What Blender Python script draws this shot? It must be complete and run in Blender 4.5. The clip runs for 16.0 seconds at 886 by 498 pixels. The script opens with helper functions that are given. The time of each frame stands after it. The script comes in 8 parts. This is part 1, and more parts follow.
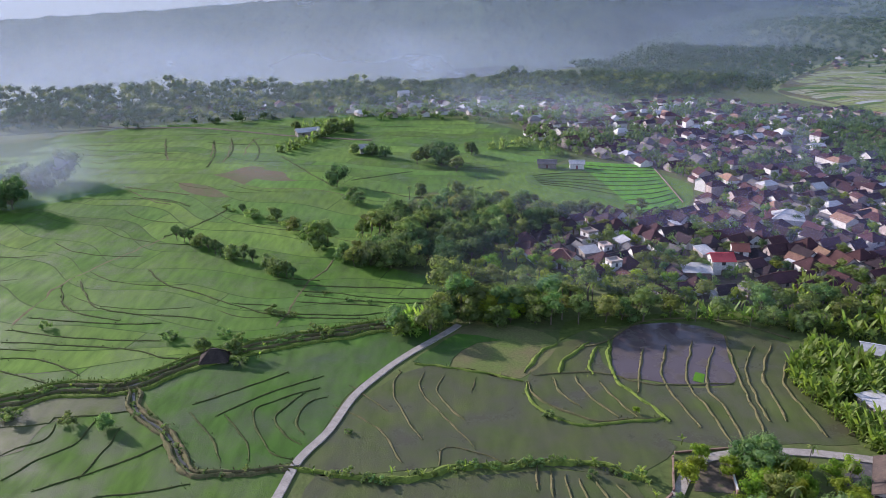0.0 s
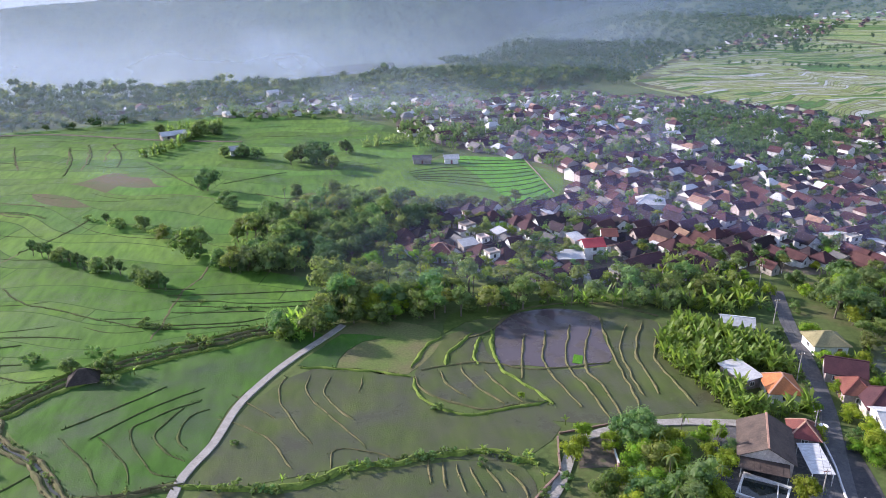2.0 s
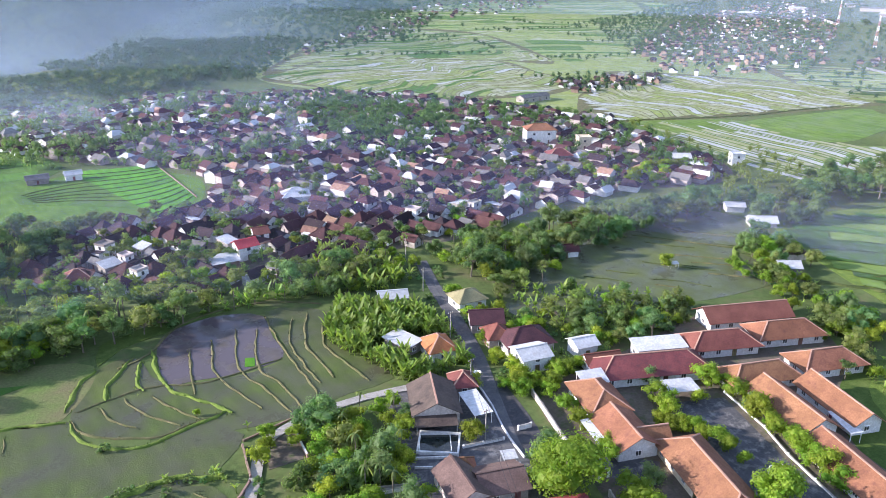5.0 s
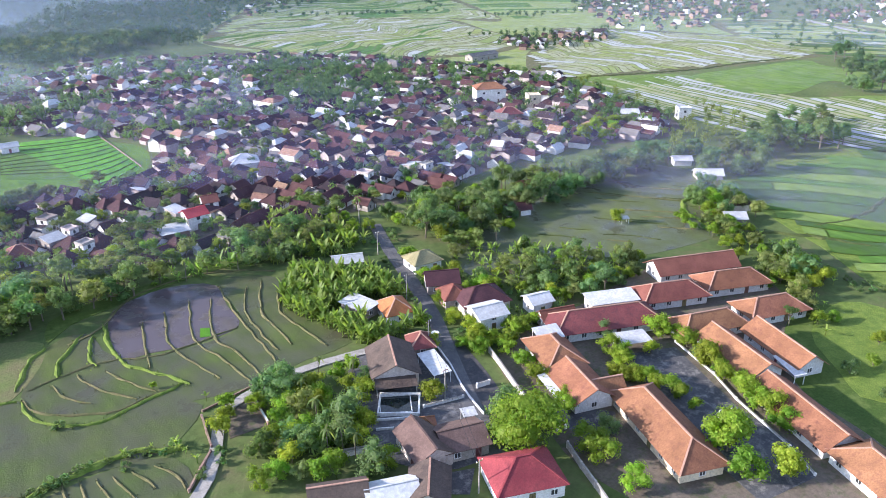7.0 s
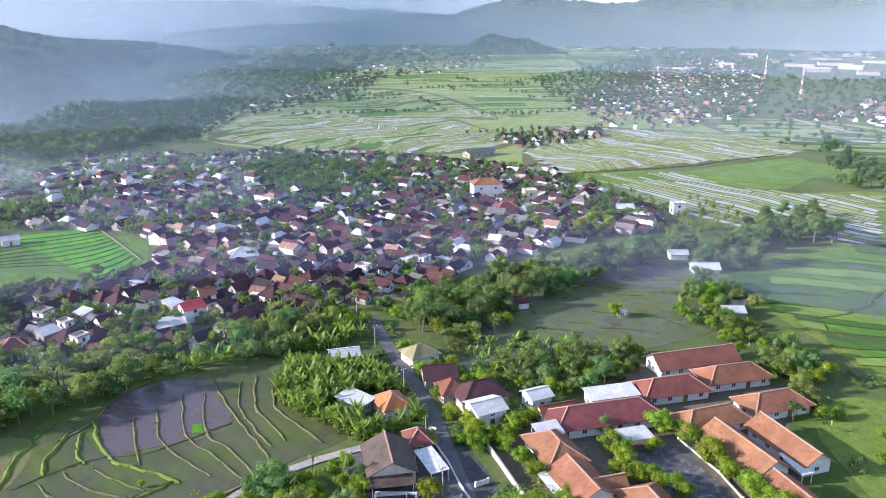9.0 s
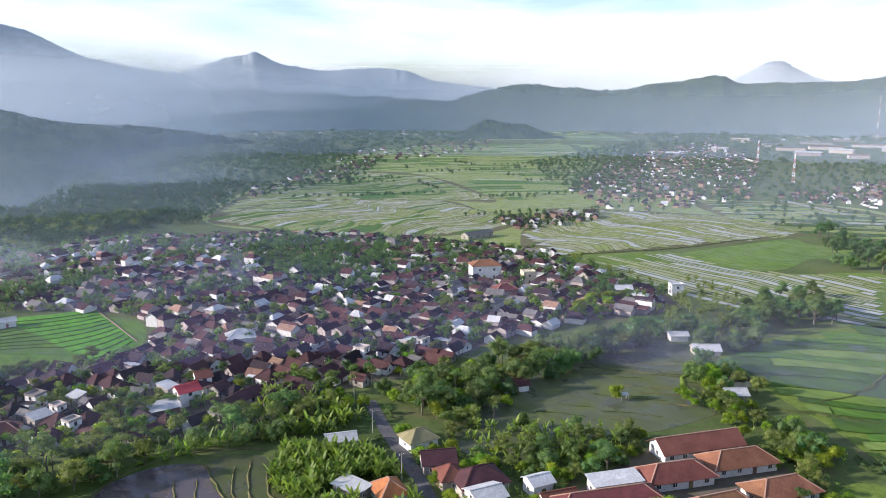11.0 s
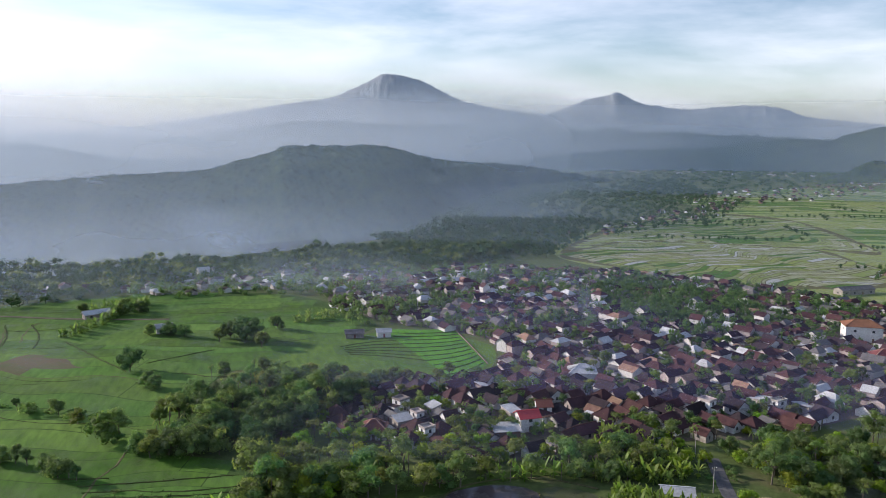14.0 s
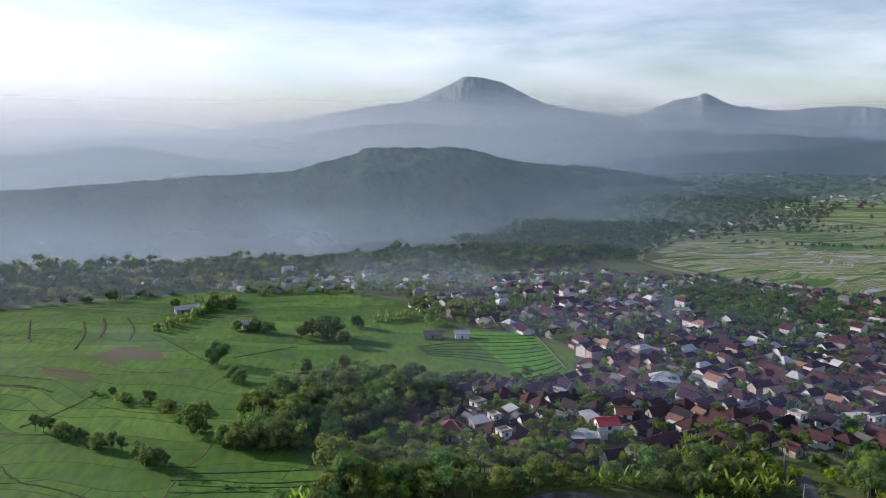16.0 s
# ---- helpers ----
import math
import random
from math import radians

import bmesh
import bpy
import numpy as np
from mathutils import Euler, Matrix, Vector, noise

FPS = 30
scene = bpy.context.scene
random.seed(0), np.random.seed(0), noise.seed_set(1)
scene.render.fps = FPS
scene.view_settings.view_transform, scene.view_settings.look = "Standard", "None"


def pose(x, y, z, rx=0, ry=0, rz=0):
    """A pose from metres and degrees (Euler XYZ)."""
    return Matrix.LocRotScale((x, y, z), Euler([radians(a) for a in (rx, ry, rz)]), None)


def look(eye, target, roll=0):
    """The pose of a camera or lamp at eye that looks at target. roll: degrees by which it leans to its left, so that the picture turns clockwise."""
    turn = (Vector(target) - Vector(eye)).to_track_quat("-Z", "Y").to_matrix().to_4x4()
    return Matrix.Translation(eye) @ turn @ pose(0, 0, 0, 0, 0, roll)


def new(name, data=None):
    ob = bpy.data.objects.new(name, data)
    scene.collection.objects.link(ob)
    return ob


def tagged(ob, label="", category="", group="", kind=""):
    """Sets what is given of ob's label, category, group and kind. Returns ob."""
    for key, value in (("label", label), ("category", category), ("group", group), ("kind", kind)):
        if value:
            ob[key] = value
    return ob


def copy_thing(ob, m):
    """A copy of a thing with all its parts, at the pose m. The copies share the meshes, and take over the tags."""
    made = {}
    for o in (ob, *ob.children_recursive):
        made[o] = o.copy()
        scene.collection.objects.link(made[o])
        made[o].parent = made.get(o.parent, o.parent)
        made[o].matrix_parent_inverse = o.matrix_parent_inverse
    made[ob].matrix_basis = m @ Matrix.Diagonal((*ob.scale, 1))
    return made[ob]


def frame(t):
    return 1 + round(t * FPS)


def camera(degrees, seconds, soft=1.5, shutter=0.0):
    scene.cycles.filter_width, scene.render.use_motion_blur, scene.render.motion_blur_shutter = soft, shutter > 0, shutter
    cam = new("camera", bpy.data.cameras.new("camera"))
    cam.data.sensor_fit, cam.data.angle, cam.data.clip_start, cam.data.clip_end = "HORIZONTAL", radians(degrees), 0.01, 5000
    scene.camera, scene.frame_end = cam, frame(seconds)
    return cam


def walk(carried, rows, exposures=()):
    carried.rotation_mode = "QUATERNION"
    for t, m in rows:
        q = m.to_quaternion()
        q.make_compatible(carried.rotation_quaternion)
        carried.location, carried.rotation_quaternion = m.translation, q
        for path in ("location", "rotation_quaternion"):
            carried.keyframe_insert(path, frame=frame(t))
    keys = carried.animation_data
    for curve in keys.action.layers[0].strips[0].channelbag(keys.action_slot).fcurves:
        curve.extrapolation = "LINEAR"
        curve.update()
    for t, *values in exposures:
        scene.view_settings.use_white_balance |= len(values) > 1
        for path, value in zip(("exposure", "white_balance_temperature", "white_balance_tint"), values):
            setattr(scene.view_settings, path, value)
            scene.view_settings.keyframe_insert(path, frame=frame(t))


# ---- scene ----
cam = camera(60.6, 16.0, soft=0.9)
PATH = [
    (0.0, 0.00, -20.80, 0.35),
    (0.5, -5.38, -20.92, 0.21),
    (1.0, -7.88, -21.00, 0.13),
    (1.5, -8.92, -21.03, 0.12),
    (2.0, -9.55, -21.04, 0.05),
    (2.5, -16.01, -21.07, -0.13),
    (3.0, -20.67, -21.13, -0.17),
    (3.5, -22.76, -21.17, -0.13),
    (4.0, -23.97, -21.15, -0.21),
    (4.5, -31.07, -21.14, -0.39),
    (5.0, -36.80, -21.17, -0.57),
    (5.2, -38.11, -21.49, -0.48),
    (7.3, -40.85, -24.04, -0.22),
    (7.5, -40.84, -23.50, -0.28),
    (8.0, -40.77, -22.24, -0.23),
    (8.5, -40.76, -19.63, -0.26),
    (9.0, -40.88, -16.99, -0.22),
    (9.5, -41.05, -15.68, -0.21),
    (10.0, -41.03, -14.10, -0.24),
    (12.3, -40.98, -8.72, -0.12),
    (12.5, -40.92, -8.71, -0.17),
    (13.0, -29.28, -8.35, -0.07),
    (13.2, -19.78, -8.15, -0.15),
    (13.5, -17.93, -8.10, -0.13),
    (14.0, -14.73, -8.01, -0.09),
    (14.5, -12.77, -7.95, -0.09),
    (15.0, -10.75, -7.92, -0.16),
    (15.5, -9.99, -7.88, -0.14),
    (16.0, -8.68, -7.85, -0.10),
]
walk(cam, [(t, pose(0, 0, 100, 90 + p, r, y)) for t, y, p, r in PATH],
     exposures=[(0.0, 0.55, 6200, 27), (0.5, 0.73, 6200, 27), (1.5, 0.92, 6200, 25), (3.5, 1.15, 6050, 23), (5.0, 1.23, 6000, 21), (8.5, 1.27, 6000, 20), (9.5, 0.95, 6100, 20), (10.2, 0.84, 6200, 19), (12.3, 0.26, 6500, 18), (14.0, 0.14, 6450, 19), (15.5, 0.05, 6450, 19), (16.0, 0.01, 6450, 19)])

# ---------------------------------------------------------------- sky, sun
SUN_AZ, SUN_EL = radians(-55), radians(19)
world = bpy.data.worlds.new("sky")
scene.world = world
world.use_nodes = True
wn, wl = world.node_tree.nodes, world.node_tree.links
wn.clear()
w_out = wn.new("ShaderNodeOutputWorld")
w_bg = wn.new("ShaderNodeBackground")
w_sky = wn.new("ShaderNodeTexSky")
w_sky.sky_type = "NISHITA"
w_sky.sun_disc = False
w_sky.sun_elevation, w_sky.sun_rotation = SUN_EL, SUN_AZ
w_sky.altitude, w_sky.air_density, w_sky.dust_density, w_sky.ozone_density = 300, 1.0, 0.7, 1.6
# thin cloud banks: streaks of noise drawn out along the horizon
w_tc = wn.new("ShaderNodeTexCoord")
w_map = wn.new("ShaderNodeMapping")
w_map.inputs["Scale"].default_value = (1.3, 1.3, 6.0)
w_noise = wn.new("ShaderNodeTexNoise")
w_noise.inputs["Scale"].default_value = 2.1
w_noise.inputs["Detail"].default_value = 7
w_noise.inputs["Roughness"].default_value = 0.55
w_noise.inputs["Distortion"].default_value = 0.2
w_ramp = wn.new("ShaderNodeValToRGB")
w_ramp.color_ramp.elements[0].position = 0.36
w_ramp.color_ramp.elements[1].position = 0.66
w_mul = wn.new("ShaderNodeMath")
w_mul.operation = "MULTIPLY"
w_mul.inputs[1].default_value = 0.64
w_mix = wn.new("ShaderNodeMixRGB")
w_mix.inputs[2].default_value = (7.8, 8.3, 9.0, 1)
wl.new(w_tc.outputs["Generated"], w_map.inputs["Vector"])
wl.new(w_map.outputs["Vector"], w_noise.inputs["Vector"])
wl.new(w_noise.outputs["Fac"], w_ramp.inputs["Fac"])
wl.new(w_ramp.outputs["Color"], w_mul.inputs[0])
# the banks thin out above the horizon belt
w_sep = wn.new("ShaderNodeSeparateXYZ")
w_thin = wn.new("ShaderNodeMapRange")
w_thin.interpolation_type = "SMOOTHSTEP"
for key, value in (("From Min", 0.08), ("From Max", 0.42), ("To Min", 1.0), ("To Max", 0.28)):
    w_thin.inputs[key].default_value = value
w_cover = wn.new("ShaderNodeMath")
w_cover.operation = "MULTIPLY"
wl.new(w_tc.outputs["Generated"], w_sep.inputs[0])
wl.new(w_sep.outputs["Z"], w_thin.inputs["Value"])
wl.new(w_mul.outputs[0], w_cover.inputs[0])
wl.new(w_thin.outputs[0], w_cover.inputs[1])
wl.new(w_cover.outputs[0], w_mix.inputs[0])
wl.new(w_sky.outputs[0], w_mix.inputs[1])
wl.new(w_mix.outputs[0], w_bg.inputs["Color"])
w_bg.inputs["Strength"].default_value = 0.15
wl.new(w_bg.outputs[0], w_out.inputs[0])

sun = new("sun", bpy.data.lights.new("sun", "SUN"))
sun.data.energy, sun.data.angle, sun.data.color = 5.0, radians(0.8), (1.0, 0.92, 0.80)
sun.matrix_world = look((math.sin(SUN_AZ) * 900 * math.cos(SUN_EL), math.cos(SUN_AZ) * 900 * math.cos(SUN_EL), 900 * math.sin(SUN_EL)), (0, 0, 0))

rnd = random.Random(7)

# ---------------------------------------------------------------- materials
def node_mat(name):
    m = bpy.data.materials.new(name)
    m.use_nodes = True
    n, l = m.node_tree.nodes, m.node_tree.links
    return m, n, l, n["Principled BSDF"]


def noise_node(n, l, scale, detail=4, stretch=None, coord="pos", rough=0.55):
    t = n.new("ShaderNodeTexNoise")
    t.inputs["Scale"].default_value = scale
    t.inputs["Detail"].default_value = detail
    t.inputs["Roughness"].default_value = rough
    if coord == "pos":
        src = n.new("ShaderNodeNewGeometry").outputs["Position"]
    else:
        src = n.new("ShaderNodeTexCoord").outputs["Object"]
    if stretch:
        mp = n.new("ShaderNodeMapping")
        mp.inputs["Scale"].default_value = stretch[:3]
        if len(stretch) > 3:
            mp.inputs["Rotation"].default_value = (0, 0, radians(stretch[3]))
        l.new(src, mp.inputs["Vector"])
        src = mp.outputs["Vector"]
    l.new(src, t.inputs["Vector"])
    return t


def ramp(n, l, fac, stops):
    r = n.new("ShaderNodeValToRGB")
    e = r.color_ramp.elements
    while len(e) < len(stops):
        e.new(0.5)
    for k, (p, c) in enumerate(stops):
        e[k].position = p
        e[k].color = (*c, 1) if len(c) == 3 else c
    l.new(fac, r.inputs["Fac"])
    return r.outputs["Color"]


def mixc(n, l, fac, a, b, kind="MIX"):
    m = n.new("ShaderNodeMixRGB")
    m.blend_type = kind
    for k, v in ((0, fac), (1, a), (2, b)):
        if isinstance(v, (int, float)):
            m.inputs[k].default_value = v
        elif isinstance(v, tuple):
            m.inputs[k].default_value = (*v, 1)
        else:
            l.new(v, m.inputs[k])
    return m.outputs[0]


def vary(n, l, col, amount, by="object", hue=0.02):
    """Brightness and a little hue by the object or by the loose piece."""
    if by == "object":
        rndm = n.new("ShaderNodeObjectInfo").outputs["Random"]
    else:
        rndm = n.new("ShaderNodeNewGeometry").outputs["Random Per Island"]
    hs = n.new("ShaderNodeHueSaturation")
    mr = n.new("ShaderNodeMapRange")
    mr.inputs["To Min"].default_value, mr.inputs["To Max"].default_value = 1 - amount, 1 + amount
    l.new(rndm, mr.inputs["Value"])
    l.new(mr.outputs[0], hs.inputs["Value"])
    w = n.new("ShaderNodeMath")
    w.operation = "MULTIPLY"
    w.inputs[1].default_value = 7.31
    fr = n.new("ShaderNodeMath")
    fr.operation = "FRACT"
    l.new(rndm, w.inputs[0])
    l.new(w.outputs[0], fr.inputs[0])
    m2 = n.new("ShaderNodeMapRange")
    m2.inputs["To Min"].default_value, m2.inputs["To Max"].default_value = 0.5 - hue, 0.5 + hue
    l.new(fr.outputs[0], m2.inputs["Value"])
    l.new(m2.outputs[0], hs.inputs["Hue"])
    l.new(col, hs.inputs["Color"])
    return hs.outputs["Color"]


def bump(n, l, b, height, strength, dist=0.1):
    bn = n.new("ShaderNodeBump")
    bn.inputs["Strength"].default_value, bn.inputs["Distance"].default_value = strength, dist
    l.new(height, bn.inputs["Height"])
    l.new(bn.outputs[0], b.inputs["Normal"])


def surface(name, a, b2, scale=0.2, fine=2.0, rough=0.9, var=0.0, by="object", hue=0.02, bmp=0.4, dist=0.1, spec=0.2, coord="pos", metal=0.0, dirt=None, stretch=None):
    m, n, l, b = node_mat(name)
    big = noise_node(n, l, scale, 4, stretch, coord)
    small = noise_node(n, l, fine, 5, None, coord, 0.65)
    col = ramp(n, l, big.outputs["Fac"], [(0.32, a), (0.68, b2)])
    lo = ramp(n, l, small.outputs["Fac"], [(0.25, (0.68, 0.68, 0.68)), (0.75, (1.22, 1.22, 1.22))])
    col = mixc(n, l, 1.0, col, lo, "MULTIPLY")
    if dirt:
        dn = noise_node(n, l, scale * 3.1, 6, None, coord, 0.7)
        f = ramp(n, l, dn.outputs["Fac"], [(0.5, (0, 0, 0)), (0.68, (0.8, 0.8, 0.8))])
        col = mixc(n, l, f, col, dirt)
    if var:
        col = vary(n, l, col, var, by, hue)
    l.new(col, b.inputs["Base Color"])
    b.inputs["Roughness"].default_value = rough
    b.inputs["Specular IOR Level"].default_value = spec
    b.inputs["Metallic"].default_value = metal
    if bmp:
        bump(n, l, b, small.outputs["Fac"], bmp, dist)
    return m


def leaf_mat(name, a, b2, var=0.25, by="object", hue=0.03, through_light=0.55, island=True, rough=0.55, spec=0.25):
    m, n, l, b = node_mat(name)
    big = noise_node(n, l, 0.35, 3)
    col = ramp(n, l, big.outputs["Fac"], [(0.3, a), (0.7, b2)])
    col = vary(n, l, col, var, by, hue)
    if island:
        col = vary(n, l, col, 0.22, "island", 0.012)
    b.inputs["Roughness"].default_value = rough
    b.inputs["Specular IOR Level"].default_value = spec
    l.new(col, b.inputs["Base Color"])
    tr = n.new("ShaderNodeBsdfTranslucent")
    bright = mixc(n, l, 1.0, col, (1.45, 1.55, 0.75), "MULTIPLY")
    l.new(bright, tr.inputs["Color"])
    mx = n.new("ShaderNodeMixShader")
    mx.inputs[0].default_value = through_light
    l.new(b.outputs[0], mx.inputs[1])
    l.new(tr.outputs[0], mx.inputs[2])
    l.new(mx.outputs[0], n["Material Output"].inputs["Surface"])
    return m


def rice_mat(name, a, b2, water, bare, turn=0.0, patch=0.03, grain=0.6, spec=0.16, wet=0.15):
    """Rice standing in water: plants by a broken fine noise over mud and water, thinner in patches."""
    m, n, l, b = node_mat(name)
    big = noise_node(n, l, patch, 5)
    mid = noise_node(n, l, 0.35, 5, (1, 0.25, 1, turn))
    fine = noise_node(n, l, 2.2, 4, None, "pos", 0.7)
    green = ramp(n, l, big.outputs["Fac"], [(0.3, a), (0.7, b2)])
    green = vary(n, l, green, 0.10, "island", 0.008)
    green = mixc(n, l, 1.0, green, ramp(n, l, mid.outputs["Fac"], [(0.25, (0.62, 0.66, 0.62)), (0.75, (1.35, 1.3, 1.25))]), "MULTIPLY")
    add = n.new("ShaderNodeMath")
    add.operation = "ADD"
    half = n.new("ShaderNodeMath")
    half.operation = "MULTIPLY"
    half.inputs[1].default_value = grain
    l.new(fine.outputs["Fac"], half.inputs[0])
    l.new(half.outputs[0], add.inputs[0])
    b3 = n.new("ShaderNodeMath")
    b3.operation = "MULTIPLY"
    b3.inputs[1].default_value = 1.3 - grain
    mid2 = noise_node(n, l, patch * 2.7, 5)
    l.new(mid2.outputs["Fac"], b3.inputs[0])
    l.new(b3.outputs[0], add.inputs[1])
    cover = ramp(n, l, add.outputs[0], [(0.65 - 0.2 + (bare - 0.5) * 0.5, (0, 0, 0)), (0.65 + 0.2 + (bare - 0.5) * 0.5, (1, 1, 1))])
    col = mixc(n, l, cover, water, green)
    l.new(col, b.inputs["Base Color"])
    rg = ramp(n, l, cover, [(0.0, (wet,) * 3), (1.0, (0.95, 0.95, 0.95))])
    l.new(rg, b.inputs["Roughness"])
    b.inputs["Specular IOR Level"].default_value = spec
    hm = mixc(n, l, 1.0, cover, fine.outputs["Fac"], "MULTIPLY")
    bump(n, l, b, hm, 0.5, 0.25)
    return m


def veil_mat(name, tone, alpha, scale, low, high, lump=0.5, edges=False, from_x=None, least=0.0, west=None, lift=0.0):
    """Mist, haze or smoke tinted onto a see-through sheet: thin where the noise is low, and gone above a height."""
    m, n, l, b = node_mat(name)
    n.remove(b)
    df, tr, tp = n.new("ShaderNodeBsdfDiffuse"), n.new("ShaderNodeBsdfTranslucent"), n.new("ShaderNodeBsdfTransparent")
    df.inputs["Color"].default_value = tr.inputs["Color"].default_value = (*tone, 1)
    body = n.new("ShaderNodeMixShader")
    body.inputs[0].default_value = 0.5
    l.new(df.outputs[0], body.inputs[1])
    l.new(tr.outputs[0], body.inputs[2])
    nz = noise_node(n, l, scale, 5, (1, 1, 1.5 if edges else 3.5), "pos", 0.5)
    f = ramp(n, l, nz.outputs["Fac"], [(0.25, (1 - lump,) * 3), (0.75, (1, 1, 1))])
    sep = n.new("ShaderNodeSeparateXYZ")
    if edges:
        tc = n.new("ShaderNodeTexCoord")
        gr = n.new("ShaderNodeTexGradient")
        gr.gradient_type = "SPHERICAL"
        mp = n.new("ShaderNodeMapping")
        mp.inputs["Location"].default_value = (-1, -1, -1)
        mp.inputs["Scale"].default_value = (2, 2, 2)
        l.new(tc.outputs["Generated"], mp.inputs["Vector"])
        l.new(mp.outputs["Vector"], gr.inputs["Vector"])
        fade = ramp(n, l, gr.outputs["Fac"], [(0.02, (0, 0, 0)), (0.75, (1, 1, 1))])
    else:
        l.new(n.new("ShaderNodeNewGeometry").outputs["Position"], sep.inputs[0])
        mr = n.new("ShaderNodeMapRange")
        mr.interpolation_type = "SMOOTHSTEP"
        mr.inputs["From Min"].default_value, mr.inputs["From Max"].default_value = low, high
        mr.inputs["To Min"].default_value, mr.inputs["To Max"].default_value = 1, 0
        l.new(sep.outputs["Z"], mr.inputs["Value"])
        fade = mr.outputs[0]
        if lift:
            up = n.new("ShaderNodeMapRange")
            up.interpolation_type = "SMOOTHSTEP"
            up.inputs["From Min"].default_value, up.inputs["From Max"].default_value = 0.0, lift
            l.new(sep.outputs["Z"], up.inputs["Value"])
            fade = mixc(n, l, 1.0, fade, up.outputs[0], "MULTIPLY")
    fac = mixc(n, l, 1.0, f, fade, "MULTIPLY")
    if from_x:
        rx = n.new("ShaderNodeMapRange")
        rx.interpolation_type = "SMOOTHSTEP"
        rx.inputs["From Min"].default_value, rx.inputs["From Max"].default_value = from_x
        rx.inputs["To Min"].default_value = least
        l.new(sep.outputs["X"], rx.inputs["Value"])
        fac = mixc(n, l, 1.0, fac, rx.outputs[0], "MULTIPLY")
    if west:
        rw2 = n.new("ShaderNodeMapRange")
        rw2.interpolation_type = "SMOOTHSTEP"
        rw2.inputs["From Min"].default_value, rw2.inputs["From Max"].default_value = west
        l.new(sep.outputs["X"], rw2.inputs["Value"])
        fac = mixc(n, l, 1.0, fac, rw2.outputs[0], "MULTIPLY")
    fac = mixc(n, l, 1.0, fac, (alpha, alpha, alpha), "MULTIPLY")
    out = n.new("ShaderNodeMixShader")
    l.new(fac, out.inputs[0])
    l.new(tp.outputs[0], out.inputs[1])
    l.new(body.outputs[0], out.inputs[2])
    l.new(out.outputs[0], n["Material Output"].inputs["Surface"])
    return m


M_GROUND = surface("grassland", (0.062, 0.098, 0.028), (0.115, 0.150, 0.045), 0.02, 0.5, 0.95, bmp=0.6, dist=0.4, dirt=(0.13, 0.115, 0.06))
M_HILL = surface("wooded_hill", (0.012, 0.030, 0.018), (0.058, 0.085, 0.045), 0.016, 0.09, 1.0, bmp=0.0, spec=0.0)
# distance haze is put into the rock colour: light blue-grey
M_MOUNT_HAZED = surface("hazed_mountain", (0.24, 0.285, 0.33), (0.29, 0.335, 0.37), 0.004, 0.02, 0.95, bmp=0.5, dist=20)
M_EARTH = surface("trodden_earth", (0.10, 0.082, 0.062), (0.17, 0.14, 0.11), 0.12, 1.2, 0.95, dirt=(0.06, 0.09, 0.03))
M_BUND = surface("grassy_bund", (0.085, 0.10, 0.036), (0.16, 0.145, 0.07), 0.3, 2.5, 0.95, bmp=0.9, dist=0.2, dirt=(0.13, 0.095, 0.06))
M_BUND_GREEN = surface("lush_bund", (0.095, 0.155, 0.024), (0.165, 0.225, 0.04), 0.4, 2.5, 0.9, bmp=1.0, dist=0.25)
M_BUND_DARK = surface("dark_bund", (0.042, 0.062, 0.018), (0.085, 0.105, 0.032), 0.3, 2.5, 0.95, bmp=0.9, dist=0.2)
M_RICE = rice_mat("green_rice", (0.056, 0.150, 0.020), (0.108, 0.205, 0.034), (0.045, 0.09, 0.022), 0.17, turn=20, patch=0.016)
M_RICE_VIVID = rice_mat("vivid_rice", (0.075, 0.24, 0.012), (0.10, 0.27, 0.018), (0.03, 0.05, 0.02), 0.15, turn=-30)
M_RICE_YOUNG = rice_mat("young_rice", (0.040, 0.108, 0.014), (0.068, 0.142, 0.022), (0.046, 0.058, 0.032), 0.30, turn=40, grain=0.35)
M_RICE_THIN = rice_mat("thin_rice", (0.056, 0.096, 0.022), (0.092, 0.122, 0.034), (0.074, 0.072, 0.046), 0.52, turn=10, grain=0.25, spec=0.16, wet=0.14)
M_MUD = rice_mat("flooded_mud", (0.088, 0.078, 0.062), (0.105, 0.095, 0.078), (0.092, 0.074, 0.078), 0.85, patch=0.06, grain=0.15, spec=0.25, wet=0.14)
# the next two put the sky's reflection into the water's base colour
M_SILVER = rice_mat("sky_pale_paddy", (0.19, 0.235, 0.075), (0.255, 0.29, 0.105), (0.33, 0.33, 0.225), 0.55, turn=60, grain=0.3, spec=0.12, wet=0.4)
M_SKY_WATER = surface("sky_pale_water", (0.34, 0.355, 0.32), (0.42, 0.435, 0.40), 0.05, 0.8, 0.5, bmp=0.05, spec=0.2)
M_CONCRETE = surface("worn_concrete", (0.28, 0.265, 0.24), (0.38, 0.36, 0.33), 0.4, 3.0, 0.9, dirt=(0.2, 0.185, 0.16))
M_ASPHALT = surface("old_asphalt", (0.080, 0.082, 0.090), (0.125, 0.125, 0.13), 0.25, 4.0, 0.85, dirt=(0.16, 0.15, 0.14))
# asphalt darkened in its colour for the shade lying on the forecourt
M_TAR_SHADED = surface("shaded_tar", (0.045, 0.046, 0.052), (0.075, 0.074, 0.078), 0.25, 4.0, 0.85, dirt=(0.11, 0.10, 0.09))
M_TILE = surface("clay_roof_tile", (0.042, 0.021, 0.025), (0.076, 0.034, 0.038), 0.35, 3.0, 0.85, var=0.25, hue=0.012, bmp=0.8, dist=0.08, dirt=(0.065, 0.036, 0.036))
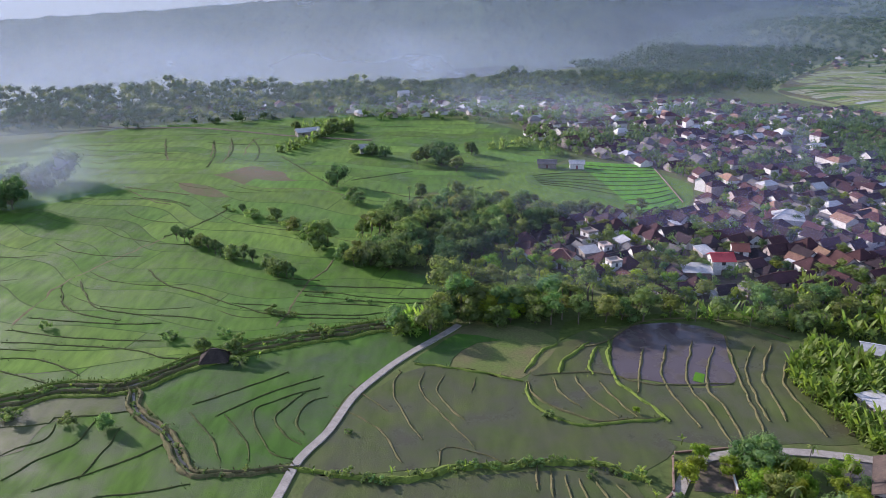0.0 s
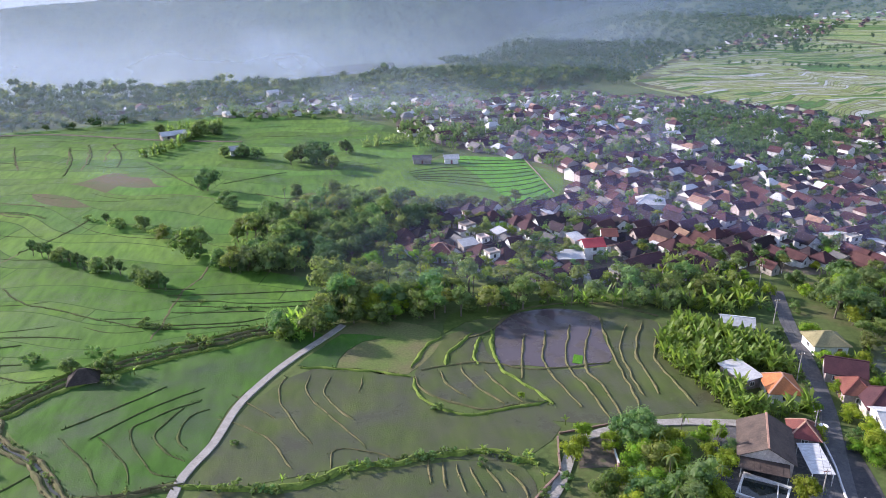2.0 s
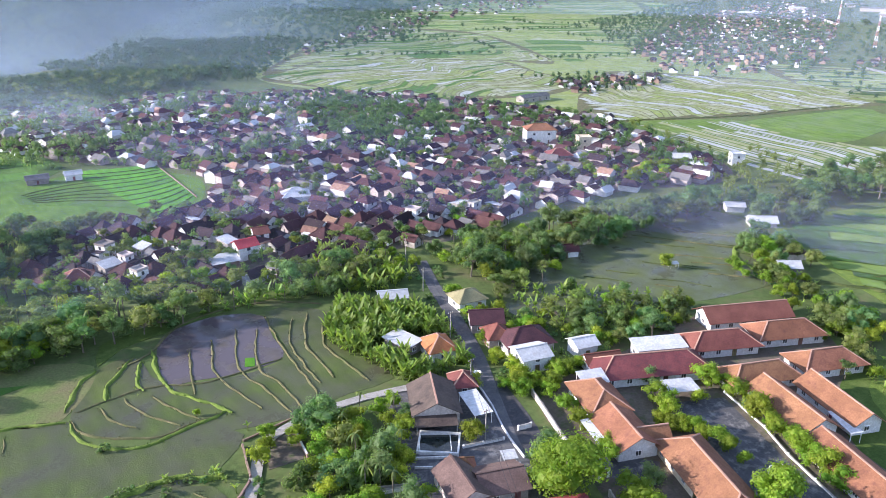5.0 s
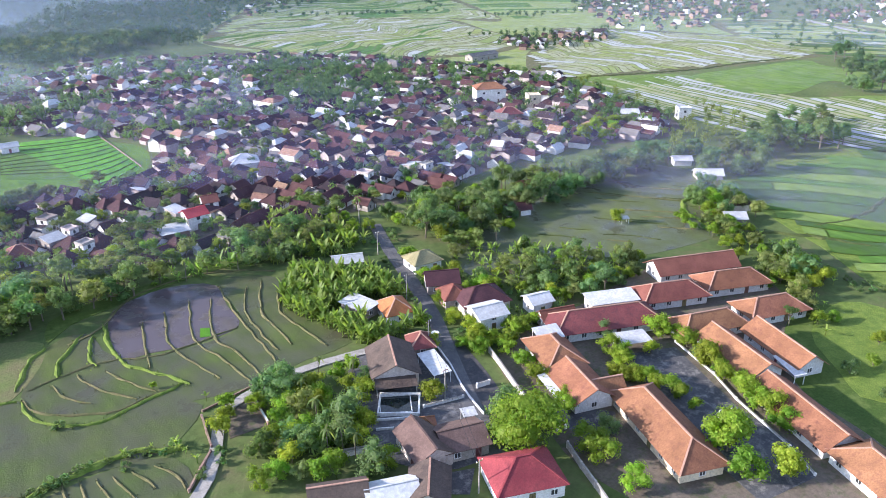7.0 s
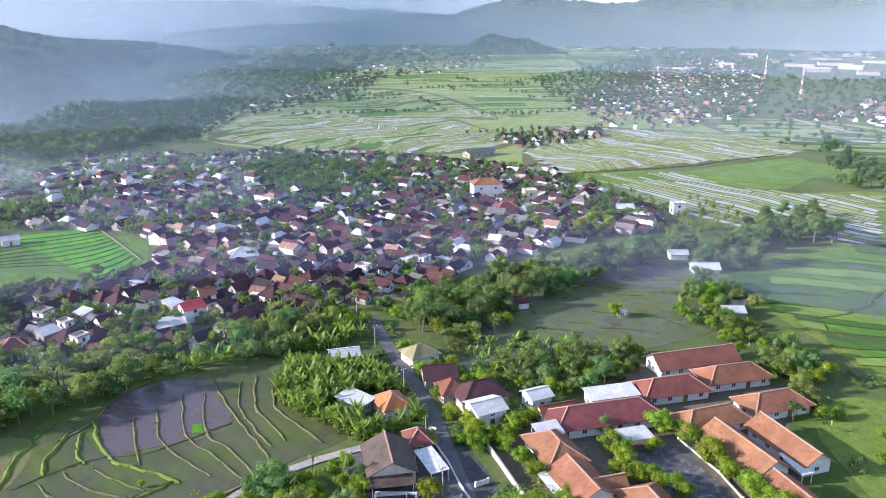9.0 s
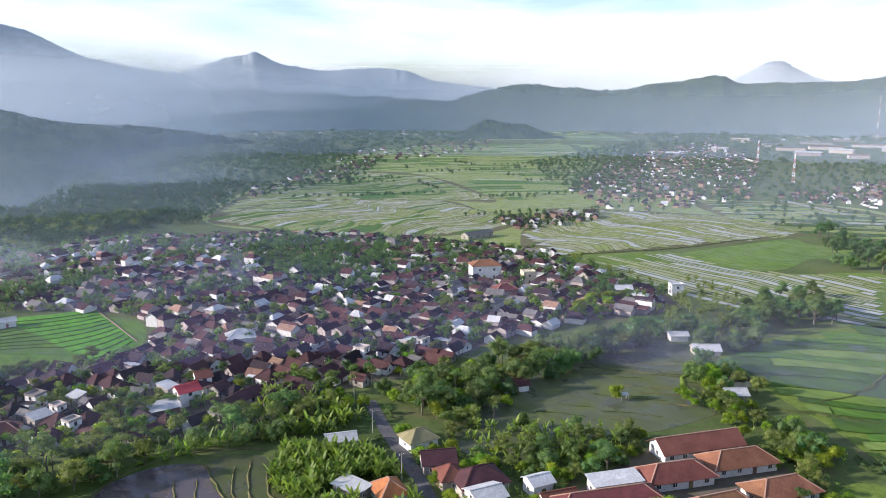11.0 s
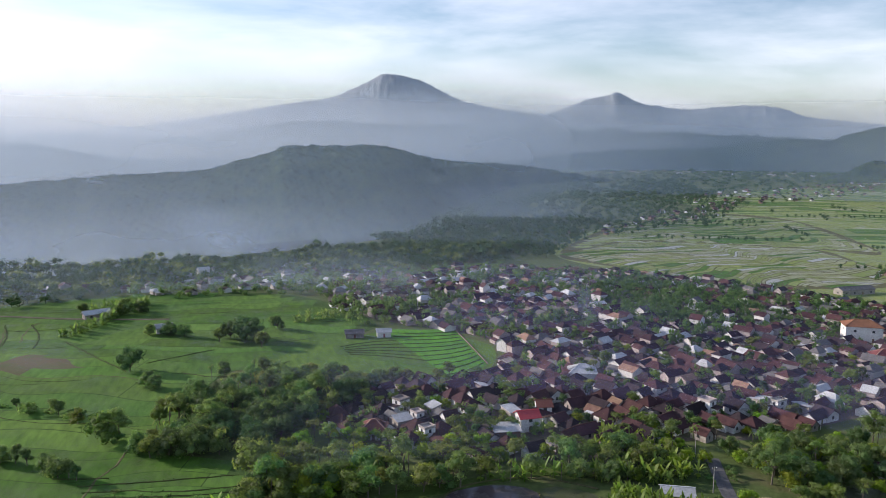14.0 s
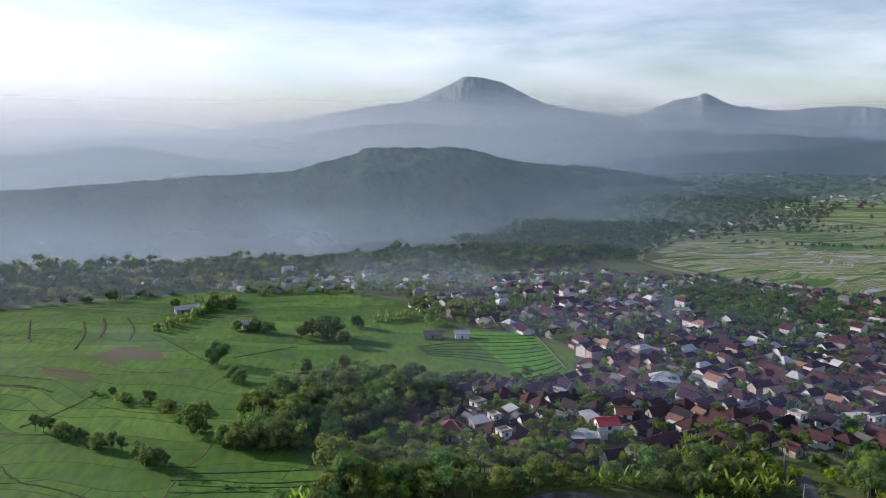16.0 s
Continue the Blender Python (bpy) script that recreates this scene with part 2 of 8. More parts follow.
M_TILE_OLD = surface("weathered_roof_tile", (0.024, 0.018, 0.023), (0.046, 0.031, 0.037), 0.4, 3.0, 0.9, var=0.4, hue=0.02, bmp=0.8, dist=0.08, dirt=(0.05, 0.04, 0.04))
M_TILE_RED = surface("red_roof_tile", (0.125, 0.042, 0.040), (0.185, 0.064, 0.056), 0.3, 3.0, 0.8, var=0.2, hue=0.01, bmp=0.8, dist=0.08, dirt=(0.095, 0.040, 0.040))
M_SHEET = surface("pale_sheet_roof", (0.42, 0.435, 0.45), (0.56, 0.57, 0.575), 0.3, 1.5, 0.55, var=0.18, hue=0.01, bmp=0.15, spec=0.4, dirt=(0.42, 0.40, 0.38))
M_SHEET_GREY = surface("grey_asbestos_roof", (0.13, 0.128, 0.13), (0.21, 0.205, 0.20), 0.4, 1.5, 0.85, var=0.35, hue=0.02, bmp=0.3, dirt=(0.16, 0.14, 0.12))
M_WALL = surface("plaster_wall", (0.32, 0.285, 0.26), (0.48, 0.435, 0.395), 0.4, 2.0, 0.9, var=0.4, hue=0.04, bmp=0.2, dirt=(0.30, 0.26, 0.22))
M_WALL_WHITE = surface("white_wall", (0.66, 0.655, 0.64), (0.77, 0.765, 0.75), 0.4, 2.0, 0.85, var=0.06, bmp=0.15, dirt=(0.58, 0.55, 0.50))
M_WALL_RAW = surface("bare_brick_wall", (0.22, 0.14, 0.11), (0.32, 0.22, 0.17), 0.5, 3.0, 0.95, var=0.2, bmp=0.4, dirt=(0.22, 0.18, 0.15))
M_DARK = surface("dark_opening", (0.02, 0.022, 0.026), (0.035, 0.037, 0.04), 0.5, 2.0, 0.3, bmp=0.05, spec=0.5)
M_WOOD = surface("painted_wood", (0.13, 0.08, 0.05), (0.20, 0.13, 0.08), 0.5, 3.0, 0.7, var=0.4, hue=0.1, bmp=0.2)
M_BARK = surface("bark", (0.10, 0.085, 0.065), (0.19, 0.165, 0.13), 0.6, 4.0, 0.95, bmp=0.7)
M_LEAF = leaf_mat("tree_leaves", (0.092, 0.166, 0.066), (0.172, 0.250, 0.104))
M_LEAF_DARK = leaf_mat("dark_leaves", (0.062, 0.124, 0.058), (0.122, 0.184, 0.084))
M_LEAF_LIGHT = leaf_mat("light_leaves", (0.150, 0.240, 0.022), (0.245, 0.325, 0.042))
M_LEAF_OLIVE = leaf_mat("olive_leaves", (0.112, 0.164, 0.050), (0.180, 0.230, 0.078))
M_BANANA = leaf_mat("banana_leaves", (0.150, 0.255, 0.048), (0.255, 0.340, 0.085), hue=0.02, through_light=0.5)
M_WOODS = leaf_mat("woods", (0.036, 0.080, 0.028), (0.084, 0.132, 0.046), by="island", island=False, through_light=0.15, rough=0.9, spec=0.05)
M_STEEL_RED = surface("red_painted_steel", (0.42, 0.20, 0.17), (0.50, 0.25, 0.21), 0.5, 2, 0.6, bmp=0.0)
M_STEEL_WHITE = surface("white_painted_steel", (0.75, 0.75, 0.74), (0.82, 0.82, 0.8), 0.5, 2, 0.6, bmp=0.0)
M_TILE_SALMON = surface("salmon_roof_tile", (0.195, 0.090, 0.050), (0.275, 0.130, 0.072), 0.22, 3.0, 0.85, var=0.12, hue=0.01, bmp=0.9, dist=0.08, dirt=(0.14, 0.060, 0.044))
M_TILE_RED_BROWN = surface("red_brown_roof_tile", (0.150, 0.058, 0.044), (0.215, 0.086, 0.062), 0.25, 3.0, 0.85, var=0.12, hue=0.01, bmp=0.9, dist=0.08, dirt=(0.19, 0.07, 0.06))
M_TILE_BRIGHT = surface("bright_orange_tile", (0.34, 0.125, 0.048), (0.42, 0.165, 0.068), 0.3, 3.0, 0.8, bmp=0.9, dist=0.08, dirt=(0.26, 0.10, 0.05))
M_TILE_MAROON = surface("maroon_roof_tile", (0.054, 0.025, 0.029), (0.092, 0.040, 0.042), 0.3, 3.0, 0.8, var=0.15, bmp=0.9, dist=0.08, dirt=(0.07, 0.035, 0.035))
M_TILE_BROWN = surface("brown_roof_tile", (0.105, 0.072, 0.060), (0.16, 0.112, 0.092), 0.3, 3.0, 0.85, var=0.15, bmp=0.9, dist=0.08, dirt=(0.085, 0.06, 0.05))
M_TILE_BLACK = surface("dark_roof_tile", (0.065, 0.05, 0.045), (0.11, 0.085, 0.07), 0.3, 3.0, 0.85, bmp=0.9, dist=0.08, dirt=(0.13, 0.095, 0.075))
M_TILE_OLIVE = surface("olive_roof_tile", (0.21, 0.19, 0.10), (0.30, 0.27, 0.15), 0.3, 3.0, 0.85, bmp=0.9, dist=0.08)
M_TILE_CRIMSON = surface("crimson_roof_tile", (0.42, 0.05, 0.06), (0.50, 0.08, 0.08), 0.3, 3.0, 0.7, bmp=0.8, dist=0.08)
M_TILE_CAP = surface("pale_ridge_tile", (0.34, 0.20, 0.15), (0.43, 0.26, 0.19), 0.5, 3.0, 0.9, bmp=0.5)
M_CREAM = surface("cream_wall", (0.66, 0.55, 0.38), (0.74, 0.64, 0.47), 0.4, 2.0, 0.9, bmp=0.2, dirt=(0.45, 0.38, 0.28))
M_PAVING = surface("dark_paving", (0.060, 0.062, 0.070), (0.105, 0.105, 0.11), 0.15, 1.6, 0.8, bmp=0.3, dirt=(0.26, 0.25, 0.24))
M_LAWN = surface("mown_lawn", (0.050, 0.092, 0.016), (0.085, 0.125, 0.024), 0.06, 1.5, 0.95, bmp=0.5, dist=0.1, dirt=(0.12, 0.16, 0.04))
M_THATCH = surface("dark_thatch", (0.035, 0.03, 0.028), (0.07, 0.058, 0.05), 0.6, 3.0, 0.95, bmp=1.0, dist=0.15)
M_POND = surface("pond_water", (0.02, 0.026, 0.024), (0.03, 0.038, 0.034), 0.3, 1.0, 0.05, bmp=0.03, spec=0.6)
M_RICE_DEEP = rice_mat("deep_green_rice", (0.050, 0.136, 0.014), (0.088, 0.180, 0.022), (0.04, 0.065, 0.02), 0.25, turn=15)
M_RICE_GRASS = rice_mat("grassy_rice", (0.068, 0.166, 0.020), (0.118, 0.215, 0.034), (0.045, 0.09, 0.022), 0.12, turn=30, patch=0.02)
M_RICE_SOIL = surface("rice_soil", (0.036, 0.085, 0.014), (0.056, 0.11, 0.020), 0.1, 2.0, 0.95, bmp=0.6)
M_LAGOON = rice_mat("lagoon_water", (0.080, 0.110, 0.032), (0.120, 0.145, 0.046), (0.074, 0.080, 0.052), 0.56, turn=-50, patch=0.03, grain=0.25, spec=0.2, wet=0.12)
M_RUST = surface("rusty_sheet_roof", (0.20, 0.12, 0.085), (0.30, 0.19, 0.13), 0.5, 2.5, 0.8, var=0.3, hue=0.02, bmp=0.3, dirt=(0.12, 0.08, 0.06))
M_WIRE = surface("wire", (0.03, 0.03, 0.032), (0.05, 0.05, 0.052), 0.5, 2, 0.6, bmp=0.0)
M_TILE_DEEP = surface("deep_crimson_tile", (0.20, 0.036, 0.045), (0.27, 0.055, 0.06), 0.3, 3.0, 0.7, bmp=0.8, dist=0.08, dirt=(0.15, 0.035, 0.04))
M_RICE_PALE = rice_mat("pale_green_rice", (0.185, 0.255, 0.055), (0.27, 0.325, 0.09), (0.20, 0.22, 0.12), 0.3, turn=-30)
M_RICE_MILD = rice_mat("mild_green_rice", (0.105, 0.190, 0.035), (0.165, 0.250, 0.055), (0.12, 0.15, 0.07), 0.2, turn=-30)
M_FALLOW = surface("fallow_earth", (0.080, 0.098, 0.036), (0.125, 0.092, 0.056), 0.03, 1.2, 0.95, bmp=0.6, dist=0.2, dirt=(0.062, 0.11, 0.028))

# ---------------------------------------------------------------- mesh tools
def mesh_ob(name, verts, faces, material, parent=None, label="", smooth=False):
    me = bpy.data.meshes.new(name)
    me.from_pydata([tuple(v) for v in verts], [], [tuple(f) for f in faces])
    me.materials.append(material)
    if smooth:
        me.polygons.foreach_set("use_smooth", [True] * len(me.polygons))
    me.update()
    ob = new(name, me)
    if parent is not None:
        ob.parent = parent
    if label:
        ob["label"] = label
    return ob


def root(name, m=None):
    ob = new(name)
    ob.empty_display_size = 0.5
    if m is not None:
        ob.matrix_world = m
    return ob


def curve_pts(pts, step=2.0, closed=False):
    """A smooth line through the points, cut into short steps."""
    p = [Vector((*q, 0)) if len(q) == 2 else Vector(q) for q in pts]
    out = []
    n = len(p)
    for i in range(n if closed else n - 1):
        if closed:
            a, b, c, d2 = p[(i - 1) % n], p[i], p[(i + 1) % n], p[(i + 2) % n]
        else:
            a, b, c, d2 = p[max(i - 1, 0)], p[i], p[i + 1], p[min(i + 2, n - 1)]
        k = max(1, int((c - b).length / step))
        for j in range(k):
            s = j / k
            out.append(0.5 * ((2 * b) + (c - a) * s + (2 * a - 5 * b + 4 * c - d2) * s * s + (3 * b - a - 3 * c + d2) * s ** 3))
    if not closed:
        out.append(p[-1])
    return out


def inside(x, y, poly):
    hit = False
    j = len(poly) - 1
    for i in range(len(poly)):
        xi, yi, xj, yj = poly[i][0], poly[i][1], poly[j][0], poly[j][1]
        if (yi > y) != (yj > y) and x < (xj - xi) * (y - yi) / (yj - yi) + xi:
            hit = not hit
        j = i
    return hit


def near_line(x, y, line, d):
    for a, b in zip(line, line[1:]):
        ax, ay, bx, by = a[0], a[1], b[0], b[1]
        vx, vy = bx - ax, by - ay
        s = max(0, min(1, ((x - ax) * vx + (y - ay) * vy) / (vx * vx + vy * vy + 1e-9)))
        if (x - ax - s * vx) ** 2 + (y - ay - s * vy) ** 2 < d * d:
            return True
    return False


def sheet(name, poly, material, z=0.05, depth=0.3, smooth=True, label="", category="", kind="structure", group="", step=5.0):
    """A field or yard: a flat slab with a rounded outline."""
    line = curve_pts(poly, step, True) if smooth else [Vector((*p, 0)) for p in poly]
    bm = bmesh.new()
    vs = [bm.verts.new((p.x, p.y, z)) for p in line]
    f = bm.faces.new(vs)
    f.normal_update()
    if f.normal.z < 0:
        f.normal_flip()
    side = bmesh.ops.extrude_face_region(bm, geom=[f])
    bmesh.ops.translate(bm, verts=[v for v in side["geom"] if isinstance(v, bmesh.types.BMVert)], vec=(0, 0, 0))
    low = [v for v in bm.verts if v not in set(v2 for v2 in side["geom"] if isinstance(v2, bmesh.types.BMVert))]
    for v in low:
        v.co.z = z - depth
    bmesh.ops.triangulate(bm, faces=[g for g in bm.faces if len(g.verts) > 4])
    bmesh.ops.recalc_face_normals(bm, faces=bm.faces)
    me = bpy.data.meshes.new(name)
    bm.to_mesh(me)
    bm.free()
    me.materials.append(material)
    return tagged(new(name, me), label, category, group, kind)


def ribbon(name, pts, width, material, z=0.06, thick=0.25, label="", category="", kind="structure", step=3.0, parent=None, group=""):
    """A road, path or wall along a line, with a rectangular section."""
    line = curve_pts(pts, step)
    vs, fs = [], []
    for i, p in enumerate(line):
        a, b = line[max(i - 1, 0)], line[min(i + 1, len(line) - 1)]
        t = (b - a).normalized()
        nrm = Vector((-t.y, t.x, 0)) * (width / 2)
        zb = p.z
        for s, h in ((1, z - thick), (1, z), (-1, z), (-1, z - thick)):
            vs.append((p.x + nrm.x * s, p.y + nrm.y * s, zb + h))
    for i in range(len(line) - 1):
        for k in range(3):
            a = 4 * i + k
            fs.append((a, a + 4, a + 5, a + 1))
    fs += [(0, 1, 2, 3), tuple(4 * (len(line) - 1) + k for k in (3, 2, 1, 0))]
    ob = mesh_ob(name, vs, fs, material, parent)
    return tagged(ob, label, category, group, kind)


def bund(pts, w=0.9, h=0.4, material=None, label="low grassy earth bund between rice paddies", z=0.0, name="paddy_bund", step=1.3, group="bunds of the rice paddies", tufts=2):
    """A bund: a rounded, uneven ridge of earth along a line."""
    line = curve_pts(pts, step)
    vs, fs = [], []
    prof = ((-0.5, -0.1), (-0.28, 0.6), (0.0, 0.85), (0.28, 0.6), (0.5, -0.1))
    for i, p in enumerate(line):
        a, b = line[max(i - 1, 0)], line[min(i + 1, len(line) - 1)]
        t = (b - a).normalized()
        n2 = Vector((-t.y, t.x, 0))
        k = 1 + 0.9 * noise.noise(Vector((p.x * 0.45, p.y * 0.45, 3)))
        k *= 0.35 + 0.65 * min(1.0, i / 2.5, (len(line) - 1 - i) / 2.5)
        off = 0.8 * w * noise.noise(Vector((p.x * 0.2, p.y * 0.2, 9)))
        for u, hh in prof:
            q = p + n2 * (u * w * k + off)
            vs.append((q.x, q.y, z + hh * h * (0.7 + 0.3 * k)))
    m = len(prof)
    for i in range(len(line) - 1):
        for j in range(m - 1):
            a = i * m + j
            fs.append((a, a + 1, a + m + 1, a + m))
    # tufts of grass along it
    rg = random.Random(int(abs(pts[0][0]) * 91 + abs(pts[0][1]) * 37))
    for p in line:
        for _ in range(tufts):
            a = rg.uniform(0, 6.283)
            c = Vector((p.x + rg.gauss(0, 0.42) * w, p.y + rg.gauss(0, 0.42) * w + rg.uniform(-0.7, 0.7), z + h * 0.55))
            d = Vector((math.cos(a), math.sin(a), 0)) * rg.uniform(0.08, 0.2) * (0.5 + 0.6 * h)
            up = Vector((rg.uniform(-0.15, 0.15), rg.uniform(-0.15, 0.15), rg.uniform(0.15, 0.45) * (0.3 + h)))
            i = len(vs)
            vs += [tuple(c - d - Vector((0, 0, 0.2))), tuple(c + d - Vector((0, 0, 0.2))), tuple(c + d * 0.7 + up), tuple(c - d * 0.9 + up * 0.8)]
            fs.append((i, i + 1, i + 2, i + 3))
    ob = mesh_ob(name, vs, fs, material or M_BUND)
    return tagged(ob, label, "bund", group)


def box(bm, x0, y0, z0, x1, y1, z1):
    v = [bm.verts.new(c) for c in ((x0, y0, z0), (x1, y0, z0), (x1, y1, z0), (x0, y1, z0), (x0, y0, z1), (x1, y0, z1), (x1, y1, z1), (x0, y1, z1))]
    for f in ((0, 3, 2, 1), (4, 5, 6, 7), (0, 1, 5, 4), (1, 2, 6, 5), (2, 3, 7, 6), (3, 0, 4, 7)):
        bm.faces.new([v[k] for k in f])


def part(name, bm, material, parent, label=""):
    me = bpy.data.meshes.new(name)
    bm.to_mesh(me)
    bm.free()
    me.materials.append(material)
    ob = new(name, me)
    ob.parent = parent
    if label:
        ob["label"] = label
    return ob


def slab(bm, quad, thick):
    """A sloping slab with an even thickness from 3 or 4 corner points."""
    q = [Vector(c) for c in quad]
    nrm = (q[1] - q[0]).cross(q[2] - q[0]).normalized()
    if nrm.z < 0:
        nrm = -nrm
        q.reverse()
    top = [bm.verts.new(c + nrm * thick) for c in q]
    low = [bm.verts.new(c) for c in q]
    bm.faces.new(top)
    bm.faces.new(low[::-1])
    k = len(q)
    for i in range(k):
        bm.faces.new((low[i], low[(i + 1) % k], top[(i + 1) % k], top[i]))


def bar(bm, a, b, w, h):
    """A square bar from a to b."""
    a, b = Vector(a), Vector(b)
    t = (b - a).normalized()
    s = t.cross(Vector((0, 0, 1)))
    s = s.normalized() * (w / 2) if s.length > 1e-4 else Vector((w / 2, 0, 0))
    u = s.cross(t).normalized() * (h / 2)
    vs = [bm.verts.new(p + x * s + y * u) for p in (a, b) for x, y in ((-1, -1), (1, -1), (1, 1), (-1, 1))]
    for f in ((3, 2, 1, 0), (4, 5, 6, 7), (0, 1, 5, 4), (1, 2, 6, 5), (2, 3, 7, 6), (3, 0, 4, 7)):
        bm.faces.new([vs[k] for k in f])

# ---------------------------------------------------------------- lie of the land
def land_z(x, y):
    """Height of the ground: a flat terrace land that falls to a misty valley beyond the wooded scarp."""
    r = math.hypot(x, y)
    a = math.degrees(math.atan2(x, y))
    # scarp: a line that runs away from the camera towards the right
    d = y - (627 + 0.55 * (x + 80)) if x < 930 else -1
    fall = max(0.0, min(1.0, (d - 20) / 190.0))
    fade = max(0.0, min(1.0, (24 - a) / 14.0))
    z = -56 * fall * fall * (3 - 2 * fall) * fade
    if r > 1200:
        z += 10 * min(1, (r - 1200) / 900) * noise.noise(Vector((x * 0.0016, y * 0.0016, 2)))
    return z


def build_ground():
    rings = [0, 40, 80, 120, 160, 210, 260, 320, 380, 440, 500, 550, 590, 630, 670, 710, 750, 800, 850, 920, 1000, 1100, 1200, 1330, 1480, 1680, 1900, 2200, 2550, 2950, 3400, 3900, 4400, 4900]
    n = 240
    vs, fs = [(0, 0, 0)], []
    for r in rings[1:]:
        for k in range(n):
            a = 2 * math.pi * k / n
            x, y = r * math.sin(a), r * math.cos(a)
            vs.append((x, y, land_z(x, y)))
    for k in range(n):
        fs.append((0, 1 + (k + 1) % n, 1 + k))
    for i in range(len(rings) - 2):
        for k in range(n):
            a, b = 1 + i * n + k, 1 + i * n + (k + 1) % n
            fs.append((a, b, b + n, a + n))
    ob = mesh_ob("ground", vs, fs, M_GROUND, smooth=True)
    return tagged(ob, "green farmland with grass, weeds and patches of bare earth", "ground", kind="structure")


build_ground()


def lerp_profile(prof, a):
    """A smooth curve through the knots of a skyline: bearing, elevation."""
    if a <= prof[0][0]:
        return prof[0][1]
    for k in range(len(prof) - 1):
        (a0, e0), (a1, e1) = prof[k], prof[k + 1]
        if a <= a1:
            u = (a - a0) / (a1 - a0)
            b0 = (e1 - prof[max(k - 1, 0)][1]) / (a1 - prof[max(k - 1, 0)][0]) * (a1 - a0)
            q = prof[min(k + 2, len(prof) - 1)]
            b1 = (q[1] - e0) / (q[0] - a0) * (a1 - a0)
            return e0 * (2 * u ** 3 - 3 * u * u + 1) + b0 * (u ** 3 - 2 * u * u + u) + e1 * (3 * u * u - 2 * u ** 3) + b1 * (u ** 3 - u * u)
    return prof[-1][1]


def ridge(name, radius, front, back, prof, material, label, base=0.0, rough=0.06, seed=1, da=0.3, rows=12, trees=0.0, foot=None):
    """A range of hills: its crest runs at a radius, with spurs that come forward; trees: the relief of the canopy; foot: how the apron narrows by bearing."""
    a0, a1 = prof[0][0], prof[-1][0]
    n = int((a1 - a0) / da) + 1
    vs, fs = [], []
    for i in range(n):
        a = a0 + (a1 - a0) * i / (n - 1)
        top = 100 + radius * math.tan(radians(lerp_profile(prof, a))) - trees
        reach = lerp_profile(foot, a) if foot else front
        for j in range(rows + 3):
            if j <= rows:
                s = j / rows
                r = radius - reach * (1 - s)
                h = s * s * (3 - 2 * s)
            else:
                s = 1 - (j - rows) / 2
                r = radius + back * (j - rows) / 2
                h = s
            x, y = r * math.sin(radians(a)), r * math.cos(radians(a))
            amp = rough * (top - base) * (0.12 + 1.6 * s * (1 - s))
            nz = noise.fractal(Vector((x, y, seed * 50)) * (5.0 / front), 1.0, 2.0, 5)
            crown = abs(noise.noise(Vector((x * 0.035, y * 0.035, seed)))) + 0.8 * abs(noise.noise(Vector((x * 0.085, y * 0.085, seed)))) + 0.5 * noise.noise(Vector((x * 0.012, y * 0.012, seed)))
            vs.append((x, y, base - 6 + (top - base + 6) * h + (amp * nz + trees * 1.6 * crown if 0 < j <= rows else 0)))
    m = rows + 3
    for i in range(n - 1):
        for j in range(m - 1):
            k = i * m + j
            fs.append((k, k + m, k + m + 1, k + 1))
    ob = mesh_ob(name, vs, fs, material, smooth=True)
    return tagged(ob, label, "hill" if "hill" in name else "mountain", kind="structure")


HILL = [(-40, -3.6), (-21, -3.0), (-16.2, -2.73), (-12.7, -2.52), (-9, -2.26), (-5.15, -2.09), (-2.6, -1.93), (-0.6, -1.40), (1.1, -1.0), (2.1, -0.72), (2.75, -0.27), (3.6, -0.22), (5.1, -0.24), (7.2, -0.22), (9.7, -0.22), (11.4, -0.5), (13.5, -1.07), (16.2, -1.42), (19.4, -1.56), (23, -2.0), (27, -2.6)]
HILL_FOOT = [(-40, 1000), (8, 1000), (12, 960), (15, 820), (17.4, 520), (19.4, 260), (22, 160), (27, 120)]
LOW = [(-45, -0.4), (-21, -0.2), (-17.3, 0.27), (-12.5, 0.56), (-8.9, 0.39), (-3.1, 0.54), (0.2, 1.05), (3, 1.48), (7.2, 1.59), (11.4, 1.37), (15.6, 1.34), (19.8, 0.96), (21.4, 1.04), (23.4, 0.88), (27, 1.1), (28.9, 0.8), (31.6, 0.77), (37, 0.5), (42, 0.2)]
RISE = [(12, -2.0), (16, -1.5), (19.8, -1.3), (24, -0.85), (27.8, -0.5), (33.4, -0.35), (38.6, 0.24), (41, 0.2), (45, -0.6), (48, -1.5)]
MID = [(32, -1.0), (34.9, -0.62), (37.4, -0.28), (40.7, 0.02), (43.7, 0.86), (45.8, 1.36), (47, 1.44), (49.9, 1.28), (52, 1.07), (54, 1.07), (56, 1.47), (57.9, 1.62), (59, 1.85), (60.9, 1.95), (61.6, 1.58), (63.5, 1.5), (67, 1.55), (68.6, 1.57), (70.8, 1.83), (80, 1.2), (95, 0.6)]
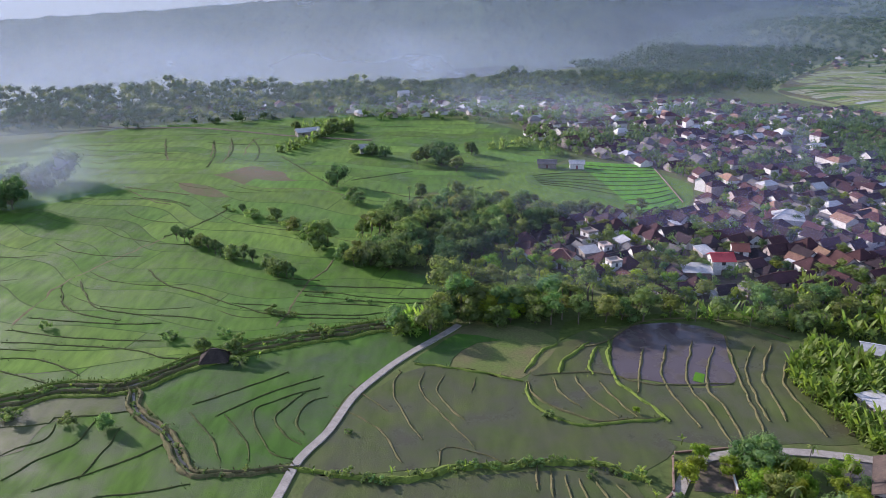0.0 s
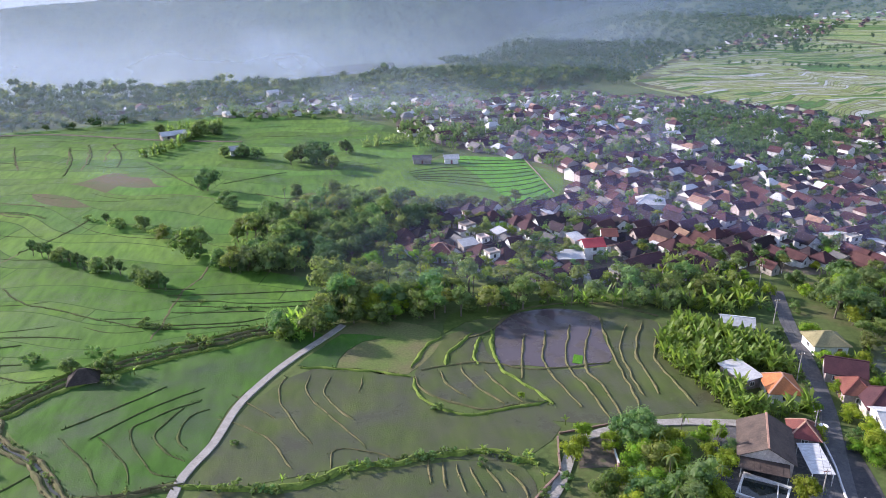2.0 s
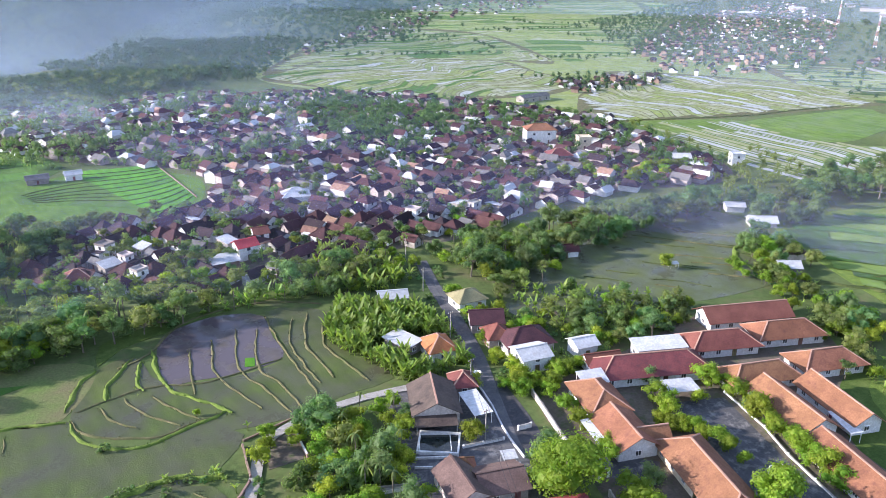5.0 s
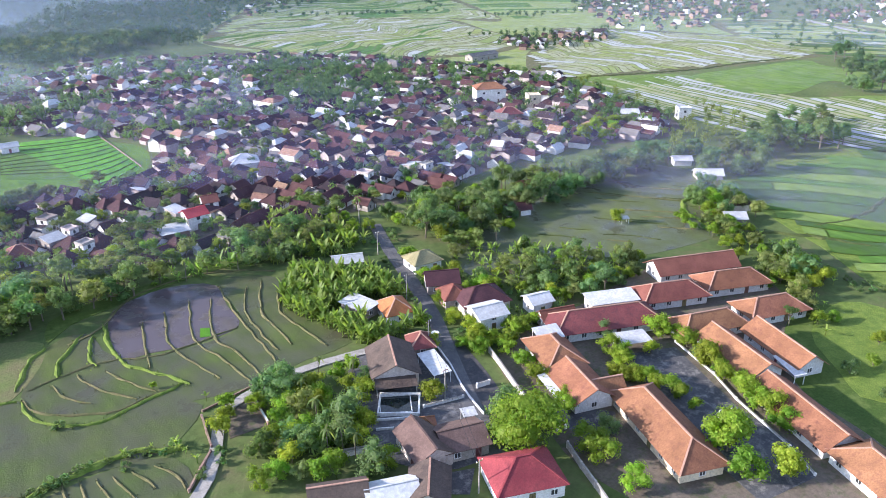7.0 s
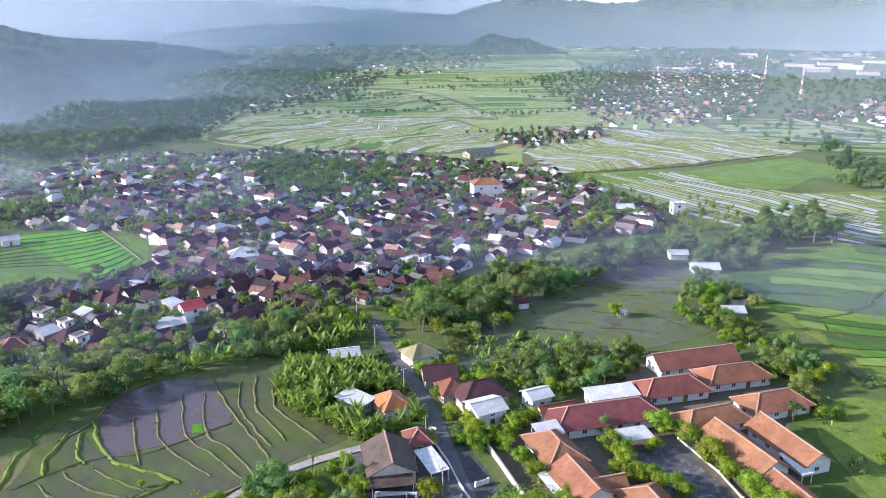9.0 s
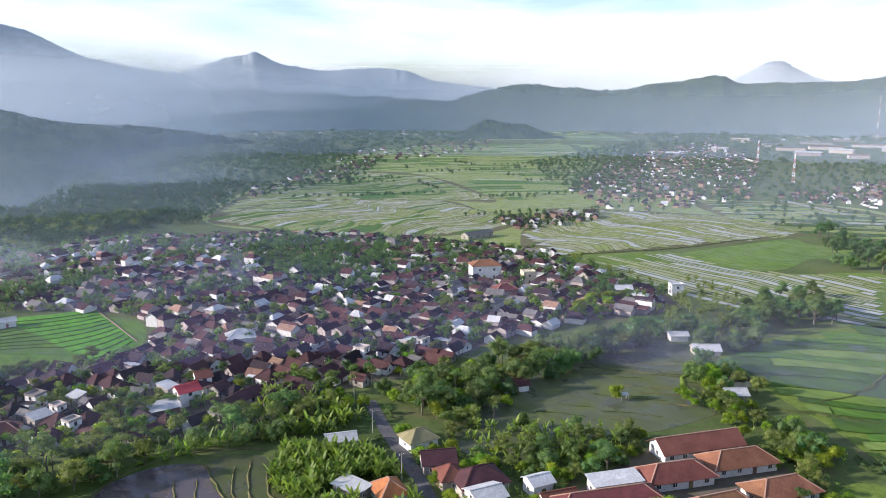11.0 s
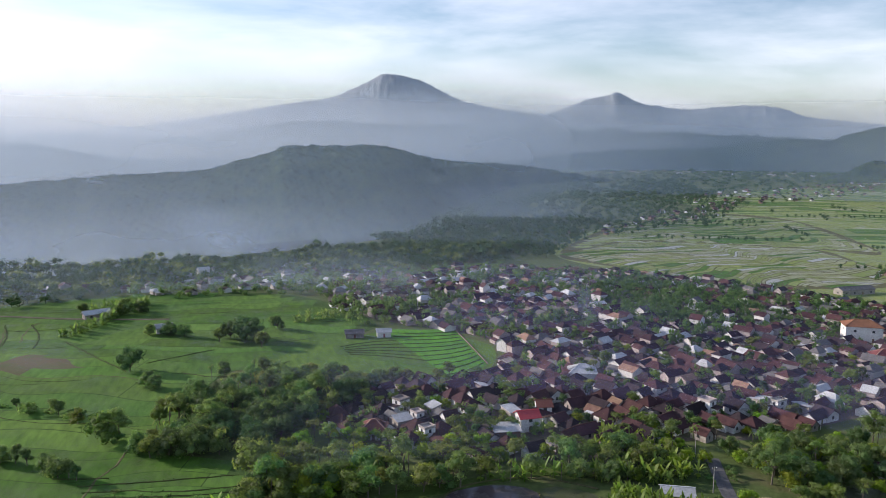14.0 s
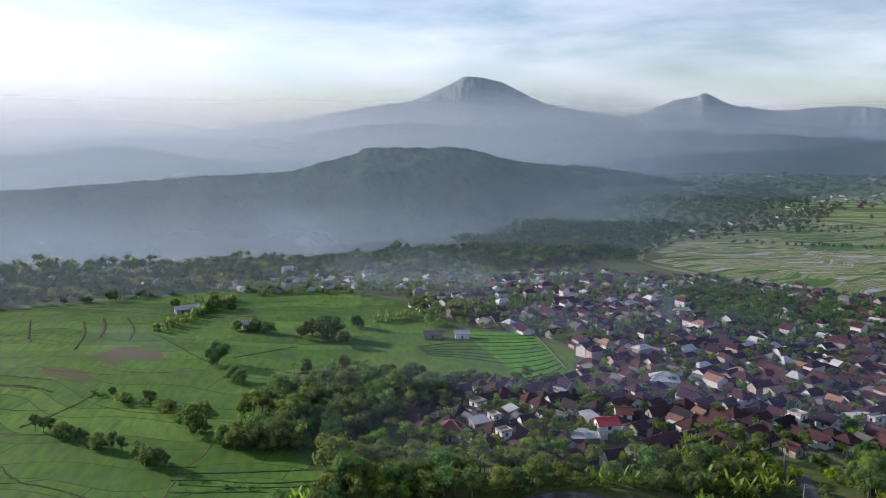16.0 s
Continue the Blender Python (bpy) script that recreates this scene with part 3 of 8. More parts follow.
BIG = [(-30, 0.2), (-12, 0.7), (-3, 1.7), (2, 2.6), (4.2, 2.95), (6.0, 3.16), (7.2, 3.55), (8.6, 4.15), (9.6, 4.64), (10.3, 4.96), (11.1, 5.02), (12.0, 4.81), (13.2, 4.48), (14.4, 3.88), (15.7, 3.27), (17.8, 2.67), (20.2, 2.3), (22.2, 2.08), (23.3, 2.36), (24.2, 2.77), (25.1, 3.09), (26.4, 3.34), (26.9, 3.46), (27.25, 3.64), (27.55, 3.62), (28.0, 3.36), (29.0, 2.87), (30.6, 2.57), (32.4, 2.36), (33.9, 2.46), (35.4, 2.57), (38.0, 2.48), (38.8, 2.24), (40.0, 1.79), (43.7, 1.3), (50, 0.7), (54, 0.5)]
VOLC = [(56, 0.7), (60, 1.3), (61.6, 1.75), (63, 2.57), (63.8, 2.9), (64.6, 2.89), (65.5, 2.35), (67, 1.7), (70, 1.2), (78, 0.7)]
ridge("wooded_hill", 2000, 1000, 600, HILL, M_HILL, "long wooded hill rising from the misty valley", -56, 0.045, 3, 0.12, 130, 4.5, HILL_FOOT)
ridge("far_hill", 3600, 220, 120, LOW, M_HILL, "low hill range fading in the morning haze", -20, 0.10, 5, 0.1, 14, 9.0)
ridge("low_hill", 2900, 300, 300, [(-34, -1.0), (-19.3, -0.58), (-16.5, -0.2), (-14.3, -0.1), (-12.6, -0.25), (-9.7, -0.87), (-7.4, -1.47), (-4, -2.2), (-1, -2.8)], M_HILL, "low wooded hill half lost in the mist", -20, 0.04, 6, 0.15, 10, 4.0)
ridge("wooded_rise", 3080, 230, 200, RISE, M_HILL, "wooded rise at the far end of the plain", -10, 0.08, 7, 0.12, 20, 5.0)
ridge("wooded_hillock", 2330, 150, 160, [(41.2, -2.4), (42.8, -1.85), (43.5, -1.35), (44.5, -1.12), (45.9, -1.35), (47.3, -1.5), (48.5, -1.95), (50.2, -2.4)], M_HILL, "small wooded hillock standing in the plain", -6, 0.16, 9, 0.1, 20, 7.0)
ridge("forest_hill", 3150, 330, 500, MID, M_HILL, "forested hill range behind the plain", 0, 0.10, 8, 0.12, 24, 6.0)
ridge("mountain", 4550, 700, 250, BIG, M_MOUNT_HAZED, "volcano tinted haze-blue, with a lower jagged peak beside it", 0, 0.034, 11, 0.1, 20, 6.0)
ridge("distant_volcano", 4600, 500, 200, VOLC, M_MOUNT_HAZED, "far volcano cone tinted haze-pale above the hills", 0, 0.02, 13, 0.2)


# ---------------------------------------------------------------- mist, as tinted see-through shells
def veil(name, radius, a0, a1, z0, z1, material, label):
    n = max(8, int((a1 - a0) / 2))
    vs, fs = [], []
    for i in range(n + 1):
        a = radians(a0 + (a1 - a0) * i / n)
        for z in (z0, z1):
            vs.append((radius * math.sin(a), radius * math.cos(a), z))
    for i in range(n):
        k = 2 * i
        fs.append((k, k + 2, k + 3, k + 1))
    return tagged(mesh_ob(name, vs, fs, material, smooth=True), label, "mist", kind="stuff")


# haze is painted: each shell's tone and alpha tint what lies behind it
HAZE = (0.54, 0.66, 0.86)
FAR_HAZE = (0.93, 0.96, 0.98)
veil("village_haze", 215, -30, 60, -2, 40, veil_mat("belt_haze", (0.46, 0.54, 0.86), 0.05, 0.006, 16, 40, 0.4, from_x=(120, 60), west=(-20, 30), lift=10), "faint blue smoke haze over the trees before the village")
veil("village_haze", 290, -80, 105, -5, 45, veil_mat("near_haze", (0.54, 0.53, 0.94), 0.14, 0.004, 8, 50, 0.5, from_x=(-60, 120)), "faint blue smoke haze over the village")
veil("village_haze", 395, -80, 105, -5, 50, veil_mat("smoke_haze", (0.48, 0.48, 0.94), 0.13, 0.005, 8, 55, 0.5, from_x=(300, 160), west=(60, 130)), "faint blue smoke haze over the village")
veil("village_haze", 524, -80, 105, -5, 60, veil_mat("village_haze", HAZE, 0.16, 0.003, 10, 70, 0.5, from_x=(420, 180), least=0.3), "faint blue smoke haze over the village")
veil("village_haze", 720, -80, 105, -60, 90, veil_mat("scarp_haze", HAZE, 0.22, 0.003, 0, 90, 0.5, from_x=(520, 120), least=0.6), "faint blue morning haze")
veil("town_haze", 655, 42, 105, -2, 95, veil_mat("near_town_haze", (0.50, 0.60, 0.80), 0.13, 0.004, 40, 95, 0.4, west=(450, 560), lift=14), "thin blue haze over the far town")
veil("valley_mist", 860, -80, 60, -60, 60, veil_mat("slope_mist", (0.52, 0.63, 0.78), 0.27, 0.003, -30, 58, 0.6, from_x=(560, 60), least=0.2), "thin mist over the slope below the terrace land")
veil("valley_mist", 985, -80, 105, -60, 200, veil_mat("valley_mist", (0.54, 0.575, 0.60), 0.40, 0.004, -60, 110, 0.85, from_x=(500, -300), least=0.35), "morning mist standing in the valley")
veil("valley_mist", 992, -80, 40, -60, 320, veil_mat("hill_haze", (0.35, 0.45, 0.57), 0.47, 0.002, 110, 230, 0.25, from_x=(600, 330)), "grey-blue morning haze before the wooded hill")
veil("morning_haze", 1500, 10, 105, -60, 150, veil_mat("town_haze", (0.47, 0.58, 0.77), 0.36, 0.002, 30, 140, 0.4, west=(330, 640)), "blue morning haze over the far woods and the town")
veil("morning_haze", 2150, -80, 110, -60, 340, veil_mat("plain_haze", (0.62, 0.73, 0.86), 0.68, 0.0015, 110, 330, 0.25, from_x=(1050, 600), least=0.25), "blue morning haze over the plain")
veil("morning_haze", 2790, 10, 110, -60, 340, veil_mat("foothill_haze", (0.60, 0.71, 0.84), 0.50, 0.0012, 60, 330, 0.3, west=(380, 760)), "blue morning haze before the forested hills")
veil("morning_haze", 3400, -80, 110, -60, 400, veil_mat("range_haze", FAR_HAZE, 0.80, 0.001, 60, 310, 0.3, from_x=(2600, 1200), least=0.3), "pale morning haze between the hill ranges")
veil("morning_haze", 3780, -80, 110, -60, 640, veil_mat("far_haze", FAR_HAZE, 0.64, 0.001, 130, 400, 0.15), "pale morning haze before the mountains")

# ---------------------------------------------------------------- fields
sheet("bare_patch", [(-123.1, 343.5), (-128.9, 362.4), (-111.5, 372.9), (-101.3, 386.6), (-82.5, 375.0), (-75.2, 360.3), (-56.4, 351.9), (-44.8, 338.3), (-53.5, 329.6), (-79.6, 335.1), (-103.8, 330.6)], M_FALLOW, 0.18, label="fallow patch of bare brown earth in the rice", category="field")
sheet("rice_field", [(102.7, 310.7), (116, 349.3), (93.3, 377.3), (50.7, 384), (-6.7, 362.7), (-22.7, 348), (18.7, 328), (77.3, 309.3)], M_RICE_GRASS, 0.11, label="green rice field beside the village", category="field")
sheet("vivid_field", [(71.3, 389.0), (90.3, 387.4), (106.7, 381.3), (105.7, 348.7), (104.0, 318.2), (93.1, 309.4), (82.9, 302.7), (80.8, 316.3), (76.3, 349.9)], M_RICE_VIVID, 0.17, label="vivid green terraced rice field beside the village", category="field", step=3)
sheet("deep_field", [(41.9, 371.0), (54.2, 380.6), (70.5, 387.9), (75.7, 350.0), (80.0, 317.3), (70.1, 326.7), (51.4, 341.6), (40.5, 352.1)], M_RICE_DEEP, 0.15, label="deep green terraced rice field beside the vivid one", category="field", step=3)
sheet("young_field", [(-76, 165.3), (-65.3, 177.9), (-48, 187.7), (-16, 198.9), (-1.2, 194.4), (-10.5, 183.5), (-18.7, 171.5), (-24.7, 160.7), (-28, 146.7), (-33.1, 135.1), (-42.7, 132.7), (-52.4, 133.3), (-60.9, 144.5)], M_RICE_YOUNG, 0.06, label="wet paddy with young rice coming up", category="field")
sheet("corner_field", [(-141.3, 148), (-106.7, 154.7), (-78.7, 162.7), (-73.3, 153.3), (-62.3, 144.5), (-55.5, 133.3), (-34.1, 131.2), (-35.3, 120.8), (-49.3, 106), (-100, 106.3)], M_RICE_YOUNG, 0.06, label="wet paddy with young rice coming up", category="field")
sheet("thin_field", [(-30.7, 133.3), (-21.3, 158.7), (-4.7, 176), (20, 168.4), (21.2, 157.7), (31.1, 147.5), (44, 149.3), (50.7, 140), (42.7, 132.4), (38.7, 129.6), (13.3, 134.7), (-6, 132.8), (-18.4, 131.1)], M_RICE_THIN, 0.06, label="flooded paddy with thin young rice", category="field")
sheet("near_field", [(-27.1, 130.9), (-12.5, 127.2), (1.3, 129.7), (25.1, 132), (38.7, 127.1), (35.3, 111.1), (10.7, 105.3), (-25.3, 108.5)], M_RICE_THIN, 0.06, label="flooded paddy with thin young rice", category="field")
sheet("fallow_field", [(-6.7, 178.7), (0.4, 191.6), (10.4, 202.3), (31.5, 191.2), (19.3, 169.6), (6.1, 174.4)], surface("weedy_fallow", (0.095, 0.17, 0.03), (0.16, 0.125, 0.075), 0.05, 1.5, 0.95, bmp=0.7, dist=0.2), 0.06, label="fallow field of brown earth and yellow-green weeds", category="field")
sheet("mud_field", [(44, 171), (46, 186), (51, 197), (62, 201), (73, 199), (79, 193), (76, 180), (73, 167), (60, 166), (50, 169)], M_MUD, 0.07, label="flooded purple-brown paddy with no plants yet", category="field", smooth=True, step=3)
sheet("mud_field", [(20.9, 169.2), (31.2, 188.3), (41.5, 188.9), (43.5, 171.7), (63.3, 164.4), (75.2, 168.9), (80.9, 195.2), (95.5, 186), (88.3, 166.3), (91.7, 154.4), (91.1, 140.7), (77.9, 141.2), (67.1, 139.9), (54.1, 141.5), (34.1, 150), (22.8, 159.6)], M_RICE_THIN, 0.05, label="flooded paddies with thin young rice", category="field")
sheet("lagoon_field", [(147, 168), (160, 172), (188, 177.3), (229.3, 186), (272, 180), (274.7, 153.3), (244, 144), (234.7, 118.7), (196.8, 122.7), (177.3, 133), (150, 136), (140, 148)], M_LAGOON, 0.06, label="wide flooded paddy with thin grey-green rice", category="field")
sheet("band_field", [(451, 275), (512, 268), (571, 254), (560, 233), (577, 190), (516, 169), (511, 208), (457, 208), (437, 231)], M_RICE_MILD, 0.08, label="bright green rice field", category="field")



def terraces(name, poly, cell, width, turn, mats, seed, label, bend=7.0, wave=0.012, gap=0.9, z=0.08, base=None, step=7.0):
    """Terraced paddies: rows of long curved cells with bare bunds left between them. With a base each paddy is a part of that field; else they are joined by material."""
    rg = random.Random(seed)
    t = radians(turn)
    ux, uy = math.cos(t), math.sin(t)
    cx, cy = sum(p[0] for p in poly) / len(poly), sum(p[1] for p in poly) / len(poly)
    size = max(math.hypot(p[0] - cx, p[1] - cy) for p in poly) + width

    def at(u, v):
        w = v + bend * noise.noise(Vector((u * wave, v * wave * 0.6, seed))) + 0.35 * bend * noise.noise(Vector((u * wave * 3, v * wave * 2, seed + 9)))
        return (cx + ux * u - uy * w, cy + uy * u + ux * w)

    sets = [([], []) for _ in mats]
    v = -size
    while v < size:
        wv = width * rg.uniform(0.5, 1.5)
        u = -size + rg.uniform(0, cell)
        while u < size:
            lu = cell * rg.uniform(0.5, 1.5)
            k = max(2, int(lu / step))
            pick = rg.choices(range(len(mats)), [q[1] for q in mats])[0]
            zz = z + rg.uniform(0, 0.05)
            run = []
            for j in range(k + 1):
                uu = u + gap / 2 + (lu - gap) * j / k
                a, b = at(uu, v + gap / 2), at(uu, v + wv - gap / 2)
                ok = inside((a[0] + b[0]) / 2, (a[1] + b[1]) / 2, poly)
                if ok:
                    run += [(*a, zz + land_z(*a)), (*b, zz + land_z(*b))]
                if run and (not ok or j == k):
                    n2 = len(run) // 2
                    faces = [(2 * q, 2 * q + 2, 2 * q + 3, 2 * q + 1) for q in range(n2 - 1)]
                    if n2 > 1 and base is not None:
                        mesh_ob("paddy", run, faces, mats[pick][0], base)
                    elif n2 > 1:
                        vs, fs = sets[pick]
                        i = len(vs)
                        vs += run
                        fs += [tuple(i + q for q in f) for f in faces]
                    run = []
            u += lu
        v += wv
    for (vs, fs), (mt, _) in zip(sets, mats):
        if fs:
            tagged(mesh_ob(name, vs, fs, mt), label, "paddies", kind="stuff")


def paddy_field(name, poly, label, cell, width, turn, mats, seed, bend=7.0, wave=0.012, gap=0.9, soil=None):
    base = sheet(name, poly, soil or M_BUND, 0.03 + 0.012 * (seed % 5), label=label, category="field", step=8)
    terraces("paddy", poly, cell, width, turn, mats, seed, label, bend, wave, gap, 0.10 + 0.06 * (seed % 5), base)


SKY_PALE = "flooded terraces coloured sky-pale between low earth bunds"
paddy_field("silver_field", [(427, 399), (384, 323), (568, 261), (613, 261), (649, 337), (568, 481), (500, 440)], SKY_PALE, 40, 5.5, 84, [(M_SILVER, 5), (M_SKY_WATER, 2), (M_RICE_PALE, 3)], 3, 24, 0.016, 0.9)
paddy_field("striped_field", [(382, 316), (423, 306), (456, 279), (437, 231), (451, 198), (490, 159), (370, 117), (361, 143), (351, 171), (354, 204), (364, 246)], SKY_PALE, 60, 4.6, -97, [(M_SILVER, 4), (M_SKY_WATER, 3)], 4, 9, 0.012, 1.8, M_RICE_MILD)
paddy_field("green_terraces", [(577, 190), (600, 158), (445, 88), (385, 106), (370, 117), (490, 159), (516, 169)], "wet green terraces with pale water between", 60, 6, -122, [(M_SILVER, 2), (M_RICE_MILD, 4), (M_RICE, 2)], 5, 6, 0.012, 1.7)
paddy_field("upper_terraces", [(640, 345), (604, 255), (625, 190), (600, 150), (740, 230), (790, 330), (720, 420)], "pale scrubby terraces before the town", 44, 9, -52, [(M_RICE_PALE, 5), (M_RICE_YOUNG, 3), (M_SILVER, 1)], 15, 9, 0.012, 1.2, M_BUND)
paddy_field("east_field", [(294.7, 151.3), (374.7, 121.3), (420, 60), (230.7, 40), (224, 64), (241.3, 90.7), (248, 104), (273.3, 144)], "green rice field with pale wet lines", 70, 9, -55, [(M_RICE_MILD, 4), (M_RICE_YOUNG, 3), (M_RICE, 2)], 14, 22, 0.010, 0.6, M_BUND_GREEN)
PLAIN_NEAR = [(273, 625), (289, 553), (323, 467), (413, 424), (481, 452), (500, 520), (520, 600), (450, 660), (380, 700)]
sheet("plain_green", [(270, 632), (330, 460), (392, 330), (610, 255), (740, 230), (800, 330), (690, 560), (840, 800), (680, 960), (448, 845)], M_RICE_PALE, 0.028, label="pale green grass and young rice on the plain", category="field", step=20)
PLAIN_FAR = [(280, 640), (380, 705), (450, 665), (520, 605), (565, 564), (685, 820), (648, 932), (448, 840)]
for poly, cell, width, turn, mats, seed, label in (
    (PLAIN_NEAR, 44, 5.5, 14, [(M_SILVER, 4), (M_RICE_PALE, 4), (M_RICE, 1), (M_SKY_WATER, 1)], 6, "silver and green rice terraces beyond the village"),
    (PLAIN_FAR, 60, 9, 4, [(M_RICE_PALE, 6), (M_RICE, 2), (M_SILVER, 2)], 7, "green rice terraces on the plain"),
):
    sheet("plain_field", poly, M_BUND, 0.03 + 0.012 * seed, label=label, category="field", step=8)
    terraces("plain_terraces", poly, cell, width, turn, mats, seed, label, 46, 0.010, 1.0, 0.25, step=4.0)
terraces("plain_paddies", [(676, 973), (690, 830), (575, 570), (640, 533), (1060, 812), (1933, 1668), (1403, 1579), (716, 1171)], 90, 16, -30, [(M_RICE_PALE, 6), (M_RICE, 3), (M_SILVER, 1)], 8, "wide green rice plain", 45, 0.006, 2.2, step=6.0)
terraces("plain_paddies", [(1093, 820), (1809, 1269), (3000, 2600), (1960, 1690)], 240, 60, -30, [(M_RICE_PALE, 6), (M_RICE, 3)], 9, "wide green rice plain", 60, 0.004, 6)
WEST = [(-169, 163), (-111, 163), (-80, 168), (-16, 203), (-1, 223), (-3, 236), (-30, 248), (-20, 291), (-8, 335), (51, 381), (68, 420), (24, 503), (-73, 525), (-197, 491), (-248, 451), (-321, 385)]
sheet("rice_field", WEST, M_RICE_SOIL, 0.1, label="broad green rice field with even young plants", category="field", step=8)
terraces("rice_terraces", WEST, 130, 11, -16, [(M_RICE, 4), (M_RICE_DEEP, 5), (M_RICE_GRASS, 1)], 23, "long curved terraces of young green rice", 46, 0.008, 0.45, 0.14, step=5.0)
VIVID_EDGES = (((71.3, 389.0), (82.9, 302.7)), ((106.7, 381.3), (104.0, 318.2)), ((41.9, 371.0), (48.3, 339.2)))
for k in range(11):
    u = (k + 0.5) / 11
    a, b, c = [Vector((*p, 0)).lerp(Vector((*q, 0)), u) for p, q in VIVID_EDGES]
    bow = Vector((0.6, -2.2, 0))
    bund([a[:2], (a.lerp(b, 0.5) + bow)[:2], b[:2]], 0.8, 0.5, M_BUND_DARK, label="dark earth bund in the vivid rice")
    if 1 < k < 8:
        bund([c[:2], (c.lerp(a, 0.5) - bow)[:2], a[:2]], 0.8, 0.5, M_BUND_DARK, label="dark earth bund in the deep green rice")

# bunds west of the canal
for line in (
    [(-218.6, 419.6), (-215, 435.5), (-191.4, 437.8)], [(-208.6, 388), (-203.6, 410.3), (-181.3, 409.8)], [(-202.5, 381.7), (-195.7, 397.4), (-181.6, 393)], [(-196.9, 374), (-190.3, 385.2), (-178.2, 382.6)], [(-147.8, 342.3), (-131.1, 325.7), (-120.6, 319.8)],
    [(-152, 348), (-137.3, 342.7), (-117.3, 334.7)], [(-136, 329.3), (-120, 322.7)], [(-276, 465.3), (-249.3, 474.7), (-208, 485.3), (-133.3, 484)],
):
    bund(line, 1.1, 0.4, M_BUND, label="low earth bund in the green rice")
for line in (
    [(-125.3, 190.7), (-110.7, 189.3), (-88, 186.1), (-77.3, 181.7), (-68, 180.5)], [(-128, 198.1), (-105.3, 193.1), (-80, 190.9)], [(-125.3, 206.4), (-105.3, 202.7), (-84, 201.9)],
    [(-122.7, 234.7), (-110.7, 216), (-97.3, 209.3), (-78.7, 206.4), (-69.3, 203.2)], [(-126.7, 229.9), (-116, 212), (-97.3, 204)], [(-103.3, 244), (-92, 230.7), (-80, 224), (-62.7, 212.8), (-46.7, 206), (-22.7, 204.4)],
    [(-123.5, 186.7), (-113.3, 185.3)], [(-120.7, 181.3), (-108, 180), (-94.7, 172)], [(-117.3, 174.7), (-100, 167.6)],
    [(-52, 209), (-30, 207), (-8, 210)], [(-50, 230), (-30, 228), (-5, 226.5)], [(-58, 237), (-42, 233.5)], [(-45, 221.5), (-20, 216.2), (-2, 215)], [(-66, 216), (-52, 213.5)],
    [(-48, 225.3), (-33.3, 222.7), (-18.7, 218.7), (-0.7, 218.7)], [(-46.7, 216.8), (-34.7, 215.2), (-18.7, 213.3)],
):
    bund(line, 0.85, 0.45, M_BUND_DARK, label="dark earth bund in the green rice")
rb = random.Random(17)
for k in range(60):
    x, y = rb.uniform(-300, 60), rb.uniform(170, 500)
    a, ln = radians(-14 + 16 * math.sin(x * 0.012 + y * 0.02)), rb.uniform(9, 30)
    line = [(x + math.cos(a + c * 0.25) * ln * c, y + math.sin(a + c * 0.25) * ln * c) for c in (-1, -0.3, 0.4, 1)]
    if all(inside(p[0], p[1], WEST) for p in line):
        bund(line, 0.6, 0.35, M_BUND_DARK, label="low dark-green bund in the rice", tufts=0, step=2.5)
bund([(-108, 278), (-119.2, 254), (-126.7, 234.7), (-128, 219.7), (-127.6, 198.1)], 1.4, 0.25, M_BUND, label="narrow trodden track between rice fields")
# bunds of the wet fields round the footpath
for line in (
    [(-61.3, 158), (-50.7, 165.7), (-40.7, 173.3)], [(-53.9, 153.1), (-44.4, 162.9), (-31.5, 171.2)], [(-31.6, 165.6), (-41.7, 159.5), (-45.7, 154.7), (-41.3, 144), (-37.3, 138.1), (-32.9, 136.5)],
    [(-34.9, 162.9), (-40, 152.9), (-36.3, 145.3), (-32, 141.6)], [(-29.1, 161.1), (-33.3, 158.7), (-34.7, 150.4), (-32, 145.3)], [(-52.3, 153.7), (-45.3, 144), (-42.1, 135.5)], [(-60.7, 154.7), (-53.3, 145.3), (-48.3, 135.6)],
    [(-102.7, 148.8), (-92, 150.3), (-92, 152.5), (-82.7, 153.6), (-74.7, 155.6)], [(-90.7, 150.1), (-90, 144), (-94.7, 140.7), (-96.8, 138)], [(-82, 152.5), (-82.4, 142.7), (-88, 136.5), (-92, 129.6)],
    [(-74.7, 148.5), (-75.2, 137.7), (-76.3, 130)], [(-61.3, 143.2), (-67.6, 137.1), (-74.4, 132), (-84, 125.9)], [(-52.4, 128), (-60.9, 125.7), (-70.7, 124)],
    [(-11.6, 173.7), (-13.1, 164.4), (-9.9, 154), (-5.3, 143.3)], [(-5.6, 172.8), (-6, 163.3), (0.5, 151.2), (6.3, 140.4)], [(-0.3, 171.1), (-1.9, 162.7), (4.4, 150.7)], [(7.6, 169.3), (6.5, 163.5)],
    [(-1.3, 133.6), (-1.1, 139.5), (3.7, 139.7), (13.1, 134.7)], [(-26.7, 156.8), (-16, 148.3), (-9.3, 134.9)], [(-23.7, 166.1), (-13.7, 154.7)],
):
    bund(line, 0.62, 0.3, M_BUND_DARK if line[0][0] < -28 else M_BUND)
bund([(-8, 177.6), (7.1, 173.3), (19.7, 168)], 1.2, 0.55, M_BUND_GREEN)
bund([(20.4, 167.2), (21.2, 157.7), (29.3, 148.9), (40.4, 149.6), (51.2, 151.1)], 1.1, 0.5, M_BUND_GREEN)
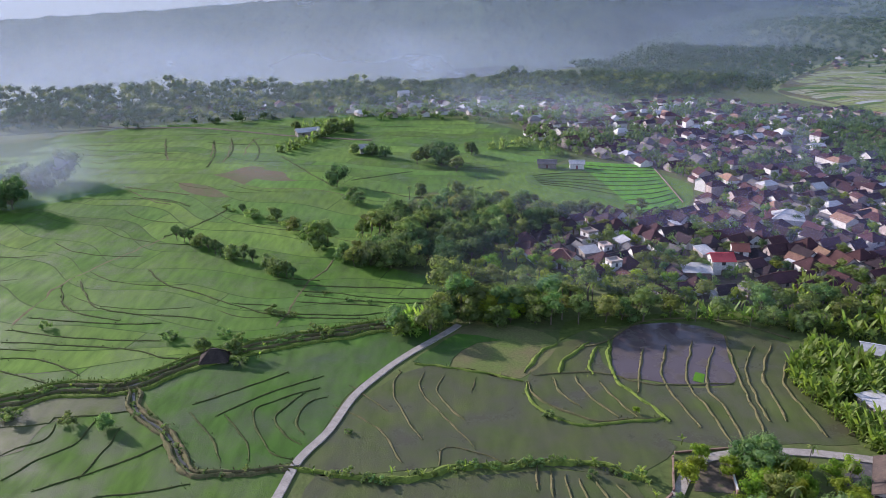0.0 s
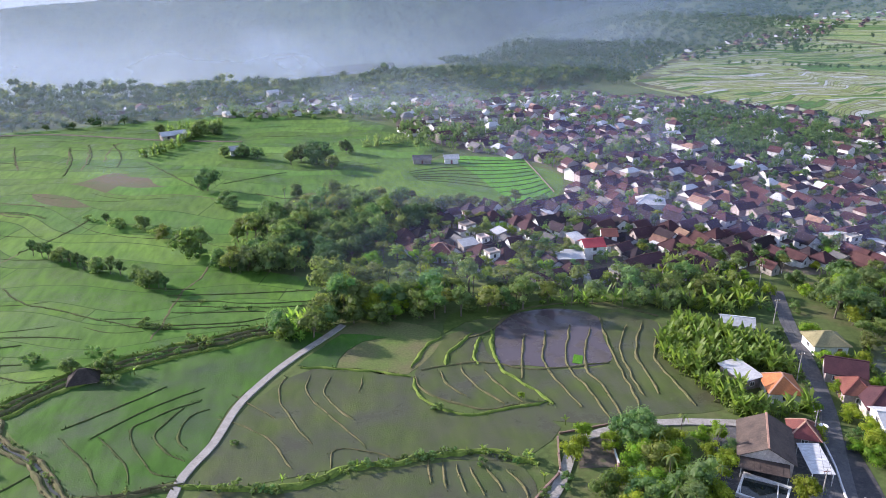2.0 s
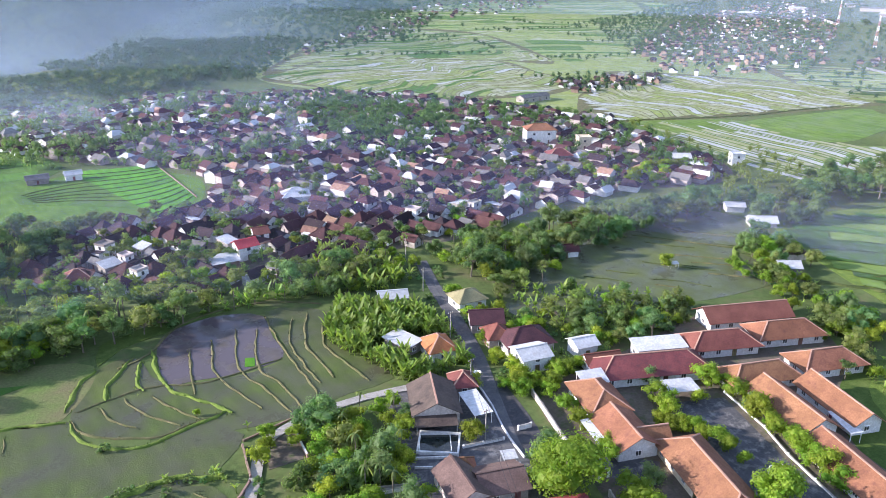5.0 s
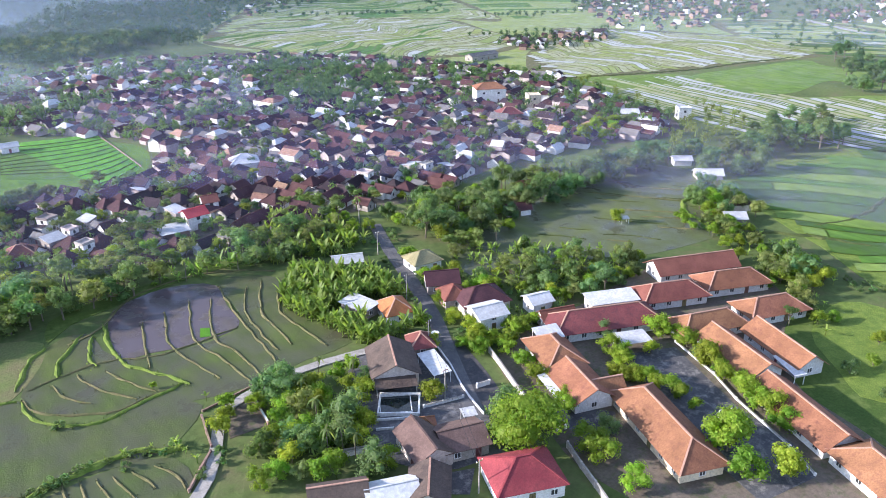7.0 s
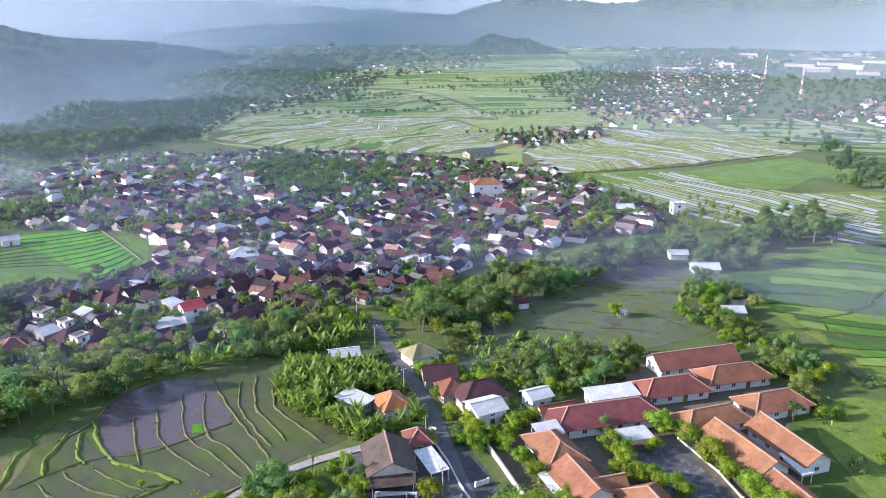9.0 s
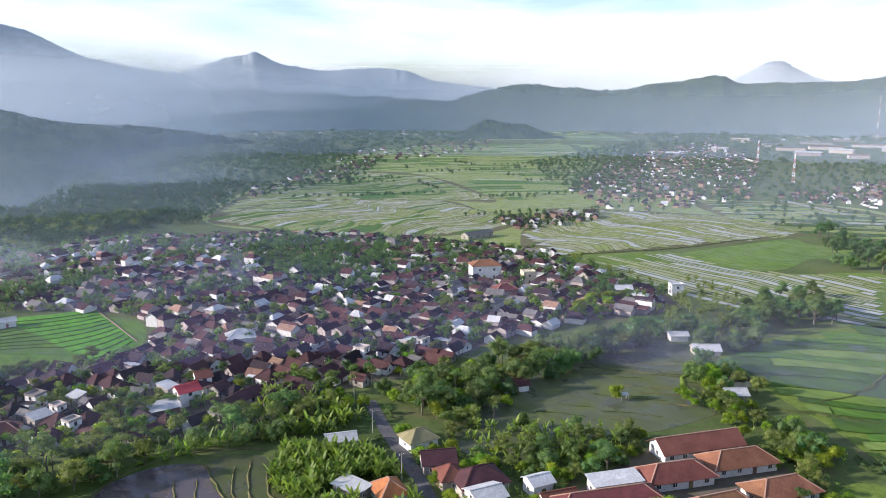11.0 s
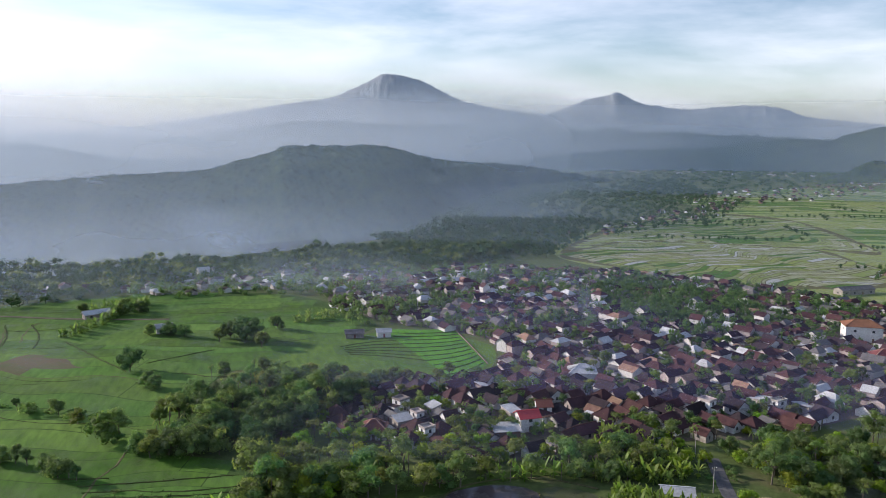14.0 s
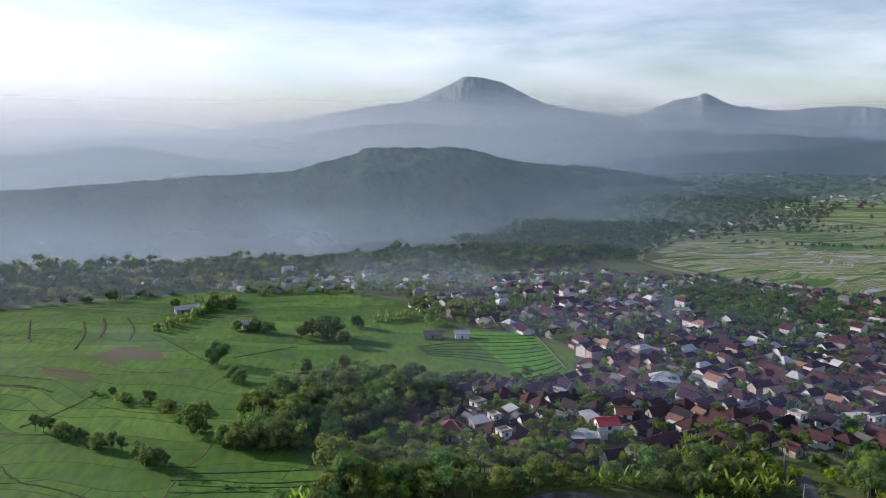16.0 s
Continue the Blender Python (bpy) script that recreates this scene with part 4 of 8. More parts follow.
for line in ([(31.2, 188), (25.2, 181.7), (20.8, 172.1)], [(40, 188.9), (32.5, 180), (29.3, 171.9)], [(42.1, 186.3), (38.1, 177.3), (37.6, 171.2)], [(46, 190.1), (43.7, 176.1), (44.1, 166.8), (49.9, 155.6), (51.9, 149.6)]):
    bund(line, 1.3, 0.55, M_BUND_GREEN, label="thick bund overgrown with lush light-green grass")
for line in (
    [(54.5, 185.7), (50.8, 173.6), (47.5, 162.5)], [(61.2, 186.9), (55.6, 169.6), (57.2, 153.3), (58.3, 147.3)], [(69.1, 188.9), (61.6, 168.3), (62.7, 154.3), (63.3, 141.9)], [(74, 186), (65.9, 166.9), (66.7, 154.3), (66, 141.6)],
    [(79.3, 192.7), (74.9, 168.4), (72.9, 152.5), (72, 145.3)], [(85.1, 186), (77.7, 171.6), (75.9, 159.7), (74.9, 149.5)], [(90.3, 186.7), (81.7, 170.9), (79.7, 155.2), (78.9, 149.7)], [(90.9, 178.1), (85.1, 165.2), (85.3, 153.2), (85.3, 143.2)],
    [(22.9, 171.2), (36.1, 172.3), (42.9, 171.1), (52.4, 166.4), (72.5, 166.4)], [(20.9, 167.9), (22.8, 160), (34.3, 150.5), (41.6, 150.7), (49.9, 151.3)], [(27.3, 169.5), (28.4, 162.7), (32.1, 156.7)], [(33.6, 170.5), (34.8, 162.3), (40.3, 151.6)], [(39.1, 167.9), (41.5, 159.6), (44.8, 151.7)],
    [(19.2, 133.5), (18.7, 125.7)], [(21.9, 131.9), (21.3, 123.6)], [(24.7, 130.5), (25.1, 121.7)], [(27.6, 129.3), (28.7, 120)], [(30.9, 128.4), (32.4, 120.7)], [(35.1, 127.3), (36.9, 120.9), (36.9, 116.9)],
):
    bund(line, 0.8, 0.38, M_BUND)

# ---------------------------------------------------------------- ways and water
PATH_LINE = [(-36, 114.7), (-33.7, 123.7), (-31.5, 136), (-26.7, 146.4), (-22.7, 160.7), (-17.2, 171.5), (-10.4, 181.9), (0.4, 195.1), (4, 200)]
LANE_LINE = [(36.1, 112.3), (41.1, 116.7), (45.6, 123.0), (48.8, 128.6), (51.5, 132.6), (55.3, 135.5), (59.1, 136.7), (63.4, 137.6), (68.9, 138.4), (74.7, 137.8), (79.9, 137.3), (84.1, 136.4), (90.6, 134.9), (97.2, 132.1)]
ROAD_LINE = [(64, 42.7), (77.3, 66.7), (89.3, 88), (98.7, 106.7), (107.3, 122.7), (115.3, 137.3), (123.6, 156.4), (132.5, 179.7), (142.1, 201.3)]
CANAL_LINE = [(-173.3, 144), (-140, 150.7), (-108, 158.7), (-97.3, 165.3), (-80, 166.7), (-66.7, 179.3), (-48.7, 188.8), (-30.7, 195.5), (-16, 200.7), (0, 202.7)]
BRANCH_LINE = [(-78.4, 165.3), (-73.1, 154.7), (-62.7, 145.3), (-56.9, 136), (-52.8, 132), (-42.7, 131.7), (-32, 133.1)]
HEDGE_LINE = [(-32, 133.1), (-12.7, 129.2), (1.3, 132), (13.3, 133.7), (25.3, 134.7), (36.7, 131.6), (41.3, 127.3)]
ribbon("footpath", PATH_LINE, 2.0, M_CONCRETE, 0.35, 0.6, label="narrow pale concrete footpath through the paddies", category="path")
ribbon("lane", LANE_LINE, 2.5, M_CONCRETE, 0.30, 0.5, label="curving narrow concrete lane", category="lane")
ribbon("road", ROAD_LINE, 4.2, M_ASPHALT, 0.10, 0.3, label="worn grey asphalt village road", category="road")
M_DITCH = surface("ditch_water", (0.05, 0.05, 0.035), (0.08, 0.08, 0.055), 0.3, 2, 0.1, bmp=0.1, spec=0.5)
ribbon("canal_water", CANAL_LINE, 0.9, M_DITCH, 0.12, 0.3, label="narrow irrigation canal with brown water", category="canal")
for side in (-1.3, 1.3):
    bund([(x - 0.4 * side, y + 0.9 * side) for x, y in CANAL_LINE], 1.5, 0.9, M_BUND, label="high grassy bank of the irrigation canal", name="canal_bank", group="banks of the canal")
ribbon("ditch_water", BRANCH_LINE, 0.6, M_DITCH, 0.12, 0.3, label="narrow winding ditch with brown water", category="ditch")
for side in (-1.3, 1.3):
    bund([(x + 0.75 * side, y + 0.5 * side) for x, y in BRANCH_LINE], 1.3, 0.8, M_BUND, label="grassy bank of the winding ditch", name="ditch_bank", group="banks of the ditch")
for side in (-2.3, 2.3):
    bund([(x - 0.7 * side, y + 1.4 * side) for x, y in CANAL_LINE], 1.6, 0.7, M_BUND_GREEN, label="strip of tall weeds along the canal", name="weedy_bank", tufts=7)
bund(HEDGE_LINE, 2.0, 0.9, M_BUND_GREEN, label="weedy bank between two paddies", name="weedy_bank")

# ---------------------------------------------------------------- plants
def leaves_into(vs, fs, centre, radii, n, size, rg, hang=0.0):
    """Leaf clumps spread over an uneven ellipsoid shell; each is a small bent diamond."""
    cx, cy, cz = centre
    for _ in range(n):
        u, t = rg.uniform(-0.75, 1), rg.uniform(0, 6.283)
        s = math.sqrt(max(0, 1 - u * u))
        d = Vector((s * math.cos(t), s * math.sin(t), u))
        k = rg.uniform(0.62, 1.2)
        p = Vector((cx + d.x * radii[0] * k, cy + d.y * radii[1] * k, cz + d.z * radii[2] * k))
        nrm = (d + Vector((rg.uniform(-0.55, 0.55), rg.uniform(-0.55, 0.55), rg.uniform(-0.2, 0.7)))).normalized()
        a = nrm.orthogonal().normalized()
        a = (a * math.cos(t * 3) + nrm.cross(a) * math.sin(t * 3))
        a.z -= hang
        a.normalize()
        b = nrm.cross(a)
        z = size * rg.uniform(0.6, 1.35)
        i = len(vs)
        vs += [p - a * z, p + b * z * 0.55 + nrm * z * 0.12, p + a * z - nrm * z * 0.15, p - b * z * 0.55 + nrm * z * 0.12]
        fs.append((i, i + 1, i + 2, i + 3))


def core_into(vs, fs, centre, radii, rg):
    """A rough dark core that keeps the crown from being see-through."""
    i0 = len(vs)
    rows, cols = 4, 7
    for r in range(rows + 1):
        u = math.pi * r / rows
        for c in range(cols):
            t = 2 * math.pi * c / cols
            k = rg.uniform(0.5, 0.72)
            vs.append(Vector((centre[0] + radii[0] * k * math.sin(u) * math.cos(t), centre[1] + radii[1] * k * math.sin(u) * math.sin(t), centre[2] + radii[2] * k * math.cos(u))))
    for r in range(rows):
        for c in range(cols):
            a, b = i0 + r * cols + c, i0 + r * cols + (c + 1) % cols
            fs.append((a, b, b + cols, a + cols))


def limb_into(vs, fs, a, b, ra, rb, sides=6):
    a, b = Vector(a), Vector(b)
    t = (b - a).normalized()
    o = t.orthogonal().normalized()
    w = t.cross(o)
    i0 = len(vs)
    for p, r in ((a, ra), (b, rb)):
        for k in range(sides):
            c = 2 * math.pi * k / sides
            vs.append(p + o * (r * math.cos(c)) + w * (r * math.sin(c)))
    for k in range(sides):
        fs.append((i0 + k, i0 + (k + 1) % sides, i0 + sides + (k + 1) % sides, i0 + sides + k))


def make_tree(name, height, spread, trunk_share, lobes, n, leaf, material, seed, label, flat=0.7, hang=0.0):
    """A broad-leaved tree: tapered trunk, limbs that carry the lobes of an uneven crown."""
    rg = random.Random(seed)
    r0 = root(name)
    tv, tf, cv, cf = [], [], [], []
    fork = height * trunk_share
    bend = Vector((rg.uniform(-0.3, 0.3), rg.uniform(-0.3, 0.3), fork))
    limb_into(tv, tf, (0, 0, -0.3), bend, height * 0.028, height * 0.018)
    for k in range(lobes):
        t = 6.283 * (k + rg.uniform(-0.3, 0.3)) / max(1, lobes - 1)
        d = spread * rg.uniform(0.18, 0.56) if k else 0
        hz = fork + (height - fork) * (rg.uniform(0.08, 0.78) if k else 0.78)
        c = (bend.x + d * math.cos(t), bend.y + d * math.sin(t), hz)
        rr = spread * rg.uniform(0.22, 0.36)
        rad = (rr, rr * rg.uniform(0.8, 1.1), min(rr * flat * rg.uniform(0.8, 1.2), (height - hz)))
        limb_into(tv, tf, bend, c, height * 0.014, height * 0.006, 5)
        core_into(cv, cf, c, rad, rg)
        leaves_into(cv, cf, c, rad, n // lobes, leaf, rg, hang)
    mesh_ob("trunk", tv, tf, M_BARK, r0)
    mesh_ob("crown", cv, cf, material, r0)
    return tagged(r0, label, "tree", "trees round the fields and the village")


def make_palm(name, height, seed, label):
    rg = random.Random(seed)
    r0 = root(name)
    vs, fs = [], []
    p = Vector((0, 0, -0.3))
    lean = Vector((rg.uniform(-0.1, 0.1), rg.uniform(-0.1, 0.1), 0))
    for k in range(4):
        q = p + Vector((lean.x * k, lean.y * k, height / 4))
        limb_into(vs, fs, p, q, 0.2 - 0.02 * k, 0.18 - 0.02 * k)
        p = q
    mesh_ob("trunk", vs, fs, M_BARK, r0)
    for k in range(7):
        t, up = 6.283 * k / 7 + rg.uniform(-0.2, 0.2), rg.uniform(-0.1, 0.9)
        frond_leaf(r0, "frond", p, t, up, rg.uniform(2.6, 3.4), 0.75, M_LEAF_OLIVE, 6, 1.3)
    return tagged(r0, label, "palm", "palms round the fields and the village")


def frond_leaf(parent, name, base, turn, up, length, width, material, cuts=4, droop=1.0):
    """One long arching leaf: a folded strip."""
    vs, fs = [], []
    d = Vector((math.cos(turn), math.sin(turn), 0))
    s = Vector((-d.y, d.x, 0))
    for k in range(cuts + 1):
        u = k / cuts
        c = base + d * (length * u * (1 - 0.25 * u)) + Vector((0, 0, length * (up * u - droop * 0.75 * u * u)))
        w = width * (0.25 + 1.6 * u * (1 - u) + 0.35 * (1 - u)) * (1 if u < 0.99 else 0.15)
        vs += [c - s * w * 0.5 - Vector((0, 0, 0.12 * w)), c, c + s * w * 0.5 - Vector((0, 0, 0.12 * w))]
    for k in range(cuts):
        i = 3 * k
        fs += [(i, i + 1, i + 4, i + 3), (i + 1, i + 2, i + 5, i + 4)]
    return mesh_ob(name, vs, fs, material, parent)


def make_banana(height, seed):
    rg = random.Random(seed)
    r0 = root("banana_plant")
    vs, fs = [], []
    limb_into(vs, fs, (0, 0, -0.2), (0.05, 0.05, height * 0.55), 0.16, 0.09)
    mesh_ob("stem", vs, fs, M_LEAF_OLIVE, r0)
    for k in range(5):
        frond_leaf(r0, "leaf", Vector((0.05, 0.05, height * 0.5)), 6.283 * k / 5 + rg.uniform(-0.35, 0.35), rg.uniform(0.9, 1.9), height * rg.uniform(0.5, 0.68), height * 0.2, M_BANANA, 4, 1.25)
    return tagged(r0, "banana plant with broad torn light-green leaves", "banana plant", "banana plants of the grove")


TREES = {
    "round": [make_tree("broadleaf_tree", 9.5, 8.0, 0.2, 13, 1250, 0.36, M_LEAF, 11 + k, "leafy green broadleaf tree with a dense crown", 0.85) for k in range(3)],
    "dark": [make_tree("mango_tree", 9.5, 8.5, 0.14, 14, 1300, 0.36, M_LEAF_DARK, 21 + k, "dense dark-green mango tree", 0.9) for k in range(2)],
    "light": [make_tree("young_tree", 6.6, 5.5, 0.18, 10, 1000, 0.29, M_LEAF_LIGHT, 31 + k, "young tree with bright yellow-green leaves", 0.9) for k in range(2)],
    "garden": [make_tree("garden_tree", 6.3, 5.5, 0.16, 11, 1300, 0.25, M_LEAF_LIGHT if k else M_LEAF, 131 + k, "small garden tree with a full green crown", 0.9) for k in range(3)],
    "feather": [make_tree("feathery_tree", 9.5, 6.5, 0.40, 10, 620, 0.28, M_LEAF_OLIVE, 141 + k, "thin feathery tree with a bare slim trunk", 0.5, 0.2) for k in range(2)],
    "slim": [make_tree("slim_tree", 9.5, 4.6, 0.26, 9, 900, 0.31, M_LEAF_DARK, 37 + k, "slim dark-green tree on a bare trunk", 1.15) for k in range(2)],
    "shade": [make_tree("shade_tree", 11.0, 10.0, 0.16, 16, 4600, 0.30, M_LEAF_LIGHT, 36, "large shade tree with a full bright-green crown", 0.85)],
    "tall": [make_tree("tall_tree", 13.5, 7.0, 0.34, 11, 1150, 0.34, M_LEAF, 41 + k, "tall thin tree with a loose crown and bare lower trunk", 0.75, 0.3) for k in range(2)],
    "olive": [make_tree("olive_green_tree", 9.5, 7.5, 0.22, 11, 900, 0.37, M_LEAF_OLIVE, 51 + k, "tree with a loose yellow-olive crown", 0.75, 0.2) for k in range(2)],
    "bush": [make_tree("bush", 2.4, 3.0, 0.12, 5, 260, 0.24, M_LEAF, 61 + k, "low leafy green bush", 0.8) for k in range(2)],
    "palm": [make_palm("coconut_palm", 9.0, 71 + k, "slim coconut palm with arching fronds") for k in range(2)],
    "banana": [make_banana(3.7, 81 + k) for k in range(3)],
}
USED = set()


def thicket(name, spots, label, seed, height=4.2, material=None):
    """Many banana plants joined, behind those that stand as things of their own: upright leaves above, hanging ones below."""
    rg = random.Random(seed)
    vs, fs = [], []
    for x, y in spots:
        h = height * rg.uniform(0.65, 1.25)
        limb_into(vs, fs, (x, y, -0.2), (x, y, h * 0.55), 0.15, 0.09, 4)
        for k in range(13):
            low = k > 8
            t, ln, wd = 6.283 * k / 9 + rg.uniform(-0.35, 0.35), h * rg.uniform(0.42, 0.66), h * rg.uniform(0.11, 0.16)
            up = rg.uniform(-0.2, 0.5) if low else rg.uniform(0.8, 2.3)
            d = Vector((math.cos(t), math.sin(t), 0))
            s2 = Vector((-d.y, d.x, 0))
            i = len(vs)
            for q in range(4):
                u = q / 3
                c = Vector((x, y, h * (0.34 if low else 0.5))) + d * (ln * u * (1 - 0.25 * u)) + Vector((0, 0, ln * (up * u - 0.94 * u * u)))
                w2 = wd * (0.3, 0.62, 0.52, 0.08)[q]
                vs += [c - s2 * w2, c + s2 * w2]
            fs += [(i, i + 1, i + 3, i + 2), (i + 2, i + 3, i + 5, i + 4), (i + 4, i + 5, i + 7, i + 6)]
    return tagged(mesh_ob(name, vs, fs, material or M_BANANA), label, "banana plants", kind="stuff")


def plant(kind, x, y, s=1.0, rg=rnd, z=0.0):
    src = rg.choice(TREES[kind])
    k = s * rg.uniform(0.85, 1.15)
    m = Matrix.Translation((x, y, z)) @ Matrix.Rotation(rg.uniform(0, 6.28), 4, "Z") @ Matrix.Diagonal((k, k, k * rg.uniform(0.9, 1.12), 1))
    if src.name not in USED:
        USED.add(src.name)
        src.matrix_world = m
        return src
    return copy_thing_plain(src, m)


def copy_thing_plain(src, m):
    """copy_thing() for a pattern whose first one already stands at its own pose and size."""
    keep = src.matrix_basis.copy()
    src.matrix_basis = Matrix.Identity(4)
    ob = copy_thing(src, m)
    src.matrix_basis = keep
    return ob


def scatter(poly, gap, kinds, rg, avoid=(), limit=999, s=1.0):
    """Trees over a stretch of the plan, no closer than gap."""
    xs, ys = [p[0] for p in poly], [p[1] for p in poly]
    out = []
    for _ in range(limit * 12):
        x, y = rg.uniform(min(xs), max(xs)), rg.uniform(min(ys), max(ys))
        if not inside(x, y, poly) or any((x - a) ** 2 + (y - b) ** 2 < gap * gap for a, b in out):
            continue
        if any(near_line(x, y, l, d) for l, d in avoid):
            continue
        out.append((x, y))
        if len(out) >= limit:
            break
    for x, y in out:
        plant(rg.choice(kinds), x, y, s, rg)
    return out


def woods(name, spots, material, label, leaf=1.0, n=34, seed=5, h=9.0, sp=8.0, kind="stuff"):
    """Many far trees joined: each a few lobes of leaf clumps on a stem."""
    rg = random.Random(seed)
    vs, fs = [], []
    for x, y, z in spots:
        k = rg.uniform(0.5, 1.0) + 0.6 * rg.random() ** 3
        k *= 0.78 + 0.5 * noise.noise(Vector((x * 0.02, y * 0.02, 4)))
        hh, ss = h * k, sp * k * rg.uniform(0.85, 1.15)
        limb_into(vs, fs, (x, y, z - 0.5), (x, y, z + hh * 0.55), 0.3, 0.2, 4)
        for q in range(3):
            c = (x + rg.uniform(-0.3, 0.3) * ss, y + rg.uniform(-0.3, 0.3) * ss, z + hh * rg.uniform(0.34, 0.68))
            rad = (ss * rg.uniform(0.28, 0.42), ss * rg.uniform(0.28, 0.42), hh * rg.uniform(0.28, 0.38))
            core_small(vs, fs, c, rad, rg)
            leaves_into(vs, fs, c, rad, n // 3, leaf, rg)
    return tagged(mesh_ob(name, vs, fs, material), label, "woods", kind=kind)


def core_small(vs, fs, c, rad, rg):
    i = len(vs)
    vs += [Vector((c[0] + rad[0] * a * rg.uniform(0.42, 0.56), c[1] + rad[1] * b * rg.uniform(0.42, 0.56), c[2] + rad[2] * d * 0.55)) for a, b, d in ((0, 0, 0.95), (1, 0, 0), (0, 1, 0), (-1, 0, 0), (0, -1, 0), (0, 0, -0.9))]
    fs += [(i + a, i + b, i + d) for a, b, d in ((0, 1, 2), (0, 2, 3), (0, 3, 4), (0, 4, 1), (5, 2, 1), (5, 3, 2), (5, 4, 3), (5, 1, 4))]


def spots_in(poly, gap, rg, avoid=(), limit=4000, land=False):
    xs, ys = [p[0] for p in poly], [p[1] for p in poly]
    out = []
    x = min(xs)
    while x < max(xs):
        y = min(ys)
        while y < max(ys):
            px, py = x + rg.uniform(-0.45, 0.45) * gap, y + rg.uniform(-0.45, 0.45) * gap
            if inside(px, py, poly) and not any(near_line(px, py, l, d) for l, d in avoid):
                out.append((px, py, land_z(px, py) if land else 0.0))
            y += gap
        x += gap
    rg.shuffle(out)
    return out[:limit]

# ---------------------------------------------------------------- buildings
def window_into(bm, x, y, z, w, h, axis, out):
    """A window as a shallow frame-deep box against a wall."""
    if axis == "y":
        box(bm, x - w / 2, min(y, y + out), z, x + w / 2, max(y, y + out), z + h)
    else:
        box(bm, min(x, x + out), y - w / 2, z, max(x, x + out), y + w / 2, z + h)


def frame_into(parent, x, y, z, w, h, axis, s, name):
    """A proud frame of four bars round an opening, with a mullion."""
    bm = bmesh.new()
    t, d = 0.12, 0.12 * s
    for a0, b0, a1, b1 in ((-w / 2 - t, z - t, w / 2 + t, z), (-w / 2 - t, z + h, w / 2 + t, z + h + t), (-w / 2 - t, z, -w / 2, z + h), (w / 2, z, w / 2 + t, z + h), (-0.04, z, 0.04, z + h)):
        lo, hi = min(0.002 * s, d), max(0.002 * s, d)
        if axis == "y":
            box(bm, x + a0, y + lo, b0, x + a1, y + hi, b1)
        else:
            box(bm, x + lo, y + a0, b0, x + hi, y + a1, b1)
    part(name, bm, M_WOOD if "door" in name else M_STEEL_WHITE, parent)


